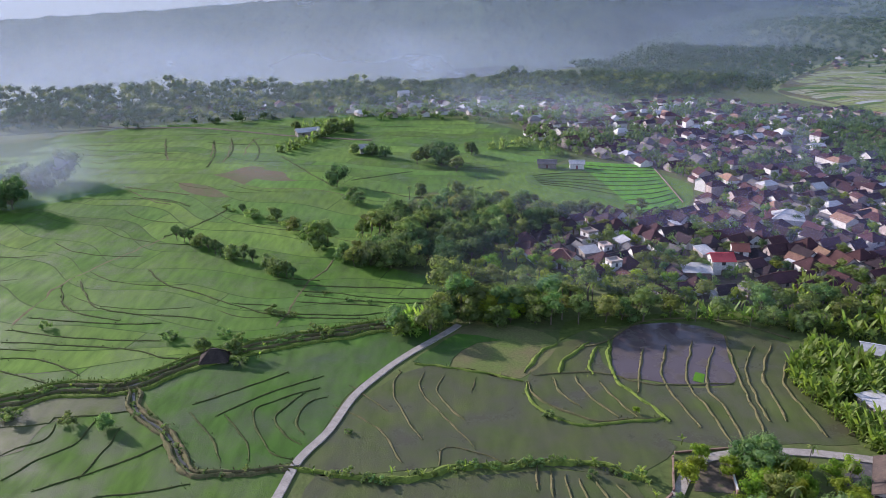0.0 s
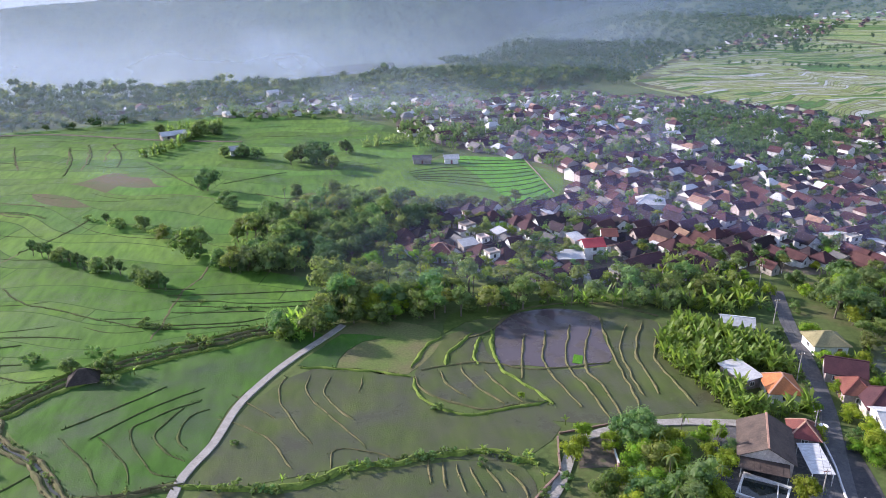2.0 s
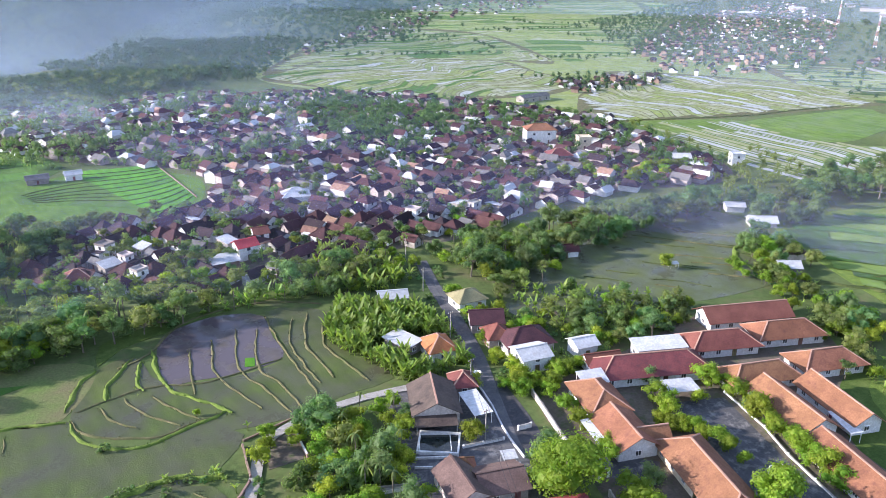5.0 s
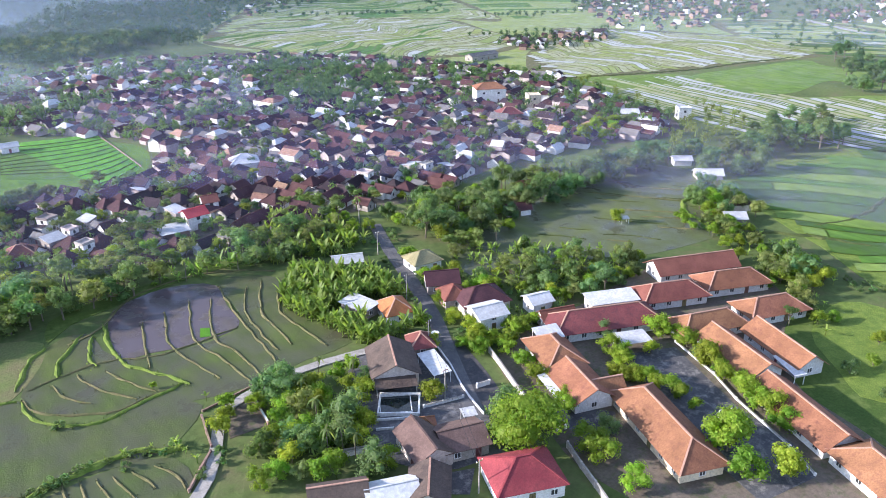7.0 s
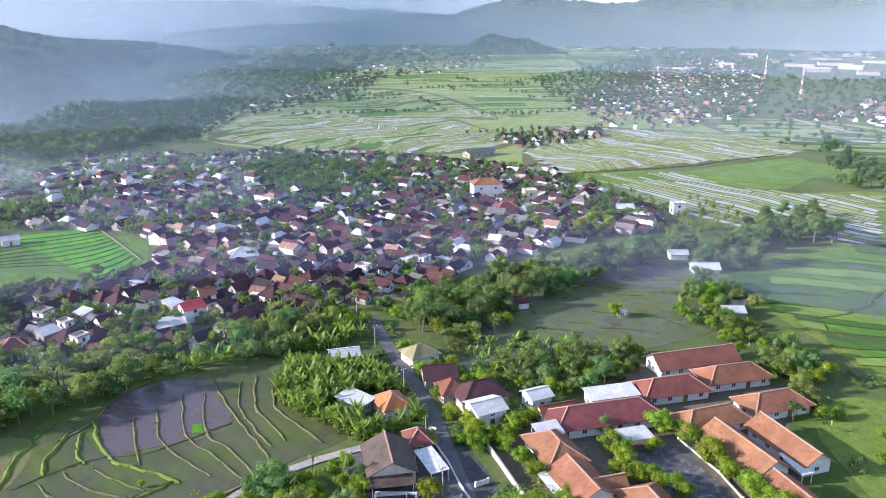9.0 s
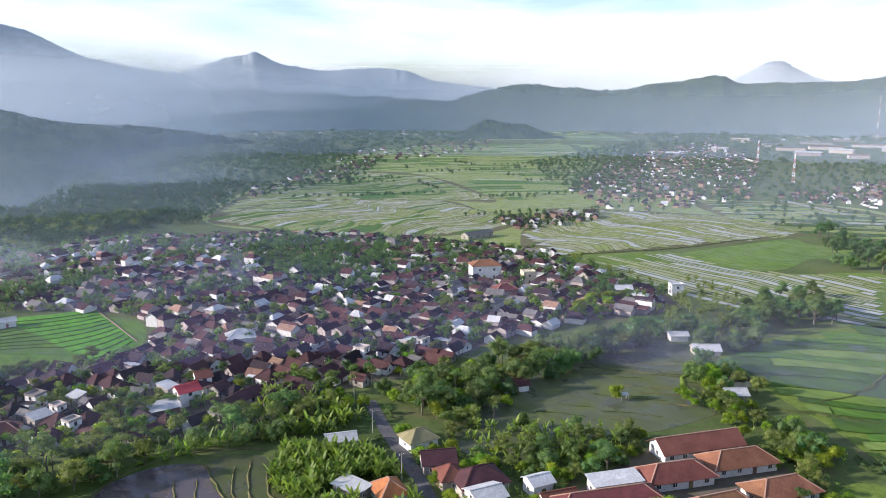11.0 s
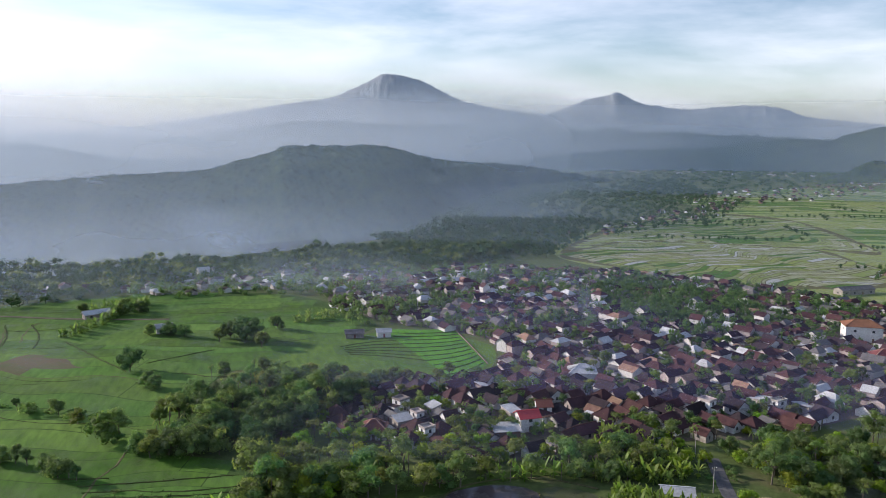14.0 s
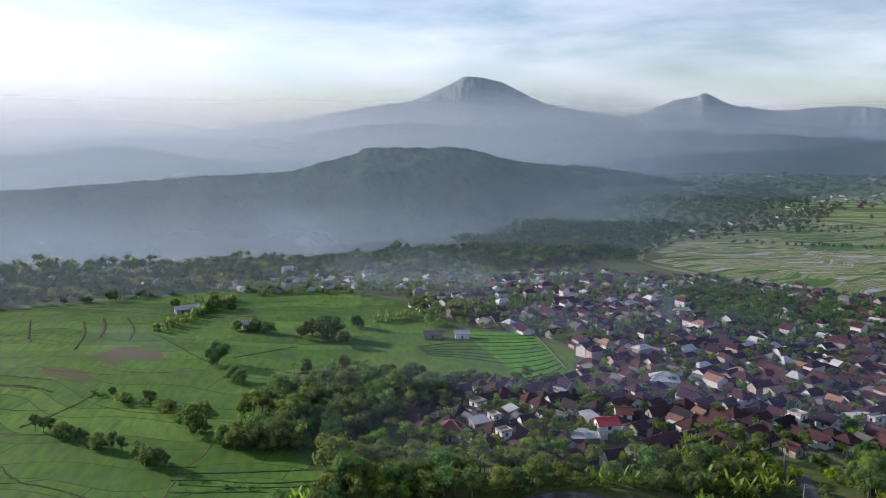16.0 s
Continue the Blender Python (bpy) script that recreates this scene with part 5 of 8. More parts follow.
def make_house(name, w, d, h, rise, roof, roof_mat, wall_mat, label, category="house", group="", over=0.6, storeys=1, openings=True, cap=None, cap_mat=None, veranda=False, annex=None, fine=False):
    """A house with its ridge along x: walls, roof slopes, ridge caps, doors and windows as parts."""
    r0 = root(name)
    bm = bmesh.new()
    hw, hd = w / 2, d / 2
    box(bm, -hw, -hd, -0.3, hw, hd, h)
    if roof in ("gable", "mono"):
        for sx in (-1, 1):
            x0, x1 = sx * hw, sx * (hw - 0.15)
            if roof == "gable":
                tri = [(-hd, h), (hd, h), (0, h + rise * 0.97)]
            else:
                tri = [(-hd, h), (hd, h), (hd, h + rise * 0.97)]
            a = [bm.verts.new((x0, y, z)) for y, z in tri]
            b = [bm.verts.new((x1, y, z)) for y, z in tri]
            bm.faces.new(a)
            bm.faces.new(b[::-1])
            for k in range(3):
                bm.faces.new((a[k], a[(k + 1) % 3], b[(k + 1) % 3], b[k]))
        bmesh.ops.recalc_face_normals(bm, faces=bm.faces)
    part("wall", bm, wall_mat, r0)
    ow, od = hw + over, hd + over
    k = rise / hd
    lo = h - over * k
    cap_mat = cap_mat or roof_mat
    if roof == "gable":
        for s in (-1, 1):
            bm = bmesh.new()
            slab(bm, [(-ow, s * od, lo), (ow, s * od, lo), (ow, 0, h + rise), (-ow, 0, h + rise)], 0.14)
            part("roof_slope", bm, roof_mat, r0)
        bm = bmesh.new()
        bar(bm, (-ow - 0.05, 0, h + rise + 0.14), (ow + 0.05, 0, h + rise + 0.14), 0.4, 0.22)
        part("ridge_cap", bm, cap_mat, r0)
    elif roof == "hip":
        rl = max(0.3, hw - hd * 0.95)
        top = h + rise
        for s in (-1, 1):
            bm = bmesh.new()
            slab(bm, [(-ow, s * od, lo), (ow, s * od, lo), (rl, 0, top), (-rl, 0, top)], 0.12)
            part("roof_slope", bm, roof_mat, r0)
            bm = bmesh.new()
            slab(bm, [(s * ow, -od, lo), (s * ow, od, lo), (s * rl, 0, top)], 0.12)
            part("hip_slope", bm, roof_mat, r0)
        bm = bmesh.new()
        bar(bm, (-rl, 0, top + 0.12), (rl, 0, top + 0.12), 0.4, 0.22)
        for sx in (-1, 1):
            for sy in (-1, 1):
                bar(bm, (sx * rl, 0, top + 0.12), (sx * ow, sy * od, lo + 0.13), 0.36, 0.2)
        part("ridge_cap", bm, cap_mat, r0)
    elif roof == "mono":
        bm = bmesh.new()
        k2 = rise / d
        slab(bm, [(-ow, -od, h - over * k2), (ow, -od, h - over * k2), (ow, od, h + rise + over * k2), (-ow, od, h + rise + over * k2)], 0.1)
        part("roof_sheet", bm, roof_mat, r0)
    else:
        bm = bmesh.new()
        box(bm, -hw - 0.15, -hd - 0.15, h, hw + 0.15, hd + 0.15, h + 0.16)
        for q in ((-hw - 0.15, -hd - 0.15, hw + 0.15, -hd), (-hw - 0.15, hd, hw + 0.15, hd + 0.15), (-hw - 0.15, -hd, -hw, hd), (hw, -hd, hw + 0.15, hd)):
            box(bm, q[0], q[1], h + 0.164, q[2], q[3], h + 0.75)
        part("roof_deck", bm, roof_mat, r0)
    if openings:
        fh = h / storeys
        for f in range(storeys):
            for s in (-1, 1):
                n = max(1, int(w / (4.2 if fine else 6.0)))
                for q in range(n):
                    x = -hw + (q + 0.5) * w / n
                    if f == 0 and q == n // 2 and s == -1:
                        bm = bmesh.new()
                        window_into(bm, x, s * hd, 0.0, 1.0, 2.05, "y", s * 0.05)
                        door = part("door", bm, M_WOOD, r0)
                        if fine:
                            frame_into(door, x, s * hd, 0.0, 1.0, 2.05, "y", s, "door_frame")
                        continue
                    bm = bmesh.new()
                    window_into(bm, x, s * hd, f * fh + 0.95, 1.25, 1.15, "y", s * 0.05)
                    win = part("window", bm, M_DARK, r0)
                    if fine:
                        frame_into(win, x, s * hd, f * fh + 0.95, 1.25, 1.15, "y", s, "window_frame")
                bm = bmesh.new()
                window_into(bm, s * hw, 0, f * fh + 0.95, 1.2, 1.15, "x", s * 0.05)
                win = part("window", bm, M_DARK, r0)
                if fine:
                    frame_into(win, s * hw, 0, f * fh + 0.95, 1.2, 1.15, "x", s, "window_frame")
    if veranda:
        bm = bmesh.new()
        slab(bm, [(-hw, -hd - 2.4, h - 0.9), (hw, -hd - 2.4, h - 0.9), (hw, -hd + 0.02, h - 0.25), (-hw, -hd + 0.02, h - 0.25)], 0.1)
        part("veranda_roof", bm, roof_mat, r0)
        for x in (-hw + 0.2, 0, hw - 0.2):
            bm = bmesh.new()
            box(bm, x - 0.08, -hd - 2.3, -0.3, x + 0.08, -hd - 2.14, h - 0.86)
            part("post", bm, M_WALL_WHITE, r0)
    if annex:
        ax, ay, aw, ad, ah, amat = annex
        bm = bmesh.new()
        box(bm, ax - aw / 2 + 0.3, ay - ad / 2 + 0.3, -0.3, ax + aw / 2 - 0.3, ay + ad / 2 - 0.3, ah - 0.05)
        part("annex_wall", bm, wall_mat, r0)
        bm = bmesh.new()
        slab(bm, [(ax - aw / 2, ay - ad / 2, ah), (ax + aw / 2, ay - ad / 2, ah), (ax + aw / 2, ay + ad / 2, ah + 0.45), (ax - aw / 2, ay + ad / 2, ah + 0.45)], 0.08)
        part("annex_roof", bm, amat, r0)
    return tagged(r0, label, category, group)


def place(src, x, y, turn, sx=1.0, sy=1.0, sz=1.0, z=0.0):
    m = Matrix.Translation((x, y, z)) @ Matrix.Rotation(radians(turn), 4, "Z") @ Matrix.Diagonal((sx, sy, sz, 1))
    if src.name not in USED:
        USED.add(src.name)
        src.matrix_world = m
        return src
    return copy_thing_plain(src, m)


HG = "houses of the village"
HOUSES = [
    (make_house("house", 9.0, 7.0, 2.5, 2.0, "gable", M_TILE_OLD, M_WALL_WHITE, "white village house with a weathered dark-brown tile roof", group=HG, annex=(-5.2, -0.4, 3.4, 4.0, 2.2, M_SHEET)), 5),
    (make_house("house", 8.6, 7.6, 2.5, 2.3, "hip", M_TILE_OLD, M_WALL, "village house with a dark hipped tile roof", group=HG, annex=(5.0, 0.5, 3.4, 5.0, 2.3, M_SHEET_GREY)), 5),
    (make_house("house", 8.0, 6.4, 2.5, 1.9, "gable", M_TILE, M_WALL_WHITE, "white-walled village house with a red clay tile roof", group=HG, annex=(0.5, 4.4, 5.0, 3.0, 2.2, M_RUST)), 3),
    (make_house("house", 9.0, 7.5, 2.5, 2.3, "hip", M_TILE, M_WALL_WHITE, "white village house with a hipped red clay tile roof", group=HG), 3),
    (make_house("house", 10.0, 6.0, 2.5, 1.7, "gable", M_TILE_MAROON, M_WALL, "long grey village house with a maroon tile roof", group=HG, veranda=True), 5),
    (make_house("house", 7.0, 6.0, 2.8, 0.9, "mono", M_SHEET, M_WALL, "small building with a pale sheet-metal roof", group=HG, over=0.35), 2.0),
    (make_house("house", 6.5, 5.4, 2.4, 1.0, "gable", M_SHEET_GREY, M_WALL, "small house with a grey asbestos sheet roof", group=HG, over=0.4, annex=(-4.4, 0, 3.4, 3.6, 2.1, M_RUST)), 2),
    (make_house("house", 7.5, 6.0, 2.4, 1.5, "gable", M_RUST, M_WALL, "small house with a rusty sheet roof", group=HG, over=0.4, annex=(0, -4.0, 4.0, 3.0, 2.1, M_SHEET)), 1.2),
    (make_house("house", 5.4, 5.0, 4.6, 0.6, "flat", M_WALL, M_WALL_WHITE, "small white two-storey house with a roof deck", group=HG, storeys=2, annex=(4.0, 0.3, 4.0, 4.5, 2.8, M_TILE_OLD)), 0.7),
    (make_house("house", 7.6, 6.8, 4.8, 1.9, "hip", M_TILE, M_WALL_WHITE, "white two-storey house with a red hipped tile roof", group=HG, storeys=2), 0.4),
]


def roofs(name, spots, label, seed, mats, kind="stuff", turn=20, size=1.0, white=0.45, wall=None):
    """Far houses joined by roof colour: walls with a gabled or hipped roof, half of them with a lean-to."""
    rg = random.Random(seed)
    sets = [([], []) for _ in mats]
    walls = [([], []), ([], [])]

    def walls_into(m, x0, y0, x1, y1, h, wall_v, wall_f):
        i = len(wall_v)
        wall_v += [m @ Vector((x, y, z)) for z in (-1, h) for x, y in ((x0, y0), (x1, y0), (x1, y1), (x0, y1))]
        wall_f += [(i, i + 1, i + 5, i + 4), (i + 1, i + 2, i + 6, i + 5), (i + 2, i + 3, i + 7, i + 6), (i + 3, i, i + 4, i + 7)]
        return i

    for x, y in spots:
        w, d, h, rise = size * rg.uniform(5, 9), size * rg.uniform(4.5, 7.0), rg.uniform(2.2, 3.0) * (1.8 if rg.random() < 0.15 else 1), rg.uniform(1.1, 2.3)
        m = Matrix.Translation((x, y, land_z(x, y))) @ Matrix.Rotation(radians(turn + rg.choice((0, 90)) + rg.uniform(-12, 12)), 4, "Z")
        pick = rg.choices(range(len(mats)), [q[1] for q in mats])[0]
        vs, fs = sets[pick]
        wall_v, wall_f = walls[1 if rg.random() < white else 0]
        hip = rg.random() < 0.4
        i = walls_into(m, -w / 2, -d / 2, w / 2, d / 2, h, wall_v, wall_f)
        if not hip:
            k = len(wall_v)
            wall_v += [m @ Vector((sx * w / 2, 0, h + rise * 0.95)) for sx in (-1, 1)]
            wall_f += [(i + 4, i + 7, k), (i + 5, k + 1, i + 6)]
        i = len(vs)
        e, cut = 0.5, d * 0.45 if hip else 0.0
        vs += [m @ Vector((sx * (w / 2 + e - (cut if y2 == 0 else 0)), y2, z)) for sx in (-1, 1) for y2, z in ((-d / 2 - e, h - 0.3), (0, h + rise), (d / 2 + e, h - 0.3))]
        fs += [(i, i + 3, i + 4, i + 1), (i + 1, i + 4, i + 5, i + 2)]
        if hip:
            fs += [(i, i + 1, i + 2), (i + 3, i + 5, i + 4)]
        if rg.random() < 0.55:
            side, wide, out = rg.choice((-1, 1)), w * rg.uniform(0.4, 0.9), rg.uniform(2.0, 3.4)
            y0, y1 = side * d / 2, side * (d / 2 + out)
            walls_into(m, -wide / 2, min(y0, y1), wide / 2, max(y0, y1), 1.9, wall_v, wall_f)
            vs, fs = sets[rg.choices(range(len(mats)), [q[1] for q in mats])[0]]
            i = len(vs)
            vs += [m @ Vector(c) for c in ((-wide / 2 - 0.3, y0, 2.5), (wide / 2 + 0.3, y0, 2.5), (wide / 2 + 0.3, y1 + side * 0.4, 1.95), (-wide / 2 - 0.3, y1 + side * 0.4, 1.95))]
            fs.append((i, i + 1, i + 2, i + 3))
    for (wall_v, wall_f), mt in zip(walls, (wall or M_WALL, M_WALL_WHITE)):
        if wall_f:
            tagged(mesh_ob(name, wall_v, wall_f, mt), label, "houses", kind=kind)
    for (vs, fs), (mt, _) in zip(sets, mats):
        if fs:
            tagged(mesh_ob(name + "_roofs", vs, fs, mt), label, "roofs", kind=kind)

# ---------------------------------------------------------------- village
VILLAGE = [(21.3, 270.7), (53.3, 296), (96, 298.7), (112, 314.7), (122.7, 349.3), (101.3, 386.7), (80, 406.7), (50.7, 453.3), (60, 526.7), (100, 566.7), (178.7, 573.3), (286.7, 522.7), (349.3, 440), (384, 349.3), (365.3, 282.7), (349.3, 220), (316, 200), (266.7, 217.3), (220, 220), (170.7, 210.7), (144, 216), (104, 210.7), (66.7, 221.3), (40, 240)]
TREEZONE = [(206.7, 446.7), (258.7, 497.3), (320, 429.3), (292, 378.7), (236, 360), (209.3, 378.7)]
sheet("village_ground", VILLAGE, M_EARTH, 0.03, label="trodden earth yards and alleys of the village", category="ground", step=8)
rg = random.Random(21)
KEEP_OUT = [(90, 236, 13), (304, 312, 13), (313, 286, 7), (284, 276, 10), (332, 236, 8), (353, 216, 7)]       # places of the single buildings below
placed, far_spots = [], []
u0, v0 = Vector((math.cos(radians(-70)), math.sin(radians(-70)))), Vector((math.cos(radians(20)), math.sin(radians(20))))
for i in range(-80, 80):
    for j in range(-80, 80):
        p = Vector((213, 333)) + u0 * (i * 7.2 + rg.uniform(-1.3, 1.3)) + v0 * (j * 7.8 + rg.uniform(-1.5, 1.5))
        x, y = p
        if not inside(x, y, VILLAGE) or near_line(x, y, ROAD_LINE, 8):
            continue
        if any((x - a) ** 2 + (y - b) ** 2 < c * c for a, b, c in KEEP_OUT):
            continue
        if inside(x, y, TREEZONE) and rg.random() < 0.75 or math.hypot(x, y) > 390 and rg.random() < 0.26 or rg.random() < 0.30 + (0.22 if y < 250 and x < 80 else 0):
            far_spots.append((x, y, 1))
            continue
        (placed if math.hypot(x, y) < 400 else far_spots).append((x, y, 0))
placed.sort(key=lambda q: math.hypot(q[0], q[1]))
far_spots += placed[128:]
for x, y, _ in placed[:128]:
    src = rg.choices([h for h, _ in HOUSES], [k for _, k in HOUSES])[0]
    place(src, x, y, 20 + rg.choice((0, 90, 180, 270)) + rg.uniform(-9, 9), rg.uniform(0.62, 1.0), rg.uniform(0.62, 1.0), rg.uniform(0.9, 1.2))
ROOFS = [(M_TILE_OLD, 5), (M_TILE, 5), (M_TILE_MAROON, 4), (M_SHEET, 1.8), (M_SHEET_GREY, 2), (M_RUST, 0.5)]
roofs("far_houses", [(x, y) for x, y, k in far_spots if not k], "far village houses with dark and red tile roofs among trees", 3, ROOFS)
tree_spots = [(x, y) for x, y, k in far_spots if k]

# ---------------------------------------------------------------- trees of the near land
rt = random.Random(5)
for x, y in tree_spots:
    if math.hypot(x, y) < 400:
        plant(rt.choice(("garden", "feather", "olive", "slim", "feather")), x, y, 0.62, rt)
scatter([(-37.3, 245.3), (-32, 277.3), (-20, 301.3), (17.3, 312), (49.3, 292), (2.7, 241.3), (-17.3, 244)], 4.6, ("dark", "dark", "round", "olive", "palm", "dark", "tall"), rt, limit=95, s=0.85)
scatter([(0, 202.7), (2.7, 226.7), (21.3, 226.7), (60, 213.3), (58.7, 201.3), (18.7, 197.3)], 4.4, ("round", "dark", "light", "olive", "feather", "tall", "garden", "palm"), rt, limit=56, s=0.84)
scatter([(-16, 193.3), (-14.7, 202.7), (0, 206.7), (0, 196), (-8, 190.7)], 3.0, ("olive", "round", "banana", "banana"), rt, limit=12, s=0.8)
scatter([(58, 133), (64, 135), (87, 131.5), (81, 114), (72, 104.5), (71, 96), (64, 98), (46, 108), (52, 122)], 2.9, ("garden", "light", "banana", "garden", "banana", "round", "olive", "palm", "light"), rt, avoid=[(LANE_LINE, 3.0), ([(53, 136), (55, 125)], 4.5), ([(83, 113), (79, 107)], 5.5)], limit=100, s=0.68)
scatter([(169.3, 177.3), (206.7, 201.3), (233.3, 196), (286.7, 186.7), (306.7, 177.3), (296, 170.7), (229.3, 177.3), (184, 173.3)], 5.5, ("dark", "feather", "round", "palm", "tall"), rt, limit=60, s=0.8)
scatter([(61.3, 205.3), (76, 200), (98.7, 193.3), (125.3, 193.3), (136, 210.7), (90.7, 214.7)], 5.5, ("round", "light", "palm", "banana", "olive"), rt, avoid=[(ROAD_LINE, 5)], limit=36, s=0.68)
scatter([(150.7, 197.3), (178.7, 200), (185.3, 185.3), (164, 169.3), (145.3, 176)], 5.5, ("round", "feather", "light"), rt, avoid=[(ROAD_LINE, 5)], limit=18, s=0.8)
scatter([(144, 146.7), (164, 152), (172, 130.7), (190.7, 122.7), (180, 116), (150.7, 117.3), (138.7, 132)], 5.0, ("feather", "bush", "light", "banana", "banana"), rt, avoid=[(ROAD_LINE, 5)], limit=26, s=0.55)
scatter([(230.7, 133.3), (242.7, 125.3), (216, 77.3), (184, 62.7), (204, 85.3), (221.3, 110.7)], 4.5, ("light", "banana", "banana"), rt, limit=24, s=0.7)
scatter([(244, 144), (258.7, 144), (262.7, 124), (248, 114.7), (234.7, 124)], 5, ("olive", "light", "round"), rt, limit=12, s=0.75)
scatter([(293.3, 166.7), (366.7, 181.3), (408, 165.3), (376, 150.7), (313.3, 152)], 8, ("round", "tall", "palm", "olive"), rt, limit=26, s=0.8)
scatter([(86.7, 169.3), (101.3, 186.7), (117.3, 174.7), (117.3, 152), (112, 136), (93.3, 134.7), (89.3, 153.3)], 2.4, ("banana",), rt, avoid=[(ROAD_LINE, 4), ([(103, 142.5), (111, 146)], 5.5), ([(97, 153), (106, 152)], 4.5), ([(111, 180), (119, 176)], 5)], limit=30)
scatter([(273.3, 245.3), (314.7, 229.3), (289.3, 210.7), (264, 222.7)], 3.6, ("banana", "light"), rt, limit=24)
for k, (x, y) in enumerate(((-103, 274), (-96.6, 269.8), (-91, 265.6), (-87, 261.6), (-81.7, 257.6), (-76.5, 253.8), (-71.9, 251.9), (-68, 250), (-56.7, 237.7), (-50.9, 234.3), (-53.5, 237), (-61, 243), (-99.5, 272), (-84, 259))):
    plant(("slim", "slim", "round")[k % 3], x, y, 0.62, rt)
for k, (x, y, _) in enumerate(curve_pts([(-93.3, 312.1), (-85.4, 306.7), (-74, 298.9), (-60, 291.4), (-51.9, 279.8), (-44.9, 262.9)], 4.2)):
    plant(("bush", "bush", "slim", "bush")[k % 4], x + rt.uniform(-1.5, 1.5), y + rt.uniform(-1.5, 1.5), (1.0, 0.8, 0.5, 1.2)[k % 4], rt)
for x, y, k, s in ((-51, 347, "dark", 1.1), (-1.5, 388, "dark", 1.5), (6, 372, "olive", 0.8), (-41, 322, "round", 0.8), (-38, 318, "round", 0.6), (-70, 298, "round", 0.7), (-48, 264, "olive", 1.0), (-44, 268, "tall", 0.8), (-40, 409, "dark", 0.9), (-32, 404, "round", 0.8), (-50, 412, "round", 0.7), (15, 408, "round", 0.9), (-9, 395, "dark", 1.1), (4, 384, "round", 1.0), (-14, 388, "olive", 0.7), (207, 147.5, "light", 0.75), (-80, 300, "bush", 1.6), (-64, 290, "bush", 1.6), (-60, 284, "olive", 0.6), (-92, 472, "round", 0.8), (-70, 466, "round", 0.9), (-60, 470, "dark", 0.8), (-78, 455, "bush", 1.6)):
    plant(k, x, y, s, rt)

for _ in range(14):
    plant("dark", rt.uniform(-226, -184), rt.uniform(314, 366), 1.35, rt)

scatter([(150, 146), (165, 152), (172, 131), (190, 123), (181, 116), (152, 117), (140, 131)], 4.6, ("feather", "light", "olive", "banana"), rt, avoid=[(ROAD_LINE, 6)], limit=22, s=0.55)
scatter([(84, 203), (100, 200), (128, 200), (138, 204), (146, 218), (120, 214), (96, 214)], 5.2, ("light", "feather", "tall", "round", "banana", "palm"), rt, avoid=[(ROAD_LINE, 5)], limit=30, s=0.68)
scatter([(146, 200), (152, 186), (164, 178), (190, 178), (196, 200), (160, 210)], 5.2, ("round", "feather", "light", "garden", "palm"), rt, avoid=[(ROAD_LINE, 5)], limit=28, s=0.7)
scatter([(226, 136), (240, 128), (215, 82), (196, 66), (184, 64), (204, 88)], 4.0, ("light", "light", "banana", "olive"), rt, limit=40, s=0.6)
thicket("banana_grove", [(x, y) for x, y, _ in spots_in([(87, 169), (101, 187), (117, 175), (118, 152), (112, 136), (93, 134), (89, 153)], 1.55, rt, avoid=[(ROAD_LINE, 4), ([(103, 142.5), (111, 146)], 5.5), ([(97, 153), (106, 152)], 4.5), ([(111, 180), (119, 176)], 5)])], "dense grove of banana plants with broad torn leaves", 44)
thicket("banana_grove", [(x, y) for x, y, _ in spots_in([(60, 204), (80, 199), (98, 196), (110, 190), (120, 196), (96, 204), (70, 210)], 4.2, rt, avoid=[(ROAD_LINE, 5)])], "banana plants along the edge of the village", 45)
thicket("banana_grove", [(x, y) for x, y, _ in spots_in([(-17, 194), (-15, 203), (-3, 207), (-3, 197), (-8, 191)], 2.6, rt)], "clump of banana plants beside the footpath", 46, 4.0)

# woods farther off
rw = random.Random(9)
def off_hill(poly, gap):
    """Spots in a stretch of the plain, none on the flank of the wooded hill."""
    return [q for q in spots_in(poly, gap, rw) if math.hypot(q[0], q[1]) < 1450 or q[0] / q[1] > 0.45]


SCARP = [(-400, 460), (-290.7, 496), (-204, 512), (-74.7, 538.7), (32, 569.3), (113.3, 578.7), (210.7, 613.3), (286.7, 693.3), (253.3, 746.7), (168, 726.7), (6.7, 670.7), (-190.7, 653.3), (-400, 626.7)]
woods("plain_gardens", spots_in([(340, 770), (615, 1010), (853, 1153), (630, 890), (390, 738)], 15, rw) + spots_in([(700, 1010), (1100, 1150), (1780, 1780), (760, 1230)], 34, rw), M_WOODS, "garden trees round the houses along the plain", 0.9, 36, 131, 8.0, 9.0)
woods("village_edge_trees", spots_in([(296, 190), (318, 206), (350, 212), (372, 232), (398, 226), (372, 190), (366, 178), (310, 174)], 8.5, rw) + spots_in([(352, 226), (366, 280), (382, 320), (392, 312), (376, 270), (366, 226)], 9, rw), M_LEAF_OLIVE, "trees and bananas along the far side of the village", 0.42, 80, 132, 7.0, 6.0)
belt = spots_in(SCARP, 8.8, rw)
woods("scarp_woods", belt[::4], M_LEAF_OLIVE, "paler trees in the belt along the edge of the terrace land", 0.6, 96, 99, 10.5, 12.5)
woods("scarp_woods", [q for k, q in enumerate(belt) if k % 4], M_WOODS, "dark belt of mixed trees along the edge of the terrace land", 0.66, 96, 1, 12.0, 14.5)
roofs("scarp_houses", [(x, y) for x, y, _ in spots_in([(-305.3, 533.3), (-84, 566.7), (36, 602.7), (133.3, 586.7), (30.7, 554.7), (-74.7, 536), (-262.7, 512)], 15, rw) if rw.random() < 0.5], "scattered houses among the trees on the scarp", 4, ROOFS)
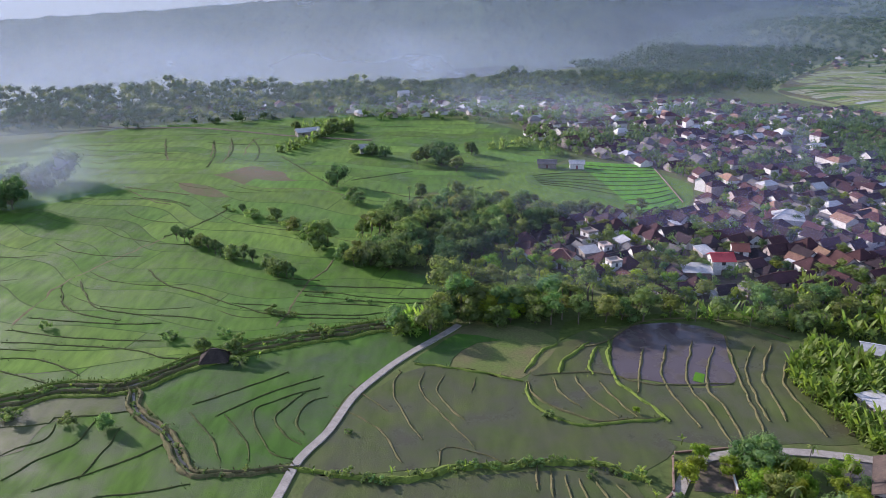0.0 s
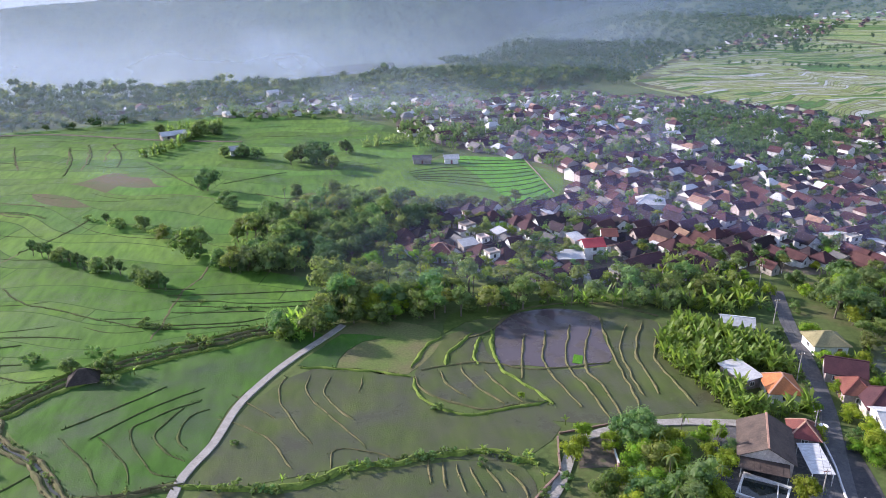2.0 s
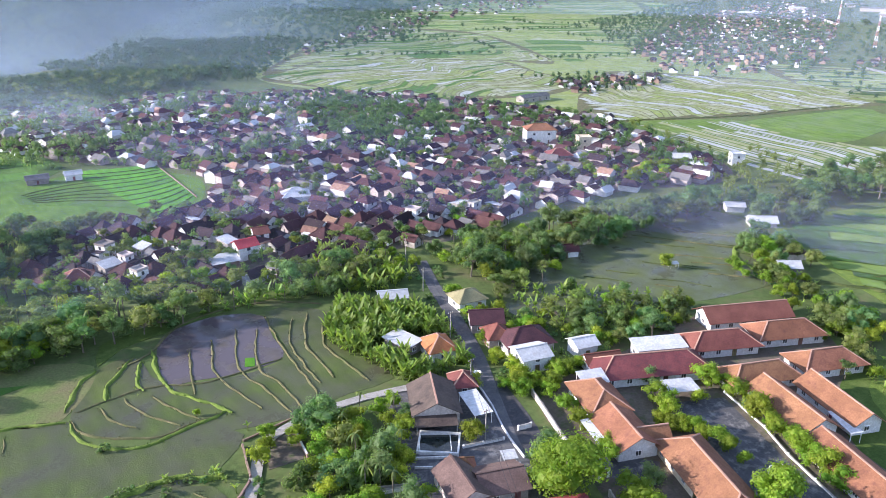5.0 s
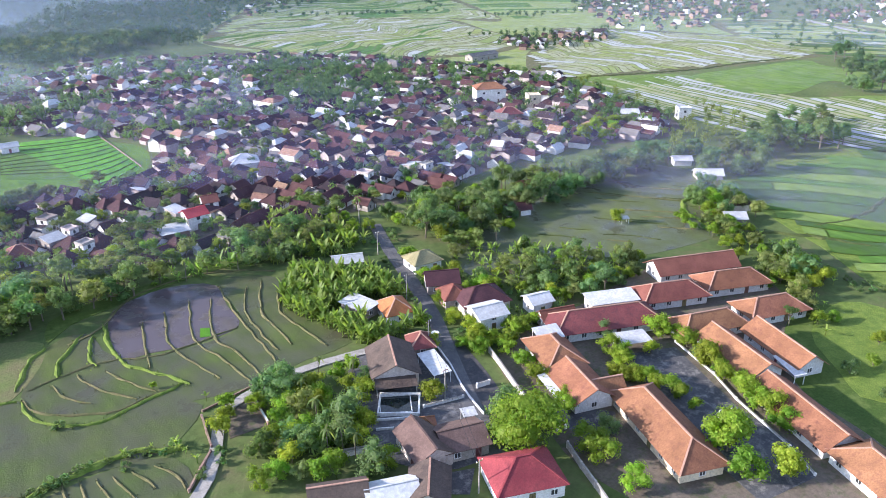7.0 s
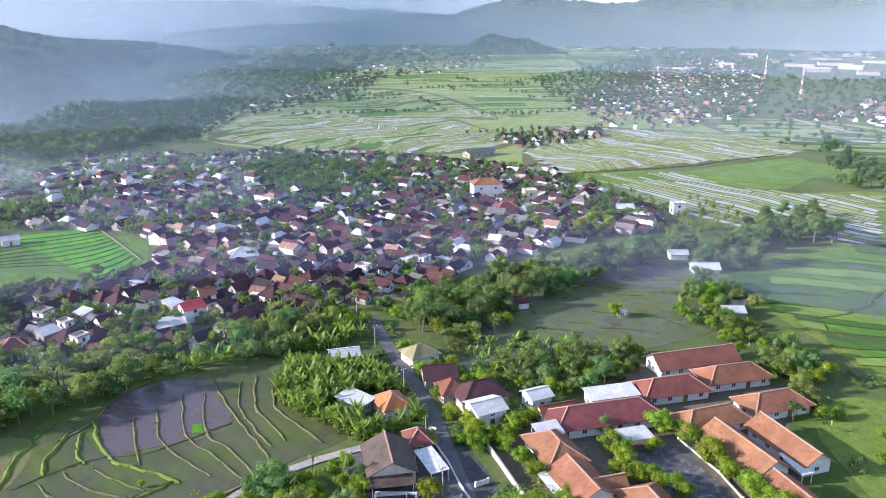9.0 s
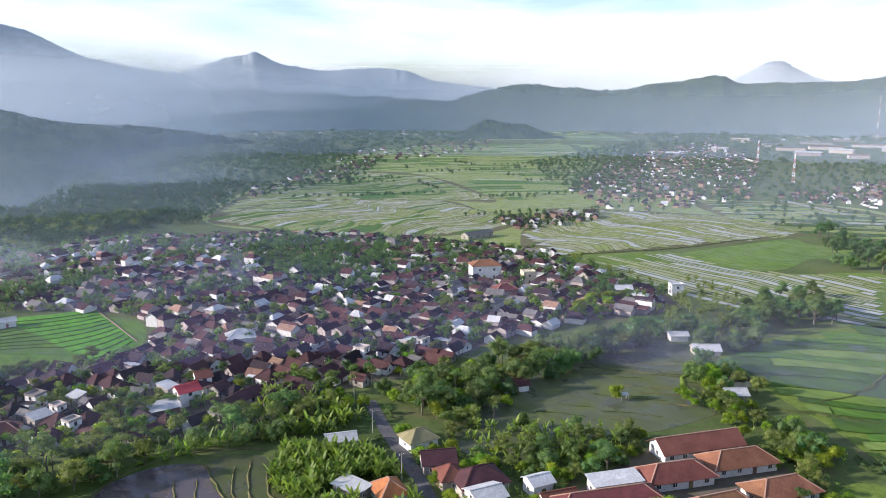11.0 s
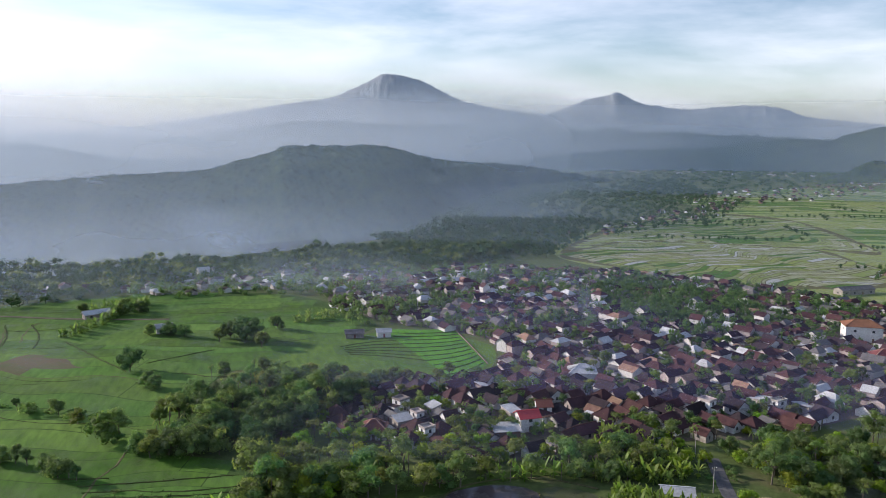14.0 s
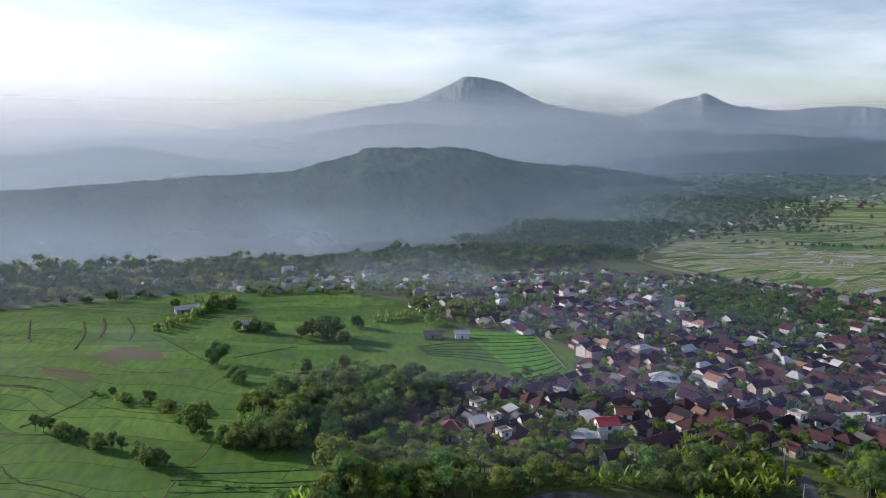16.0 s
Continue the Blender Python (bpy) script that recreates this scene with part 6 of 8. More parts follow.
woods("village_woods", [(x, y, 0) for x, y in tree_spots if math.hypot(x, y) >= 400] + spots_in(TREEZONE, 8, rw), M_LEAF, "trees between the far village houses", 0.55, 75, 2)
PLAIN_WOODS = [(181.3, 590.7), (112, 618.7), (134.7, 740), (216, 882.7), (489.3, 1268), (1105.3, 1804), (821.3, 1180), (482.7, 902.7), (368, 800), (344, 716), (249.3, 605.3)]
woods("valley_woods", [q for q in spots_in([(120, 735), (150, 860), (230, 1120), (330, 1480), (480, 1750), (660, 1850), (760, 1560), (489, 1268), (216, 883)], 14, rw, land=True)], M_WOODS, "woods on the slope between the terrace land and the hill", 1.5, 24, 33, 11.0, 16.0)
near_woods = [q for q in off_hill(PLAIN_WOODS, 9.5) if math.hypot(q[0], q[1]) < 1000 and not inside(q[0], q[1], [(185, 652), (206, 650), (246, 596), (222, 590)])]
far_woods = [q for q in off_hill(PLAIN_WOODS, 20) if math.hypot(q[0], q[1]) >= 1000]
woods("plain_woods", near_woods, M_WOODS, "woods and gardens stretching over the plain", 0.85, 36, 3, 10.0, 10.5)
woods("plain_woods", far_woods, M_WOODS, "woods and gardens stretching over the plain", 1.7, 21, 31, 11.0, 17.0)
woods("plain_woods", off_hill([(792, 2044), (2776, 2860), (1812, 1758.7), (754.7, 1233.3), (489.3, 1268)], 48), M_WOODS, "woods and gardens stretching over the plain", 3.0, 15, 4, 13, 30)
FOOT = [(r * math.sin(radians(a)), r * math.cos(radians(a))) for r, run in ((2480, (26, 34, 42, 50, 58, 66, 74)), (2770, (74, 66, 58, 50, 42, 34, 26))) for a in run]
woods("foothill_woods", spots_in(FOOT, 44, rw), M_WOODS, "trees at the foot of the forested hills", 3.2, 14, 41, 10, 26)
roofs("foothill_houses", [(x, y) for x, y, _ in spots_in(FOOT, 58, rw) if rw.random() < 0.5], "far houses at the foot of the hills", 42, [(M_TILE_OLD, 5), (M_SHEET_GREY, 3), (M_TILE, 3)], size=1.5, white=0.2)
woods("town_woods", spots_in([(961.3, 892), (1834.7, 1250.7), (812, 542.7), (686.7, 565.3)], 16, rw), M_WOODS, "trees of the far town", 1.2, 24, 5)
woods("town_woods", spots_in([(2178.7, 1485.3), (3117.3, 1518.7), (1468, 666.7), (802.7, 398.7), (676, 385.3)], 36, rw), M_WOODS, "trees of the far town", 2.2, 18, 6, 11, 22)
woods("town_woods", spots_in([(672, 338.7), (914.7, 308), (1456, 494.7), (1324, 601.3)], 21, rw), M_WOODS, "trees of the far town", 1.6, 24, 7)
for poly, gap, seed in (([(594.7, 453.3), (729.3, 609.3), (1208, 872), (1977.3, 1141.3), (1416, 708), (798.7, 402.7), (620, 382.7)], 15, 11), ([(466.7, 465.3), (578.7, 441.3), (534.7, 408), (437.3, 410.7)], 9, 12), ([(346.7, 774.7), (621.3, 1017.3), (853.3, 1153.3), (621.3, 894.7), (384, 744)], 22, 13), ([(754.7, 1233.3), (1781.3, 1781.3), (1125.3, 1158.7), (708, 1017.3)], 34, 14), ([(822.7, 382.7), (1124, 380), (812, 272), (797.3, 341.3)], 13, 15)):
    roofs("far_town_houses", [(x, y) for x, y, _ in spots_in(poly, gap, rw) if rw.random() < 0.6], "far town houses with red and pale roofs", seed, [(M_TILE_OLD, 7), (M_TILE, 4), (M_SHEET, 0.3), (M_SHEET_GREY, 2)], size=0.72, white=0.30, wall=M_WALL_RAW)

# ---------------------------------------------------------------- school and houses by the road
SG = "low school buildings with clay tile roofs"
for x, y, w, d, turn, roof, mt, lab, h, rise in (
    (192, 107.6, 25.5, 8.4, -25, "gable", M_TILE_RED_BROWN, "long white-walled hall with a gabled red-brown tile roof", 3.3, 2.6),
    (192, 94.7, 19.5, 8.6, -26, "hip", M_TILE_SALMON, "school building with a hipped salmon tile roof", 3.2, 2.6),
    (171.5, 101.8, 19.0, 8.6, -26, "hip", M_TILE_RED_BROWN, "school building with a hipped red-brown tile roof", 3.2, 2.6),
    (145, 104.2, 29.0, 9.6, -26, "hip", M_TILE_RED, "long school building with a hipped dark-red tile roof", 3.3, 3.0),
    (164.5, 85.6, 18.5, 8.0, -22, "hip", M_TILE_SALMON, "school building with a hipped salmon tile roof", 3.2, 2.5),
    (185, 79.3, 17.4, 8.6, -23, "hip", M_TILE_SALMON, "school building with a hipped salmon tile roof", 3.2, 2.6),
    (167.6, 66.7, 18.5, 7.6, -113, "gable", M_TILE_SALMON, "white-gabled school wing with a salmon tile roof", 3.2, 2.6),
    (156.3, 72.1, 19.0, 9.0, -111, "gable", M_TILE_SALMON, "long school wing with a salmon tile roof", 3.2, 2.7),
    (145.2, 50.8, 22.5, 8.8, -114, "gable", M_TILE_SALMON, "long school wing with a salmon tile roof", 3.0, 2.6),
    (137, 30, 20.0, 9.6, -114, "hip", M_TILE_SALMON, "school wing with a hipped salmon tile roof", 3.2, 2.7),
    (118.7, 67.2, 27.0, 9.6, -114, "hip", M_TILE_SALMON, "long cream-walled school building with an orange hipped tile roof", 3.4, 3.0),
    (123.5, 101.8, 13.5, 9.0, -112, "hip", M_TILE_SALMON, "school building with a hipped orange tile roof", 3.2, 2.7),
    (117.2, 88.4, 12.5, 9.2, -111, "gable", M_TILE_SALMON, "school building with a salmon tile roof", 3.2, 2.6),
    (120.5, 84.5, 7.0, 5.0, -24, "gable", M_TILE_SALMON, "small porch building with an orange tile roof", 3.0, 1.9),
):
    b = make_house("school_building", w, d, h, rise, roof, mt, M_CREAM if "cream" in lab else M_WALL_WHITE, lab, "school building", SG, over=1.0, cap_mat=M_TILE_CAP, fine=True)
    place(b, x, y, turn)


def canopy(name, x, y, w, d, turn, h, material, label, tilt=0.3):
    """An open roof on posts."""
    r0 = root(name, pose(x, y, 0, 0, 0, turn))
    bm = bmesh.new()
    slab(bm, [(-w / 2, -d / 2, h), (w / 2, -d / 2, h), (w / 2, d / 2, h + tilt), (-w / 2, d / 2, h + tilt)], 0.07)
    part("roof_sheet", bm, material, r0)
    for k in range(int(w / 1.1)):
        bm = bmesh.new()
        u = -w / 2 + (k + 0.5) * 1.1
        bar(bm, (u, -d / 2, h + 0.09), (u, d / 2, h + tilt + 0.09), 0.06, 0.05)
        part("sheet_rib", bm, material, r0)
    for sx in (-1, 1):
        for sy in (-1, 1):
            bm = bmesh.new()
            u, v = sx * (w / 2 - 0.3), sy * (d / 2 - 0.3)
            box(bm, u - 0.07, v - 0.07, -0.3, u + 0.07, v + 0.07, h + (tilt if sy > 0 else 0) + 0.01)
            part("post", bm, M_WALL_WHITE, r0)
    return tagged(r0, label, "canopy")


canopy("canopy", 143.2, 93.2, 8.2, 5.6, -26, 2.7, M_SHEET, "pale sheet canopy on posts beside the school yard")
canopy("lean_to", 112, 92, 10.5, 3.0, -112, 2.6, M_SHEET, "pale sheet lean-to roof along a school wall")
canopy("translucent_roof", 127, 107, 7.0, 5.0, -20, 3.6, M_SHEET, "pale blue-white sheet roof", 1.2)
canopy("walkway_roof", 160.5, 61.5, 9.0, 3.0, -120, 2.7, M_SHEET, "white sheet roof over a walkway between school wings")
sheet("school_yard", [(140, 91.5), (151.3, 86), (140, 62.6), (137, 48.4), (130.5, 40.7), (116, 44), (124, 69.4)], M_PAVING, 0.06, smooth=False, label="worn dark-grey paved school yard", category="yard")
sheet("school_lawn", [(160, 60), (186, 74), (205, 70), (212, 45), (175, 20), (145, 15), (152, 40)], M_LAWN, 0.05, label="mown green lawn behind the school", category="lawn")
sheet("school_ground", [(98, 66), (105, 90), (116, 113), (150, 116), (196, 116), (206, 92), (186, 70), (160, 40), (140, 12), (110, 18)], M_EARTH, 0.03, label="bare ground between the school buildings", category="ground")
sheet("front_yard", [(107, 88), (113, 86), (118, 79), (112, 74), (106, 78)], M_PAVING, 0.065, label="dark paved forecourt by the school gate", category="yard")


def fence_wall(name, pts, h, material, label, thick=0.25, top=None):
    """A garden wall with a coping and a post every few metres."""
    r0 = root(name)
    ribbon("wall_panel", pts, thick, material, h, h + 0.3, parent=r0, kind="", step=6)
    ribbon("coping", pts, thick + 0.12, top or M_CONCRETE, h + 0.08, 0.076, parent=r0, kind="", step=6)
    for p in curve_pts(pts, 6)[::1]:
        bm = bmesh.new()
        box(bm, p.x - 0.2, p.y - 0.2, -0.3, p.x + 0.2, p.y + 0.2, h + 0.2)
        part("post", bm, material, r0)
    return tagged(r0, label, "wall")


fence_wall("yard_wall", [(153.2, 87.2), (147.6, 73), (142.3, 64.2), (135.3, 48.3), (130.8, 41)], 0.5, M_WALL_WHITE, "low white wall along the school yard")
fence_wall("boundary_wall", [(114, 114.4), (111.7, 108.5), (107.3, 98.3), (104.6, 90.8), (102.4, 82.4)], 1.6, M_WALL, "weathered plastered boundary wall beside the road")
fence_wall("boundary_wall", [(100.7, 77.8), (98, 72), (95.8, 66.7), (91, 56), (86, 45)], 1.6, M_WALL, "weathered plastered boundary wall beside the road")
place(make_house("gate_booth", 2.4, 2.4, 2.5, 0.4, "flat", M_SHEET_GREY, M_WALL_WHITE, "small white gate booth with a flat grey roof", "booth"), 104.8, 83.5, -24)


def goal(x, y, turn):
    r0 = root("goal", pose(x, y, 0.06, 0, 0, turn))
    for sx in (-1.5, 1.5):
        bm = bmesh.new()
        bar(bm, (sx, 0, 0), (sx, 0, 2.0), 0.1, 0.1)
        part("post", bm, M_STEEL_WHITE, r0)
        bm = bmesh.new()
        bar(bm, (sx, 0, 2.0), (sx, 1.1, 0), 0.06, 0.06)
        part("stay", bm, M_STEEL_WHITE, r0)
    bm = bmesh.new()
    bar(bm, (-1.55, 0, 2.0), (1.55, 0, 2.0), 0.1, 0.1)
    part("crossbar", bm, M_STEEL_WHITE, r0)
    tagged(r0, "small white steel goal frame on the school yard", "goal")


goal(134.5, 62.5, -24)

# houses by the road, one by one
RG = "houses beside the road"
for x, y, w, d, turn, roof, mt, wm, lab, h, rise, st in (
    (90.6, 123.2, 12.8, 10.4, -119, "gable", M_TILE_BLACK, M_WALL, "large house with a dark grey-brown gabled tile roof", 3.4, 2.7, 1),
    (101.8, 126.5, 6.2, 5.6, -117, "hip", M_TILE_RED, M_WALL, "small house with a red hipped tile roof", 3.0, 2.2, 1),
    (107.6, 144.6, 8.4, 7.2, -105, "hip", M_TILE_BRIGHT, M_WALL_WHITE, "house with a bright-orange hipped tile roof", 3.2, 2.5, 1),
    (101.5, 152.5, 9.0, 5.0, -80, "mono", M_SHEET, M_WALL, "open shed with a pale sheet roof in the banana grove", 2.8, 0.5, 1),
    (129, 133.6, 13.0, 10.0, -18, "hip", M_TILE_MAROON, M_WALL, "large house with a dark-maroon hipped roof", 3.4, 3.0, 1),
    (128, 149.0, 9.0, 7.0, -30, "gable", M_TILE_MAROON, M_WALL, "house with a dark-maroon gabled roof", 3.2, 2.4, 1),
    (124.5, 140.0, 7.0, 6.5, -112, "hip", M_TILE_RED_BROWN, M_WALL, "small house with a red-brown hipped tile roof", 3.4, 2.4, 1),
    (123.6, 125.4, 8.0, 7.6, -15, "gable", M_SHEET, M_WALL_WHITE, "white two-storey house with a pale sheet roof", 4.2, 1.3, 2),
    (133, 163.8, 9.0, 7.6, -10, "hip", M_TILE_OLIVE, M_WALL_WHITE, "white house with an olive-brown hipped roof", 3.2, 2.3, 1),
    (115, 178, 8.4, 6.0, -25, "gable", M_SHEET, M_WALL, "shed with a white sheet roof among banana plants", 3.2, 1.2, 1),
    (139.5, 122, 6.0, 5.4, -15, "gable", M_SHEET, M_WALL_WHITE, "small white house with a pale sheet roof", 3.6, 1.2, 1),
    (86, 76.5, 13.0, 10.5, -25, "hip", M_TILE_DEEP, M_WALL_WHITE, "house with a deep-red hipped tile roof", 3.4, 3.2, 1),
    (77.4, 95.5, 11.0, 7.4, -104, "gable", M_TILE_BROWN, M_WALL, "house with a weathered brown tile roof", 3.2, 2.2, 1),
    (84.5, 92.5, 9.0, 8.5, -20, "gable", M_TILE_BROWN, M_WALL, "low house with a brown tile roof", 2.9, 1.8, 1),
    (81, 100.5, 5.0, 4.0, -30, "hip", M_TILE_SALMON, M_WALL_WHITE, "small outbuilding with an orange tile roof", 2.8, 1.5, 1),
    (56, 94, 10.0, 7.0, -28, "gable", M_TILE_BLACK, M_WALL, "house with a dark tile roof among garden trees", 3.1, 2.2, 1),
    (64, 88.5, 9.0, 6.0, -24, "gable", M_SHEET, M_WALL_WHITE, "house with a pale sheet roof among garden trees", 3.0, 1.3, 1),
    (70.5, 85.5, 9.0, 7.0, 48, "gable", M_TILE_BLACK, M_WALL, "low house with a brown-grey tile roof", 3.0, 1.6, 1),
    (187, 176, 9.0, 5.0, -22, "gable", M_TILE_MAROON, M_WALL_WHITE, "small white-gabled house with a maroon roof at the water's edge", 2.6, 1.6, 1),
    (208.5, 191, 8.0, 5.0, -15, "gable", M_TILE_RED_BROWN, M_WALL, "small house with a red-brown roof among trees", 2.8, 1.5, 1),
    (304, 312, 17.0, 11.0, -30, "hip", M_TILE_SALMON, M_WALL_WHITE, "large white two-storey building with a salmon hipped roof", 8.0, 2.6, 2),
    (313, 286, 7.0, 6.5, -30, "flat", M_CREAM, M_CREAM, "narrow cream two-storey house with a flat roof", 6.5, 0.5, 2),
    (393, 412, 26.0, 8.0, 0, "gable", M_SHEET_GREY, M_WALL, "long grey hall with a sheet roof", 3.6, 1.6, 1),
    (284, 276, 12.0, 9.0, -28, "hip", M_TILE_RED, M_WALL, "house with a dull-red hipped roof", 3.4, 2.6, 1),
    (332, 236, 11.0, 7.0, -38, "gable", M_SHEET, M_WALL, "house with a pale sheet roof at the village edge", 3.2, 1.6, 1),
    (353.5, 216, 6.5, 6.0, -38, "flat", M_SHEET, M_WALL_WHITE, "white two-storey block at the village edge", 5.6, 0.5, 2),
    (283.5, 171, 7.5, 5.0, -40, "gable", M_SHEET, M_WALL_WHITE, "small blue-white hut beside the flooded paddy", 2.6, 1.1, 1),
    (137.5, 113.5, 9.0, 4.6, -22, "gable", M_TILE_RED_BROWN, M_WALL_WHITE, "low white house with a red-brown tile roof", 3.0, 1.6, 1),
    (276, 153.5, 10.5, 6.0, -42, "gable", M_SHEET, M_WALL, "low barn with a pale sheet roof among paddies", 2.2, 1.7, 1),
    (238.5, 120.5, 7.0, 5.5, -40, "gable", M_SHEET, M_WALL, "small hut with a grey roof beside the paddies", 2.8, 1.3, 1),
    (253, 127, 7.5, 6.0, -30, "hip", M_TILE_OLD, M_WALL, "hut with an old brown roof behind bushes", 2.8, 1.6, 1),
    (94, 240, 7.0, 6.4, 0, "gable", M_TILE_CRIMSON, M_WALL_WHITE, "white two-storey house with a crimson gabled roof", 5.2, 1.6, 2),
    (84, 234.5, 8.6, 6.6, -6, "mono", M_SHEET, M_WALL_RAW, "low annex with a white sheet roof", 3.4, 0.6, 1),
    (104, 250, 5.0, 7.0, -10, "gable", M_TILE_RED_BROWN, M_WALL_WHITE, "white two-storey house with a red-brown roof", 5.0, 1.4, 2),
    (136.5, 286, 11.0, 9.0, -20, "hip", M_SHEET, M_WALL_WHITE, "large white building with a pale hipped roof", 4.6, 2.6, 1),
    (53, 381, 9.0, 5.0, -5, "gable", M_SHEET_GREY, M_WALL, "low farm building with a grey roof beside the rice", 2.8, 1.3, 1),
    (68, 379, 7.0, 5.0, -5, "gable", M_SHEET, M_WALL_WHITE, "small white farm building beside the rice", 3.0, 1.2, 1),
    (40.5, 247, 9.0, 8.0, -12, "hip", M_TILE_RED, M_WALL_WHITE, "house with a dull-red hipped roof and white eaves", 3.4, 2.6, 1),
    (-43, 416, 8.0, 6.0, 10, "gable", M_SHEET, M_WALL_WHITE, "white farm shed among bushes in the rice", 3.2, 1.6, 1),
    (-84, 462, 14.0, 6.0, 25, "gable", M_SHEET, M_WALL, "long shed with a pale sheet roof in the rice", 3.0, 1.6, 1),
    (-62, 180, 6.4, 4.6, 10, "hip", M_THATCH, M_WALL, "dark thatched field hut beside the canal", 1.1, 2.2, 1),
):
    b = make_house("hut" if "hut" in lab else "shed" if "shed" in lab or "barn" in lab else "house", w, d, h, rise, roof, mt, wm, lab, "hut" if "hut" in lab else "shed" if "shed" in lab or "barn" in lab else "house", RG, storeys=st, cap_mat=M_TILE_CAP if mt in (M_TILE_BLACK, M_TILE_BRIGHT, M_TILE_RED) else None, openings="hut" not in lab, fine=x < 150 and y < 170)
    place(b, x, y, turn)
canopy("car_port", 97.8, 116.5, 10.5, 4.6, -107, 2.9, M_SHEET, "white sheet roof over a yard beside the dark house", 0.2)

# sunken fish pond behind the dark house
pond = root("fish_pond", pose(83.6, 111.6, 0, 0, 0, -41))
for x0, y0, x1, y1 in ((-4.6, -3.9, 4.6, -3.5), (-4.6, 3.5, 4.6, 3.9), (-4.6, -3.5, -4.2, 3.5), (4.2, -3.5, 4.6, 3.5)):
    bm = bmesh.new()
    box(bm, x0, y0, -0.3, x1, y1, 0.85)
    part("rim", bm, M_WALL_WHITE, pond)
bm = bmesh.new()
box(bm, -4.19, -3.49, -0.3, 4.19, 3.49, 0.35)
part("water", bm, M_POND, pond)
tagged(pond, "square pond with a white rim and dark water", "pond")
sheet("house_yard", [(72, 104), (84, 132), (100, 134), (104, 118), (96, 96), (86, 86), (74, 92)], M_PAVING, 0.05, label="dark paved yards between the roadside houses", category="yard")
sheet("road_yard", [(101, 122), (106, 128), (112, 124), (104, 100), (97, 96)], M_TAR_SHADED, 0.055, label="tarred forecourt beside the road, with shade in its colour", category="yard")
fence_wall("low_wall", [(48.6, 135.8), (47.0, 130.1), (45.7, 125.0)], 0.7, M_WALL_RAW, "low brown kerb wall at the bend of the lane", 0.3, M_WALL_RAW)
fence_wall("low_wall", [(44.9, 123.6), (41.2, 120.1), (36.8, 115.6)], 0.7, M_WALL_RAW, "low brown kerb wall at the bend of the lane", 0.3, M_WALL_RAW)


# trees of the school and the roadside, one by one
rs = random.Random(31)
for x, y, k, s in (
    (144, 88, "light", 0.62), (131, 83, "light", 0.69), (133.4, 81, "light", 0.69), (132.5, 78, "light", 0.62), (129.5, 85, "light", 0.62), (128.5, 88, "light", 0.62), (136.3, 91.3, "light", 0.75), (133, 72.5, "light", 0.56), (131.8, 68, "light", 0.56),
    (149.8, 76.5, "light", 0.94), (145.5, 69.5, "light", 0.94), (144.9, 63.6, "light", 0.94), (143.4, 59.5, "light", 0.88), (142, 55.5, "light", 0.81), (124.5, 56, "light", 1.19), (125.9, 45, "light", 1.12), (119.7, 49.9, "light", 1.00),
    (102.8, 71, "garden", 0.94), (101.3, 61.5, "garden", 0.88), (95.5, 84.5, "shade", 1.15), (99, 91, "garden", 1.12), (114, 98, "garden", 0.75), (116, 105, "garden", 0.69), (109, 86, "garden", 0.75), (112, 88.5, "garden", 0.69), (149.8, 101.5, "garden", 0.75), (154.7, 93.5, "garden", 0.69), (156.6, 86.3, "garden", 0.75),
    (91, 109, "garden", 0.95), (99.5, 94, "garden", 1.0), (112, 116, "garden", 0.75), (115.5, 121, "garden", 0.81), (118, 126, "garden", 0.69), (120, 114, "garden", 0.75), (128, 117, "garden", 0.69), (133, 117.5, "garden", 0.69),
    (172, 52, "bush", 1.1), (179.6, 50, "light", 0.5), (168, 42, "bush", 1.2), (191, 53, "light", 0.6), (184, 43, "light", 0.55), (178, 34, "bush", 1.4), (198, 46, "light", 0.7),
):
    plant(k, x, y, s, rs)
for line, gap, kinds, s in (
    (HEDGE_LINE, 1.5, ("bush", "bush", "banana"), 0.62), (CANAL_LINE, 2.6, ("bush", "bush", "banana", "bush"), 0.5), (BRANCH_LINE, 3.0, ("bush",), 0.42), ([(44, 119), (52, 131), (56, 137)], 2.0, ("bush", "light"), 0.7), ([(38, 118), (42, 122), (40, 132)], 2.4, ("bush", "banana"), 0.8),
):
    for p in curve_pts(line, gap)[1:-1]:
        if rs.random() < 0.8 and not near_line(p.x, p.y, PATH_LINE, 2.2):
            plant(rs.choice(kinds), p.x + rs.uniform(-1.2, 1.2), p.y + rs.uniform(-1.4, 1.4), s * rs.uniform(0.7, 1.2), rs)
for x, y, k, s in ((-102, 152, "bush", 1.3), (-88, 150, "bush", 1.2), (-78, 148, "round", 0.5), (-66, 184, "round", 0.45), (-57, 183, "round", 0.45), (-50, 181, "banana", 0.9), (-55, 177, "bush", 1.1), (-34, 194, "bush", 1.2), (-38, 196, "bush", 1.0), (-22, 146, "bush", 0.5), (52, 141, "banana", 0.8), (-125, 178, "bush", 1.0), (-118, 172, "bush", 0.8), (24, 152, "bush", 0.8), (45, 153, "light", 0.3), (30, 130, "bush", 0.6)):
    plant(k, x, y, s, rs)

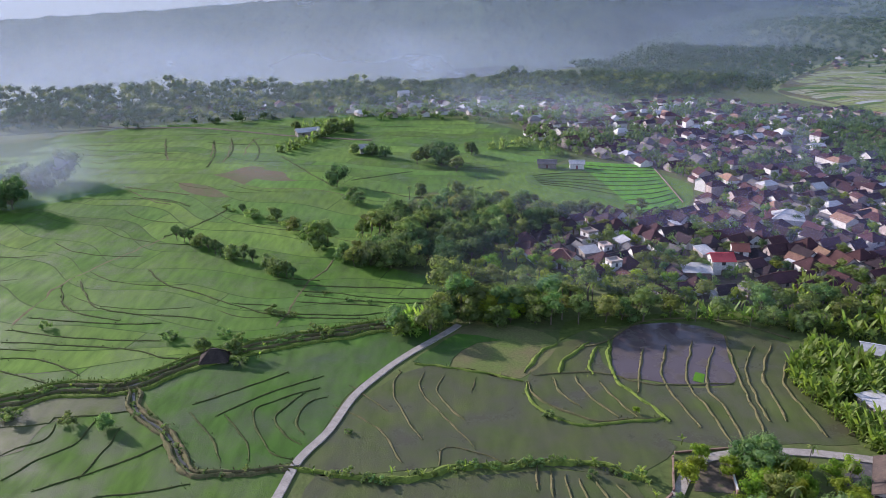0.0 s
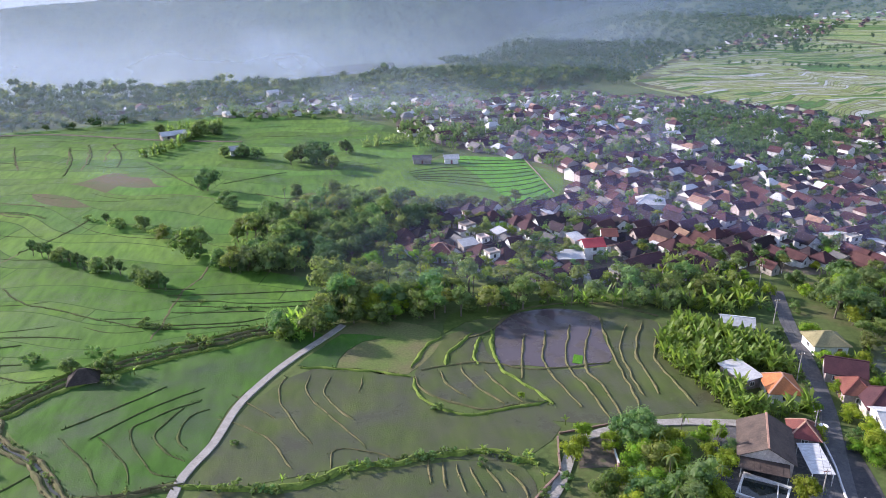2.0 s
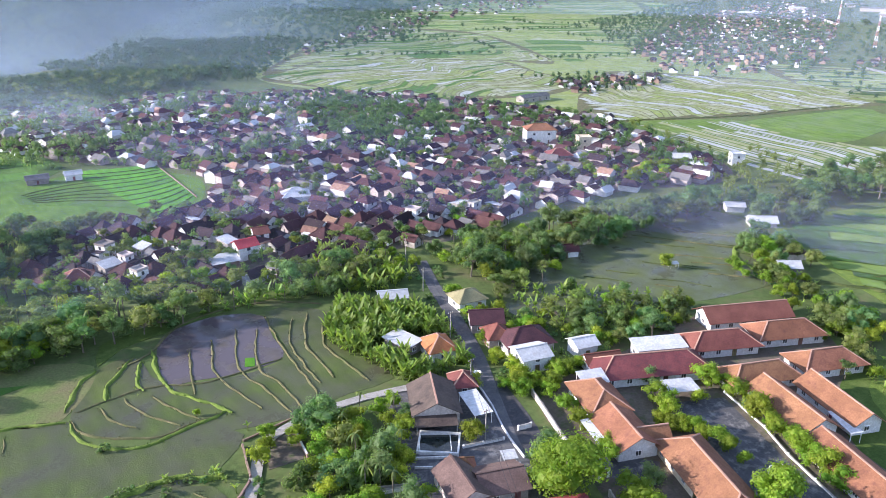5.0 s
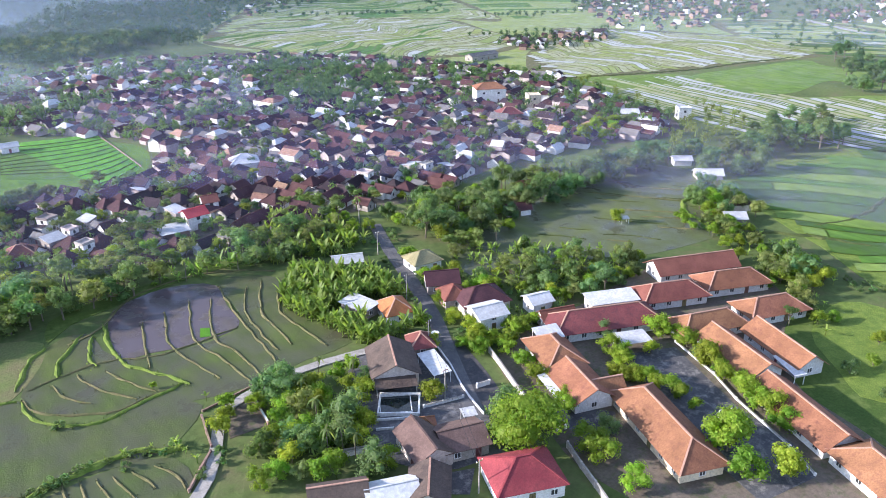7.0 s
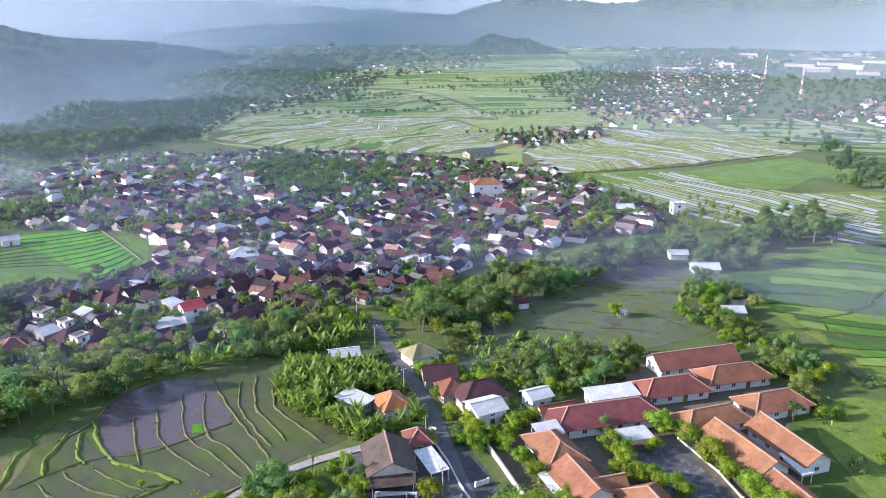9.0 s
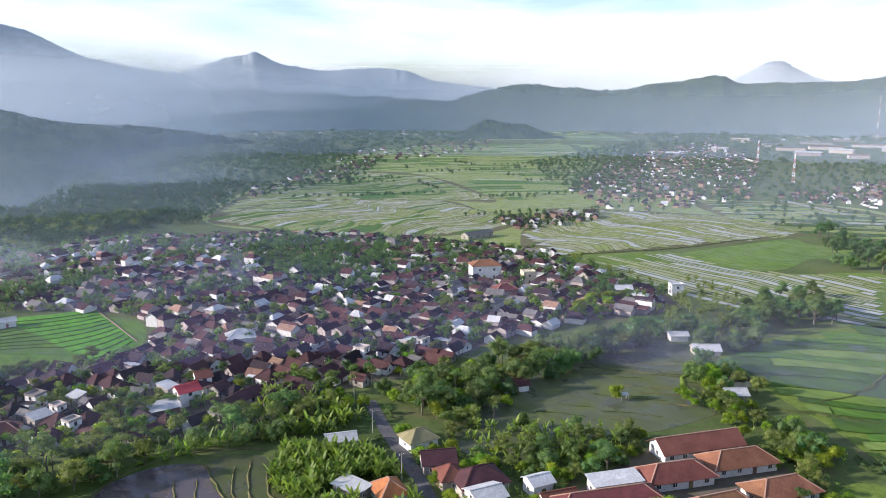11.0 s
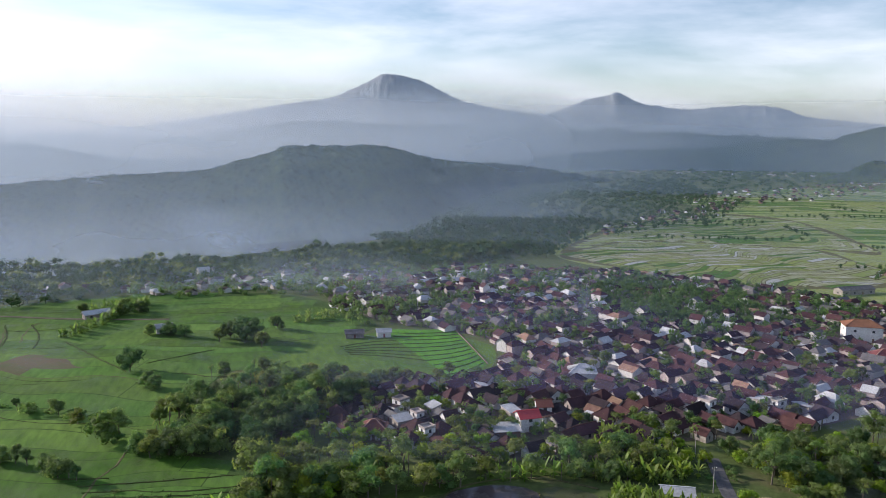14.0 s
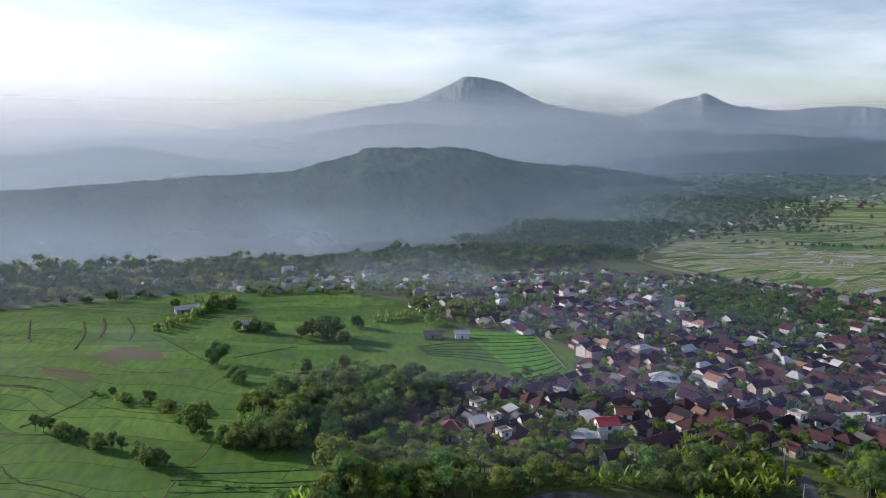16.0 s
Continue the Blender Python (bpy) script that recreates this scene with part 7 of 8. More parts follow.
# terrace before the dark-roofed house
def terrace():
    r0 = root("terrace", pose(82.8, 111.9, 0, 0, 0, -34))
    bm = bmesh.new()
    box(bm, -3.4, -3.4, -0.2, 3.4, 3.4, 0.12)
    part("paved_floor", bm, M_PAVING, r0)
    for x0, y0, x1, y1, h in ((-3.5, -3.5, 3.5, -3.35, 0.95), (-3.5, 3.35, 3.5, 3.5, 0.95), (-3.5, -3.35, -3.35, 3.35, 0.95), (3.35, -3.35, 3.5, 3.35, 0.95), (-4.6, -5.0, 3.6, -4.7, 0.6), (-4.6, -8.2, -0.8, -7.9, 0.6)):
        bm = bmesh.new()
        box(bm, x0, y0, -0.3, x1, y1, h)
        part("parapet", bm, M_WALL_WHITE, r0, "white-painted low parapet")
    tagged(r0, "dark paved terrace inside white low parapets before a house", "terrace")


terrace()
canopy("porch_roof", 86.4, 116.4, 9.6, 4.4, -30, 2.35, M_TILE_BLACK, "dark brown porch roof before the house", 0.6)
fence_wall("garden_wall", [(87.2, 107.4), (91.5, 106), (96.2, 104.5)], 0.7, M_WALL_WHITE, "low white garden wall beside the road")
fence_wall("garden_wall", [(63.5, 107.0), (67.6, 105), (71.7, 102.9)], 0.9, M_CONCRETE, "low grey garden wall among trees")
rs2 = random.Random(91)
# trees between the roadside houses and the water, and rows by the school yard
scatter([(146, 120), (149, 134), (158, 146), (172, 138), (184, 122), (172, 116), (158, 116)], 4.6, ("olive", "feather", "round", "garden", "tall", "olive"), rs2, limit=34, s=0.62)
for line, kinds, s0 in (
    ([(136.2, 94.5), (133.6, 89.4), (132.4, 84.3), (132.2, 79.5), (133.0, 75.5), (133.2, 72.7)], ("light", "light", "garden"), 0.66),
    ([(155.4, 87.8), (151.6, 79.1), (148.2, 71.5), (146.4, 65.5), (142.8, 58.0), (140.0, 52.0)], ("light", "garden", "light"), 0.8),
    ([(200, 87), (206, 86), (213, 84), (219, 91)], ("light", "round", "light"), 0.75),
):
    for q in curve_pts(line, 3.4):
        plant(rs2.choice(kinds), q.x + rs2.uniform(-0.5, 0.5), q.y + rs2.uniform(-0.5, 0.5), s0 * rs2.uniform(0.8, 1.15), rs2)
for x, y, k2, s0 in ((141.4, 101.0, "garden", 0.85), (152.5, 92.5, "garden", 0.9), (127.8, 58.1, "shade", 0.6), (103.6, 74.7, "garden", 1.0), (110.5, 75.5, "round", 0.5), (183.5, 72.7, "feather", 0.5)):
    plant(k2, x, y, s0, rs2)

# two lattice masts far off
def mast(x, y, h, label):
    r0 = root("lattice_mast", Matrix.Translation((x, y, land_z(x, y) - 0.5)))
    n = 7
    for k in range(n):
        z0, z1 = h * k / n, h * (k + 1) / n
        w0, w1 = 1.7 * (1 - 0.75 * k / n), 1.7 * (1 - 0.75 * (k + 1) / n)
        bm = bmesh.new()
        for sx, sy in ((-1, -1), (1, -1), (1, 1), (-1, 1)):
            bar(bm, (sx * w0, sy * w0, z0), (sx * w1, sy * w1, z1), 0.15, 0.15)
            ex, ey = (sy, -sx)
            bar(bm, (sx * w0, sy * w0, z0), (ex * w1, ey * w1, z1), 0.2, 0.2)
            bar(bm, (sx * w1, sy * w1, z1), (ex * w1, ey * w1, z1), 0.2, 0.2)
        part("mast_section", bm, M_STEEL_RED if k % 2 else M_STEEL_WHITE, r0)
    tagged(r0, label, "mast")


mast(959, 431, 40, "tall red and white lattice telephone mast")
mast(1252, 626, 42, "tall red and white lattice telephone mast")
mast(2451, 867, 132, "tall red and white lattice telephone mast")
# factory sheds of the far town
rf = random.Random(77)
SHEDS = [(62.2, -2.35, 46, 30), (65.5, -2.9, 60, 22), (66.6, -3.2, 50, 20), (67.6, -2.75, 70, 24), (68.6, -3.0, 46, 20), (67.0, -2.3, 80, 26), (68.8, -2.1, 70, 30), (70.2, -2.4, 80, 30), (65.2, -1.9, 60, 26), (70.9, -1.95, 90, 30), (71.8, -2.8, 60, 24), (69.6, -3.3, 36, 16), (60.9, -3.0, 34, 16), (64.2, -2.6, 40, 18), (57.8, -3.4, 26, 13), (72.8, -2.2, 80, 30), (66.0, -1.65, 70, 30), (68.0, -1.75, 90, 30), (73.5, -3.1, 60, 24)]
for k, (az, el, w, d) in enumerate(SHEDS):
    r = 94 / math.tan(radians(-el))
    x, y = r * math.sin(radians(az)), r * math.cos(radians(az))
    b = make_house("factory_shed", w, d, 6.5 if k else 11, 2.2, "gable", M_CREAM if k == 0 else (M_SHEET, M_SHEET_GREY, M_SHEET, M_RUST)[k % 4], M_CREAM if k == 0 else M_WALL, "long cream factory hall on the plain" if k == 0 else "long pale factory shed on the plain", "factory", "factory sheds of the far town", openings=False)
    place(b, x, y, -az + rf.uniform(-16, 16), z=land_z(x, y))

# smoke drifting over the village and the fields, on tinted see-through sheets
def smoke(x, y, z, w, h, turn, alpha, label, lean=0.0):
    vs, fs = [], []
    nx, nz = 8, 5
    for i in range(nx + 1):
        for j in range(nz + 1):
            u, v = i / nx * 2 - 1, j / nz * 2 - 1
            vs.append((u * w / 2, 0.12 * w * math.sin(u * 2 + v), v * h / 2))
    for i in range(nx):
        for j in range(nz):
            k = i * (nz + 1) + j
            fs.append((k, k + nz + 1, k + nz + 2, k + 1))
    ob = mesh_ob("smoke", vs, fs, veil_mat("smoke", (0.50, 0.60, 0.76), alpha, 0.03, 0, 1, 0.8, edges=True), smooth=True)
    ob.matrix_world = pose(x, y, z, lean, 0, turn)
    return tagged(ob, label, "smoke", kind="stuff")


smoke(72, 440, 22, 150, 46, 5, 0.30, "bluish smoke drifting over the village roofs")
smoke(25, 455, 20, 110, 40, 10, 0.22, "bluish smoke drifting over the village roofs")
# this sheet also stands in for a bluish tree shadow on the rice
smoke(-180, 330, 14, 170, 56, 20, 0.42, "thin smoke over the rice field, also standing for tree shade")
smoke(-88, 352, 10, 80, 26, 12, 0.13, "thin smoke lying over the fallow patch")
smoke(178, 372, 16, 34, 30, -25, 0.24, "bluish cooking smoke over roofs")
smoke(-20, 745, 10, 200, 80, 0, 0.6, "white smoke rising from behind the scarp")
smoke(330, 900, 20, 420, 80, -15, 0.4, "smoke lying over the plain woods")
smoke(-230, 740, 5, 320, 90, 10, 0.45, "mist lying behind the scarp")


# poles and wires along the road
def pole(x, y, h=8.0):
    r0 = root("utility_pole", Matrix.Translation((x, y, 0)))
    vs, fs = [], []
    limb_into(vs, fs, (0, 0, -0.5), (0, 0, h), 0.16, 0.1, 8)
    mesh_ob("shaft", vs, fs, M_CONCRETE, r0)
    bm = bmesh.new()
    bar(bm, (-0.8, 0, h - 0.5), (0.8, 0, h - 0.5), 0.12, 0.12)
    part("crossarm", bm, M_WOOD, r0)
    for k in (-0.7, 0, 0.7):
        bm = bmesh.new()
        box(bm, k - 0.05, -0.05, h - 0.44, k + 0.05, 0.05, h - 0.22)
        part("insulator", bm, M_STEEL_WHITE, r0)
    tagged(r0, "grey concrete utility pole with a crossarm", "pole", "utility poles along the road")
    return (x, y, h - 0.25)


def wire(a, b, sag):
    vs, fs = [], []
    a, b = Vector(a), Vector(b)
    last = a
    for k in range(1, 9):
        u = k / 8
        p = a.lerp(b, u) - Vector((0, 0, sag * 4 * u * (1 - u)))
        limb_into(vs, fs, last, p, 0.035, 0.035, 4)
        last = p
    tagged(mesh_ob("wire", vs, fs, M_WIRE), "dark overhead wire between poles", "wire", "wires along the road")


tops = [pole(x, y) for x, y in ((78, 80), (93, 107), (104, 126), (116, 150), (128, 180), (139, 206))]
for a, b in zip(tops, tops[1:]):
    for k in (-0.7, 0.7):
        wire((a[0] + k, a[1], a[2]), (b[0] + k, b[1], b[2]), 0.6)

# ---------------------------------------------------------------- garden inside the bend of the lane
sheet("earth_patch", [(56, 138), (61, 135.5), (58, 124.3), (50, 125.3)], M_EARTH, 0.08, label="bare earth patch inside the bend of the lane", category="yard")
fence_wall("garden_wall", [(60.2, 134.7), (59.2, 129.5), (58.2, 124.1)], 0.9, M_WALL_RAW, "low pale-brown garden wall inside the bend of the lane", 0.3, M_WALL_WHITE)
fence_wall("garden_wall", [(63.2, 105.7), (70.7, 102.7)], 1.0, M_WALL_WHITE, "low pale garden wall between the trees")
fence_wall("lane_kerb", [(49.7, 137.8), (56.2, 138.6), (64.5, 139.7)], 0.35, M_WALL_RAW, "low brown kerb wall along the lane", top=M_WALL_RAW)

# ---------------------------------------------------------------- banks in the flooded land behind the school
for line in ([(243, 175), (244.4, 165.4), (255, 151.8)], [(232.8, 162.3), (238.4, 153.5), (245, 143.7)], [(225.4, 172.8), (230.4, 162.7)], [(220.4, 153.3), (233, 138)], [(219, 145), (229, 134)], [(192.7, 139.8), (197.4, 134)], [(186.8, 133), (191.4, 125.7)], [(215, 135.3), (223.6, 125.4)]):
    bund(line, 1.0, 0.4, M_BUND, label="low grassy bank in the flooded paddy")
bund([(272, 151), (256.5, 146.4), (244.8, 144), (234.5, 136), (228.7, 121.6)], 2.2, 0.6, M_BUND_GREEN, label="overgrown bank along the edge of the flooded paddy")
for line in ([(257.6, 100.3), (270.5, 96), (285, 94), (311, 96)], [(236.4, 111.8), (246, 99), (254, 80)], [(386, 326), (471, 289), (524, 279), (579, 265)]):
    bund(line, 2.4, 0.7, M_BUND_DARK, label="dark bank between the rice fields")
ribbon("farm_track", [(800, 369), (770, 324), (743, 280)], 7, M_CONCRETE, 0.3, 0.3, label="pale unpaved track on the plain", category="track")
canopy("field_shelter", 209.5, 145.5, 3.2, 2.4, -30, 1.9, M_SHEET, "small pale shelter on posts beside the tree in the flooded paddy", 0.3)
re9 = random.Random(91)
scatter([(277, 156), (296, 166), (329, 160), (300, 141), (287, 145)], 6.0, ("tall", "round", "palm", "olive"), re9, limit=22, s=0.85)
scatter([(358, 175), (384, 153), (364, 131), (331, 147)], 7.5, ("round", "olive", "tall"), re9, limit=20, s=0.85)
scatter([(592, 247), (613, 230), (562, 186), (486, 160), (497, 192)], 11, ("round", "dark", "tall"), re9, limit=24, s=0.95)
# trees standing between the village houses
spots9 = [(x, y, 0) for x, y, _ in spots_in(VILLAGE, 13, re9, avoid=[(ROAD_LINE, 6)]) if math.hypot(x, y) > 230]
woods("garden_trees", spots9, M_LEAF_OLIVE, "small garden trees rising between the village houses", 0.32, 90, 92, 7.6, 5.2)
sheet("seed_bed", [(64.7, 172.2), (66.8, 171), (65.1, 166.7), (62.7, 167.9)], M_RICE_VIVID, 0.16, label="small bright-green seed bed of rice", category="seed bed")
sheet("flooded_corner", [(-108, 158.4), (-79.1, 162.4), (-75.1, 155.6), (-91, 151.7), (-93, 148.6), (-92.9, 139.9), (-105, 135.9), (-118, 148)], M_RICE_THIN, 0.1, label="flooded grey corner of the paddies", category="field")
sheet("flooded_corner", [(-128, 181), (-101, 172.8), (-94.7, 169.9), (-104.7, 164.5), (-115, 162.5), (-130, 166)], M_RICE_THIN, 0.14, label="flooded grey corner of the paddies", category="field")
scatter([(222.5, 126.3), (221.5, 110), (222.5, 97.4), (215.6, 81.9), (215.9, 68.7), (224.2, 63.3), (225.7, 81.9), (233.1, 100.3), (239.2, 126.1)], 2.6, ("bush", "light", "banana", "bush"), re9, limit=52, s=0.66)
sheet("scrub_patch", [(171.7, 54.7), (184.6, 67.2), (207.8, 69.5), (212, 55), (194, 46), (166.4, 41.2), (164.6, 46.5)], M_BUND_GREEN, 0.09, label="patch of pale yellow-green scrub on the lawn", category="scrub")
# rows of trees along the dykes of the plain
rows9 = []
for _ in range(26):
    x, y, a = re9.uniform(380, 900), re9.uniform(480, 1000), radians(re9.choice((-24, 66)) + re9.uniform(-12, 12))
    for k in range(re9.randint(4, 14)):
        p = (x + math.cos(a) * k * 9 + re9.uniform(-3, 3), y + math.sin(a) * k * 9 + re9.uniform(-3, 3))
        if 0.45 < p[0] / p[1] < 1.3:
            rows9.append((*p, 0))
woods("dyke_trees", rows9, M_WOODS, "rows of trees along the dykes of the plain", 0.7, 40, 95, 7.0, 6.0)

# ---------------------------------------------------------------- small things round the road
ribbon("kerb_line", [(106.2, 125.8), (104.6, 121.1), (103, 116.6), (99, 107.9), (96.7, 101.2), (95.5, 96.9)], 0.35, M_WALL_WHITE, 0.5, 0.7, label="low white-painted wall along the road", category="wall")
canopy("awning", 88.6, 93.4, 4.6, 3.2, -24, 2.5, M_SHEET, "small white sheet awning beside a brown-roofed house", 0.3)
canopy("awning", 91, 97, 3.2, 3.0, -24, 2.8, M_SHEET, "small white sheet awning beside a brown-roofed house", 0.25)
sheet("back_yard", [(76.9, 88.2), (82.2, 85.6), (76.5, 80.8), (72.4, 84.4)], M_PAVING, 0.07, smooth=False, label="grey paved back yard between houses", category="yard")
fence_wall("gate_wall", [(101.3, 105.3), (104.4, 104.6)], 1.2, M_WALL_WHITE, "short white gate wall beside the road")


def dish(x, y, h):
    """A satellite dish: post, bowl, arm."""
    r0 = root("satellite_dish", pose(x, y, 0, 0, 0, 30))
    bm = bmesh.new()
    bar(bm, (0, 0, -0.2), (0, 0, h), 0.12, 0.12)
    part("post", bm, M_STEEL_WHITE, r0)
    vs, fs = [(0, 0, h)], []
    for q in range(1, 4):
        for k in range(14):
            a = 6.2832 * k / 14
            vs.append((0.33 * q * math.cos(a), 0.33 * q * math.sin(a), h + 0.045 * q * q))
    for k in range(14):
        fs.append((0, 1 + k, 1 + (k + 1) % 14))
        for q in (0, 1):
            fs.append((1 + q * 14 + k, 1 + (q + 1) * 14 + k, 1 + (q + 1) * 14 + (k + 1) % 14, 1 + q * 14 + (k + 1) % 14))
    mesh_ob("bowl", vs, fs, M_STEEL_WHITE, r0, smooth=True)
    bm = bmesh.new()
    bar(bm, (0.95, 0, h + 0.4), (0, 0, h + 0.95), 0.05, 0.05)
    part("arm", bm, M_STEEL_WHITE, r0)
    tagged(r0, "white satellite dish on a post beside the road", "satellite dish")


dish(107.3, 127.4, 2.2)
# plants that crowd the edges of the road
for side in (-3.4, 3.6):
    for p in curve_pts([(x + 0.88 * side, y - 0.47 * side) for x, y in ROAD_LINE[4:]], 3.2):
        if re9.random() < 0.75:
            plant(re9.choice(("bush", "bush", "banana", "garden")), p.x + re9.uniform(-0.6, 0.6), p.y + re9.uniform(-0.6, 0.6), re9.uniform(0.45, 0.75), re9)
# gardens in front of the vivid field
scatter([(-20, 340), (16, 322), (50, 308), (90, 302), (96, 297), (55, 296), (40, 292), (-18, 318)], 5.0, ("olive", "banana", "round", "palm", "feather"), re9, limit=38, s=0.75)
edge9 = spots_in([(44, 440), (56, 400), (84, 398), (112, 372), (128, 350), (118, 322), (130, 320), (140, 360), (100, 408), (72, 470), (74, 520), (52, 520)], 9, re9)
woods("edge_trees", edge9, M_LEAF, "trees hiding the edge of the village", 0.45, 90, 96, 8.0, 6.5)

# low dark banks put in for shadow and reflection streaks on the flooded paddy
for k in range(15):
    x, y = re9.uniform(172, 262), re9.uniform(132, 172)
    ln = re9.uniform(5, 13)
    line = [(x - 0.57 * ln, y + 0.82 * ln), (x + re9.uniform(-1, 1), y + re9.uniform(-1, 1)), (x + 0.57 * ln, y - 0.82 * ln)]
    if near_line(x, y, [(165, 160), (250, 150)], 22):
        bund(line, 0.6, 0.35, M_BUND_DARK, label="low dark bank put in for a shadow streak on the paddy", tufts=3)
# trees and scrub round the far town
spots9 = spots_in([(437, 410), (534, 408), (579, 441), (467, 470), (440, 450)], 11, re9) + spots_in([(594, 453), (730, 610), (1208, 872), (1416, 708), (800, 402), (620, 382)], 24, re9) + spots_in([(604, 300), (625, 190), (740, 230), (790, 330), (720, 420)], 26, re9)
woods("town_gardens", spots9, M_WOODS, "garden trees between the houses of the far town", 0.8, 40, 97, 9.0, 7.5)

ribbon("field_path", [(36, 186), (44.9, 189.3), (57.3, 201.1), (74.5, 203.6), (86.6, 199.4), (97, 190.5)], 0.7, M_BUND, 0.25, 0.4, label="narrow worn path along the edge of the paddies", category="path")

# gardens between the tree belt and the first houses
scatter([(2, 228), (12, 244), (30, 262), (46, 246), (60, 232), (84, 222), (100, 214), (60, 214), (20, 226)], 4.4, ("garden", "feather", "banana", "olive", "garden"), re9, avoid=[([(90, 236), (96, 240)], 8)], limit=46, s=0.72)
for _ in range(900):
    x, y = re9.uniform(20, 330), re9.uniform(205, 330)
    if inside(x, y, VILLAGE) and math.hypot(x, y) < 300 and not near_line(x, y, ROAD_LINE, 5) and all((x - a) ** 2 + (y - b) ** 2 > 24 for a, b, _ in placed):
        plant(re9.choice(("garden", "feather", "feather", "olive")), x, y, 0.6, re9)
        placed.append((x, y, 0))
        if len(placed) > 1500:
            break

# small bunds, tracks and scrub of the western rice
for line in (
    [(-128.7, 452.1), (-121.4, 429), (-117.9, 406.1)], [(-115.4, 451.7), (-105, 423.2), (-101.6, 398)], [(-168.7, 453.2), (-153.6, 409)], [(-137.7, 446.4), (-127.6, 413.4), (-123.6, 384.7)],
    [(-89.4, 407.4), (-69.6, 374.6), (-52.4, 346.4)], [(-29, 338.6), (-10.5, 327.8), (9.5, 337.8), (17.9, 344.9)], [(-45.4, 357.7), (-24.8, 369.4), (-16.2, 373.4)], [(-141.6, 330.6), (-124.5, 326.8), (-111.5, 316.9)],
):
    bund(line, 1.0, 0.45, M_BUND_DARK, label="dark earth bund in the green rice", tufts=3)
bund([(-49.3, 199.6), (-47.7, 211.5), (-45.7, 231.7), (-41.1, 245.1), (-38.6, 262.1)], 1.1, 0.3, M_BUND, label="narrow trodden track between rice fields")
bund([(-109.5, 277.6), (-100.5, 293.1), (-93.4, 313.4)], 1.2, 0.4, M_BUND_DARK, label="weedy track between rice fields", tufts=5)
for x, y, k in ((-53.1, 208.5, 1.1), (-49.5, 206.9, 0.9), (-46, 206.2, 0.8), (-78, 191.8, 1.2), (-63.8, 194.2, 1.1), (-58.1, 191.5, 0.9), (-116.2, 199.1, 0.9), (-38.6, 222.8, 0.5), (-30.9, 217.6, 0.6), (-23.9, 215.9, 0.5)):
    plant("bush", x, y, k, re9)
thicket("banana_grove", [(x, y) for x, y, _ in spots_in([(-102, 474), (-70, 478), (-58, 486), (-60, 496), (-88, 488)], 3.6, re9)], "row of banana plants beside a white farmhouse", 48, 4.2, M_LEAF)
woods("scarp_woods", spots_in([(-340, 468), (-185, 489), (-78, 518), (-78, 537), (-204, 511), (-290, 495)], 9.5, re9), M_WOODS, "trees and scrub along the upper edge of the rice", 0.6, 84, 98, 9.0, 10.0)
roofs("scarp_houses", [(-128, 548), (-141, 541), (-134, 538), (-20, 562), (-8, 568)], "low houses with pale roofs in front of the scarp trees", 41, [(M_SHEET, 3), (M_SHEET_GREY, 1), (M_TILE_OLD, 1)])

# dirt road, tracks and banana rows on the far side of the western rice
ribbon("dirt_road", [(-226.3, 493.7), (-204.4, 487.2), (-160.2, 485.4), (-129.0, 474.4), (-102.1, 462.7), (-74.4, 454.0), (-43.2, 446.4)], 3.0, M_EARTH, 0.32, 0.5, label="pale dirt road along the far side of the rice", category="road", step=8)
for line in ([(-111.4, 456.5), (-114.0, 441.2), (-110.8, 410.9)], [(-126.0, 443.0), (-119.8, 412.3), (-118.0, 394.5)], [(-136.5, 444.5), (-128.2, 407.5)], [(-164.6, 440.5), (-149.5, 399.2)]):
    bund(line, 1.3, 0.35, M_BUND, label="pale trodden track in the rice", tufts=1)
thicket("banana_grove", [(p.x + re9.uniform(-3, 3), p.y + re9.uniform(-3, 3)) for p in curve_pts([(-91.2, 414.2), (-84.9, 428.7), (-77.4, 450.0), (-69.0, 473.5), (-60.9, 492.5)], 1.1)], "row of banana plants beside a farm shed in the rice", 49, 4.6, material=M_LEAF)
thicket("banana_grove", [(p.x + re9.uniform(-3, 3), p.y + re9.uniform(-3, 3)) for p in curve_pts([(25.4, 420.5), (35.4, 424.6), (45.9, 425.9)], 1.0)], "row of banana plants at the edge of the rice", 50, 4.6, M_LEAF)
for k, (x, y) in enumerate([(0.4, 223.0), (3.9, 210.7), (8.1, 208.5), (13.9, 206.4), (20.1, 208.3)]):
    plant(("olive", "tall", "olive", "light", "round")[k], x, y, (1.25, 1.0, 1.15, 1.2, 1.2)[k], re9)

sheet("grass_strip", [(-8.5, 178.5), (-3, 186.5), (3.4, 194.5), (9.5, 193.4), (16, 190.5), (9, 189), (4.5, 184.5), (2, 180), (1.2, 176)], M_RICE_YOUNG, 0.16, label="green weedy strip between the footpath and the fallow paddy", category="field", step=4)
sheet("grass_bank", [(32.2, 190.1), (39.7, 196.3), (52.2, 199.0), (66.9, 201.6), (81.7, 202.8), (95.8, 201.6), (106.6, 197.2), (112.3, 190.4), (116.1, 197.8), (108.0, 204.0), (94.9, 208.5), (78.1, 208.3), (59.3, 206.0), (44.8, 204.8), (35.5, 201.4)], M_LAWN, 0.14, label="bright green grassy bank between the paddies and the trees", category="bank", step=4)
woods("field_edge_trees", spots_in([(-77.5, 526.7), (-44.3, 508.2), (0.0, 505.4), (67.3, 487.8), (93.0, 473.1), (116.3, 511.7), (114.0, 581.9), (84.7, 613.6), (1.3, 626.3), (-87.0, 617.7)], 9, re9), M_LEAF, "trees and gardens behind the western rice", 0.5, 80, 133, 8.0, 8.0)
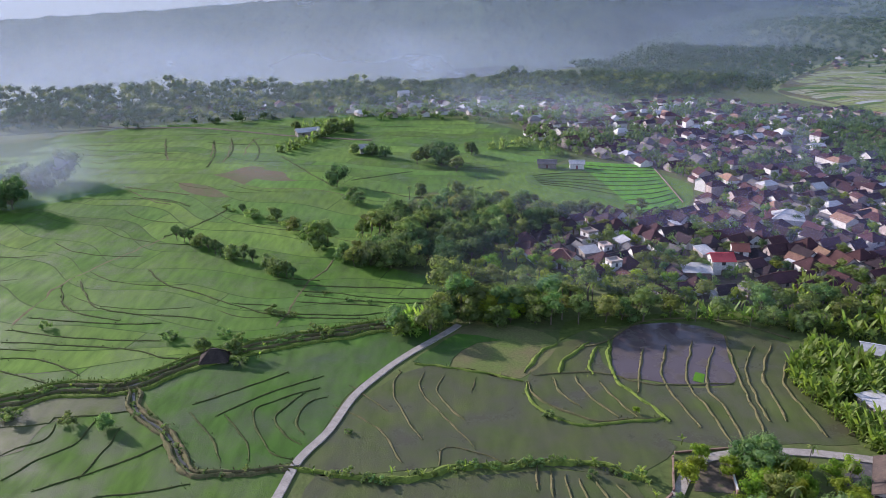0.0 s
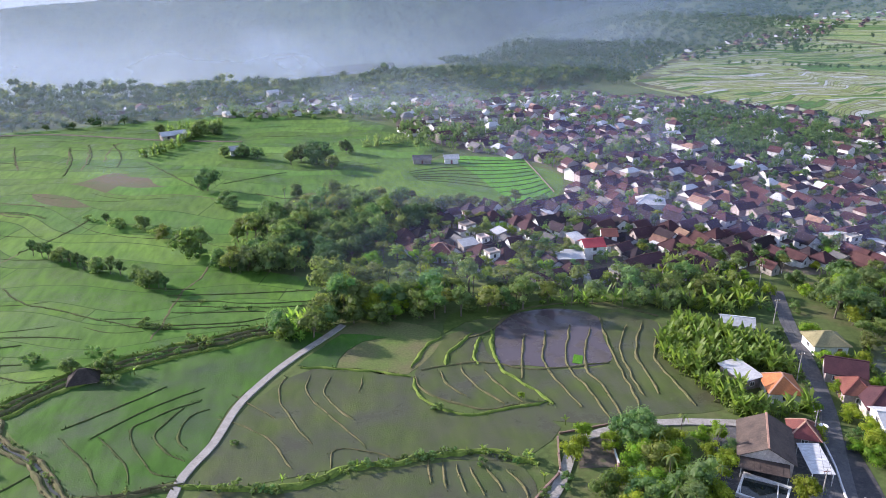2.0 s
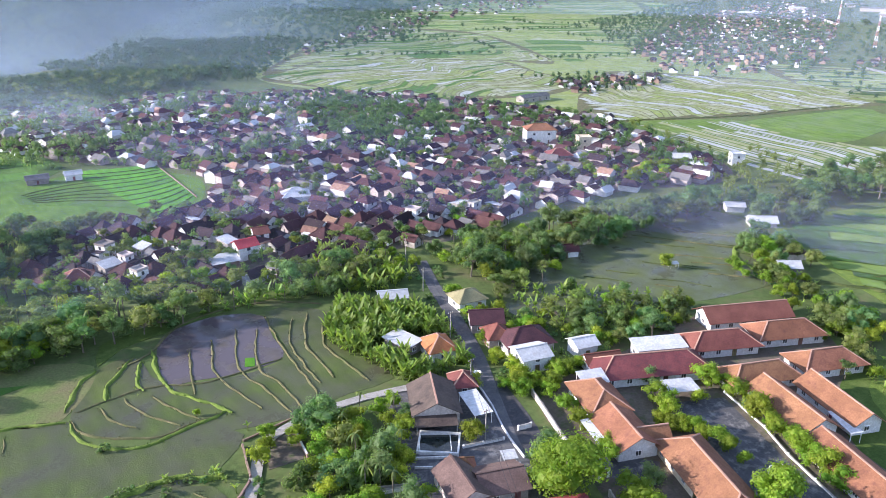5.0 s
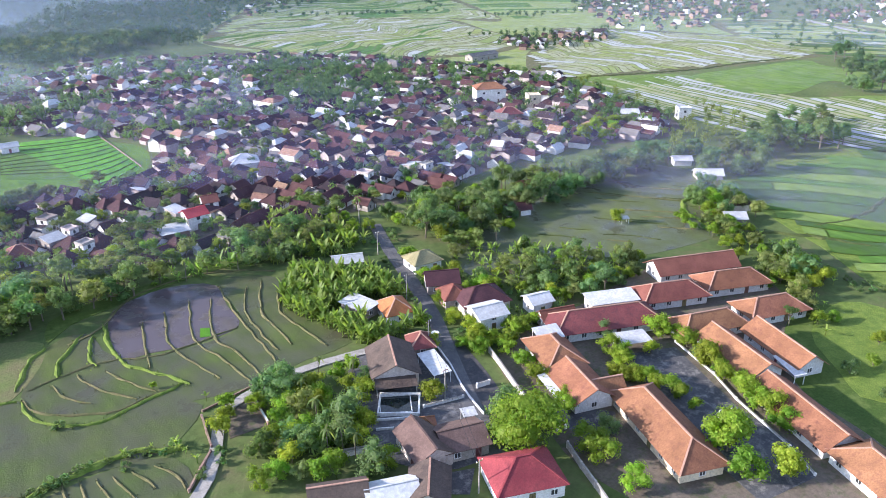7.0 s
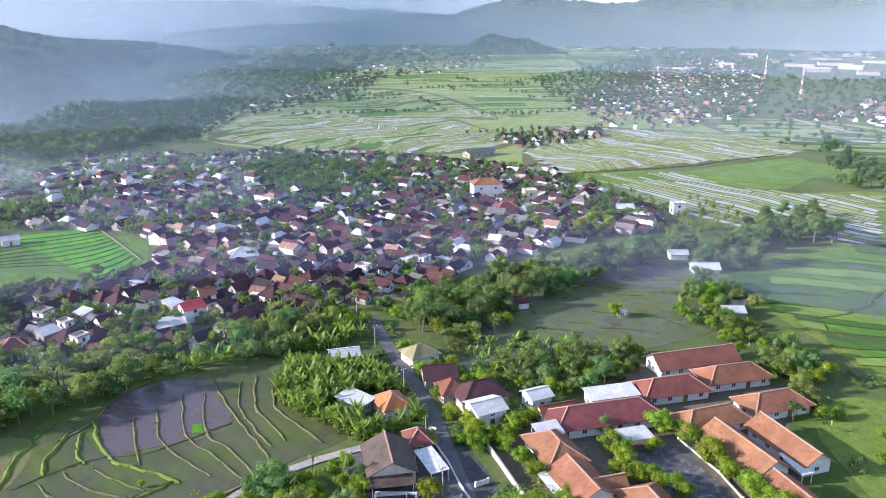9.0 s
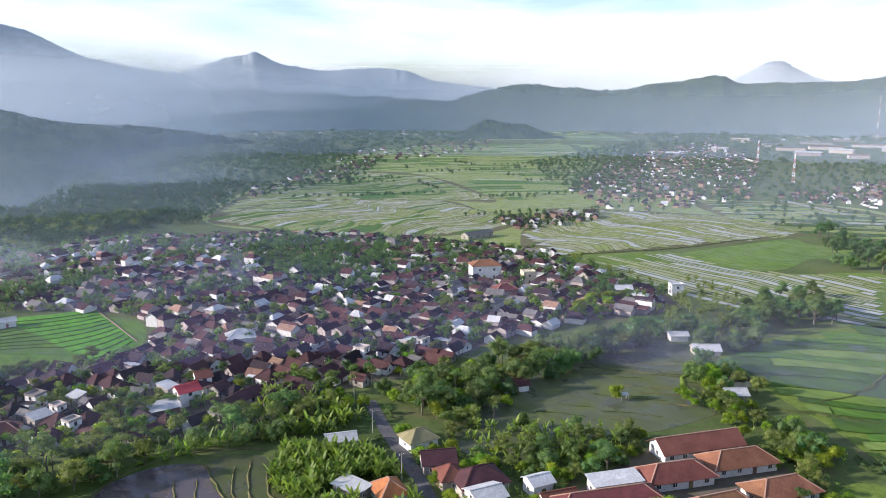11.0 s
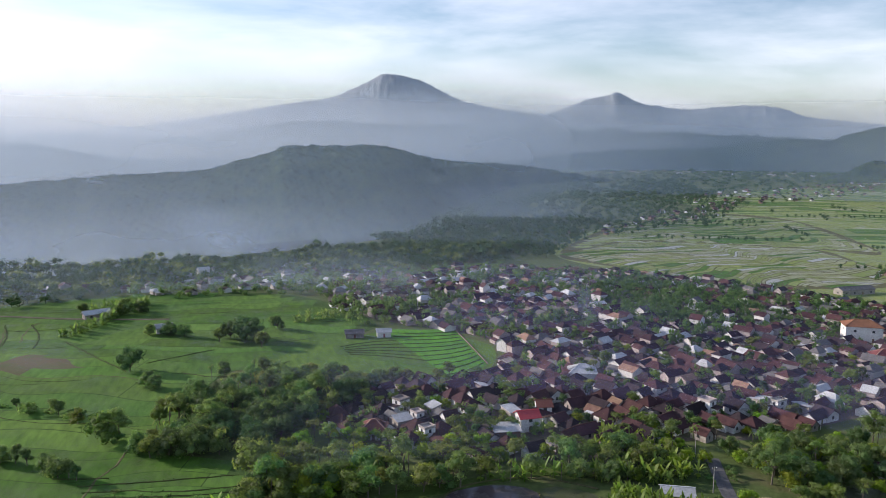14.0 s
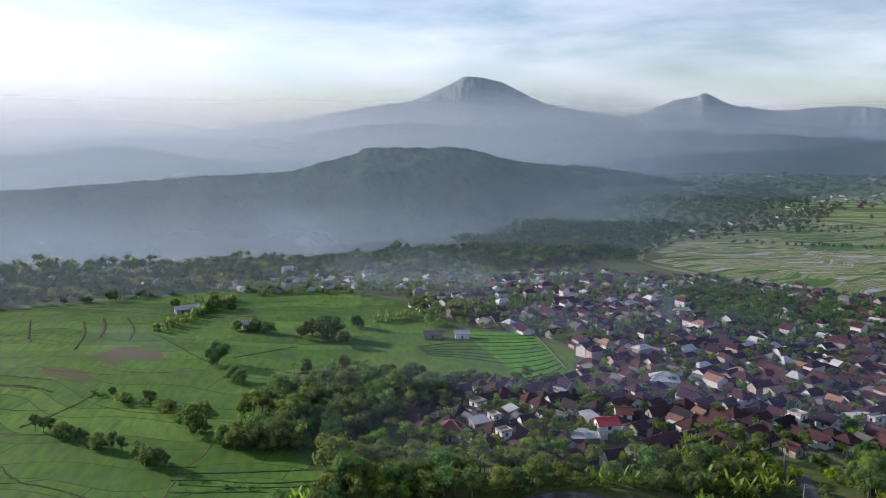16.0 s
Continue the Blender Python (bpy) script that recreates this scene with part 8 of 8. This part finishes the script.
roofs("field_edge_houses", [(x, y) for x, y, _ in spots_in([(-77.5, 526.7), (-44.3, 508.2), (0.0, 505.4), (67.3, 487.8), (93.0, 473.1), (116.3, 511.7), (114.0, 581.9), (84.7, 613.6), (1.3, 626.3), (-87.0, 617.7)], 17, re9) if re9.random() < 0.6], "low houses among trees behind the western rice", 42, [(M_SHEET, 2), (M_SHEET_GREY, 2), (M_TILE_OLD, 3)])

fence_wall("field_wall", [(107.3, 380.0), (106.2, 348.7), (104.8, 318.9)], 0.5, M_WALL_RAW, "low brown garden wall between the vivid rice and the village", top=M_WALL_RAW)

# ---------------------------------------------------------------- gardens between the road, the grove and the village
scatter([(117, 231), (129, 220), (139, 209), (131, 190), (123, 192), (108, 192), (103, 201)], 4.4, ("feather", "light", "palm", "light", "olive", "garden"), re9, avoid=[(ROAD_LINE, 4.5)], limit=22, s=0.62)
thicket("banana_grove", [(x, y) for x, y, _ in spots_in([(117, 231), (130, 214), (131, 190), (121, 186), (104, 192), (92, 198), (103, 206)], 3.0, re9, avoid=[(ROAD_LINE, 4), ([(111, 180), (119, 176)], 5)])], "banana plants between the road and the village", 51)
scatter([(149, 172), (165, 181), (180, 178), (174, 166), (160, 160), (144, 160)], 4.6, ("light", "feather", "banana", "palm", "olive"), re9, avoid=[(ROAD_LINE, 5), ([(133, 164), (136, 163)], 6)], limit=16, s=0.62)
scatter([(150, 196), (162, 192), (156, 176), (146, 180)], 4.6, ("tall", "round", "palm", "garden"), re9, avoid=[(ROAD_LINE, 5)], limit=9, s=0.9)
thicket("banana_grove", [(x, y) for x, y, _ in spots_in([(141, 160), (158, 160), (172, 150), (186, 128), (176, 120), (158, 124), (144, 138)], 4.4, re9, avoid=[(ROAD_LINE, 5)])], "banana plants and scrub between the school and the water", 52, 3.6)
b = make_house("shed", 13.5, 5.0, 3.2, 0.7, "mono", M_SHEET, M_WALL_WHITE, "long shed with a pale sheet roof behind the school", "shed", RG, fine=True)
place(b, 155.5, 109.5, -26)

# plants crowding the houses east of the road
YARDS = [(118, 111), (126, 116), (147, 117), (150, 128), (142, 142), (138, 158), (126, 156), (119, 140), (112, 120)]
BUILT = [([(125, 135), (133, 132)], 6.5), ([(125, 150), (131, 148)], 5), ([(124, 141), (125, 139)], 5), ([(122, 126), (125.5, 125)], 5.5), ([(133, 164), (134, 163)], 6), ([(138, 122.4), (141, 121.6)], 4), ([(134, 115), (141, 112)], 4), ([(148, 113), (162, 106)], 4)]
scatter(YARDS, 2.6, ("bush", "garden", "banana", "bush", "light"), re9, avoid=BUILT + [(ROAD_LINE, 4)], limit=48, s=0.62)
thicket("banana_grove", [(x, y) for x, y, _ in spots_in(YARDS, 3.2, re9, avoid=BUILT + [(ROAD_LINE, 4)])], "banana plants and scrub between the roadside houses", 53, 2.2)

# patterns that no row above has used yet stand in the dark clump west of the rice
spare = [q for kind in sorted(TREES) for q in TREES[kind] if q.name not in USED]
for k, q in enumerate(spare):
    q.matrix_world = pose(-212 + 5 * k, 352 - 4 * k, 0)
    USED.add(q.name)
for k, q in enumerate([h for h, _ in HOUSES if h.name not in USED]):
    place(q, 58 + 12 * k, 470, 20)
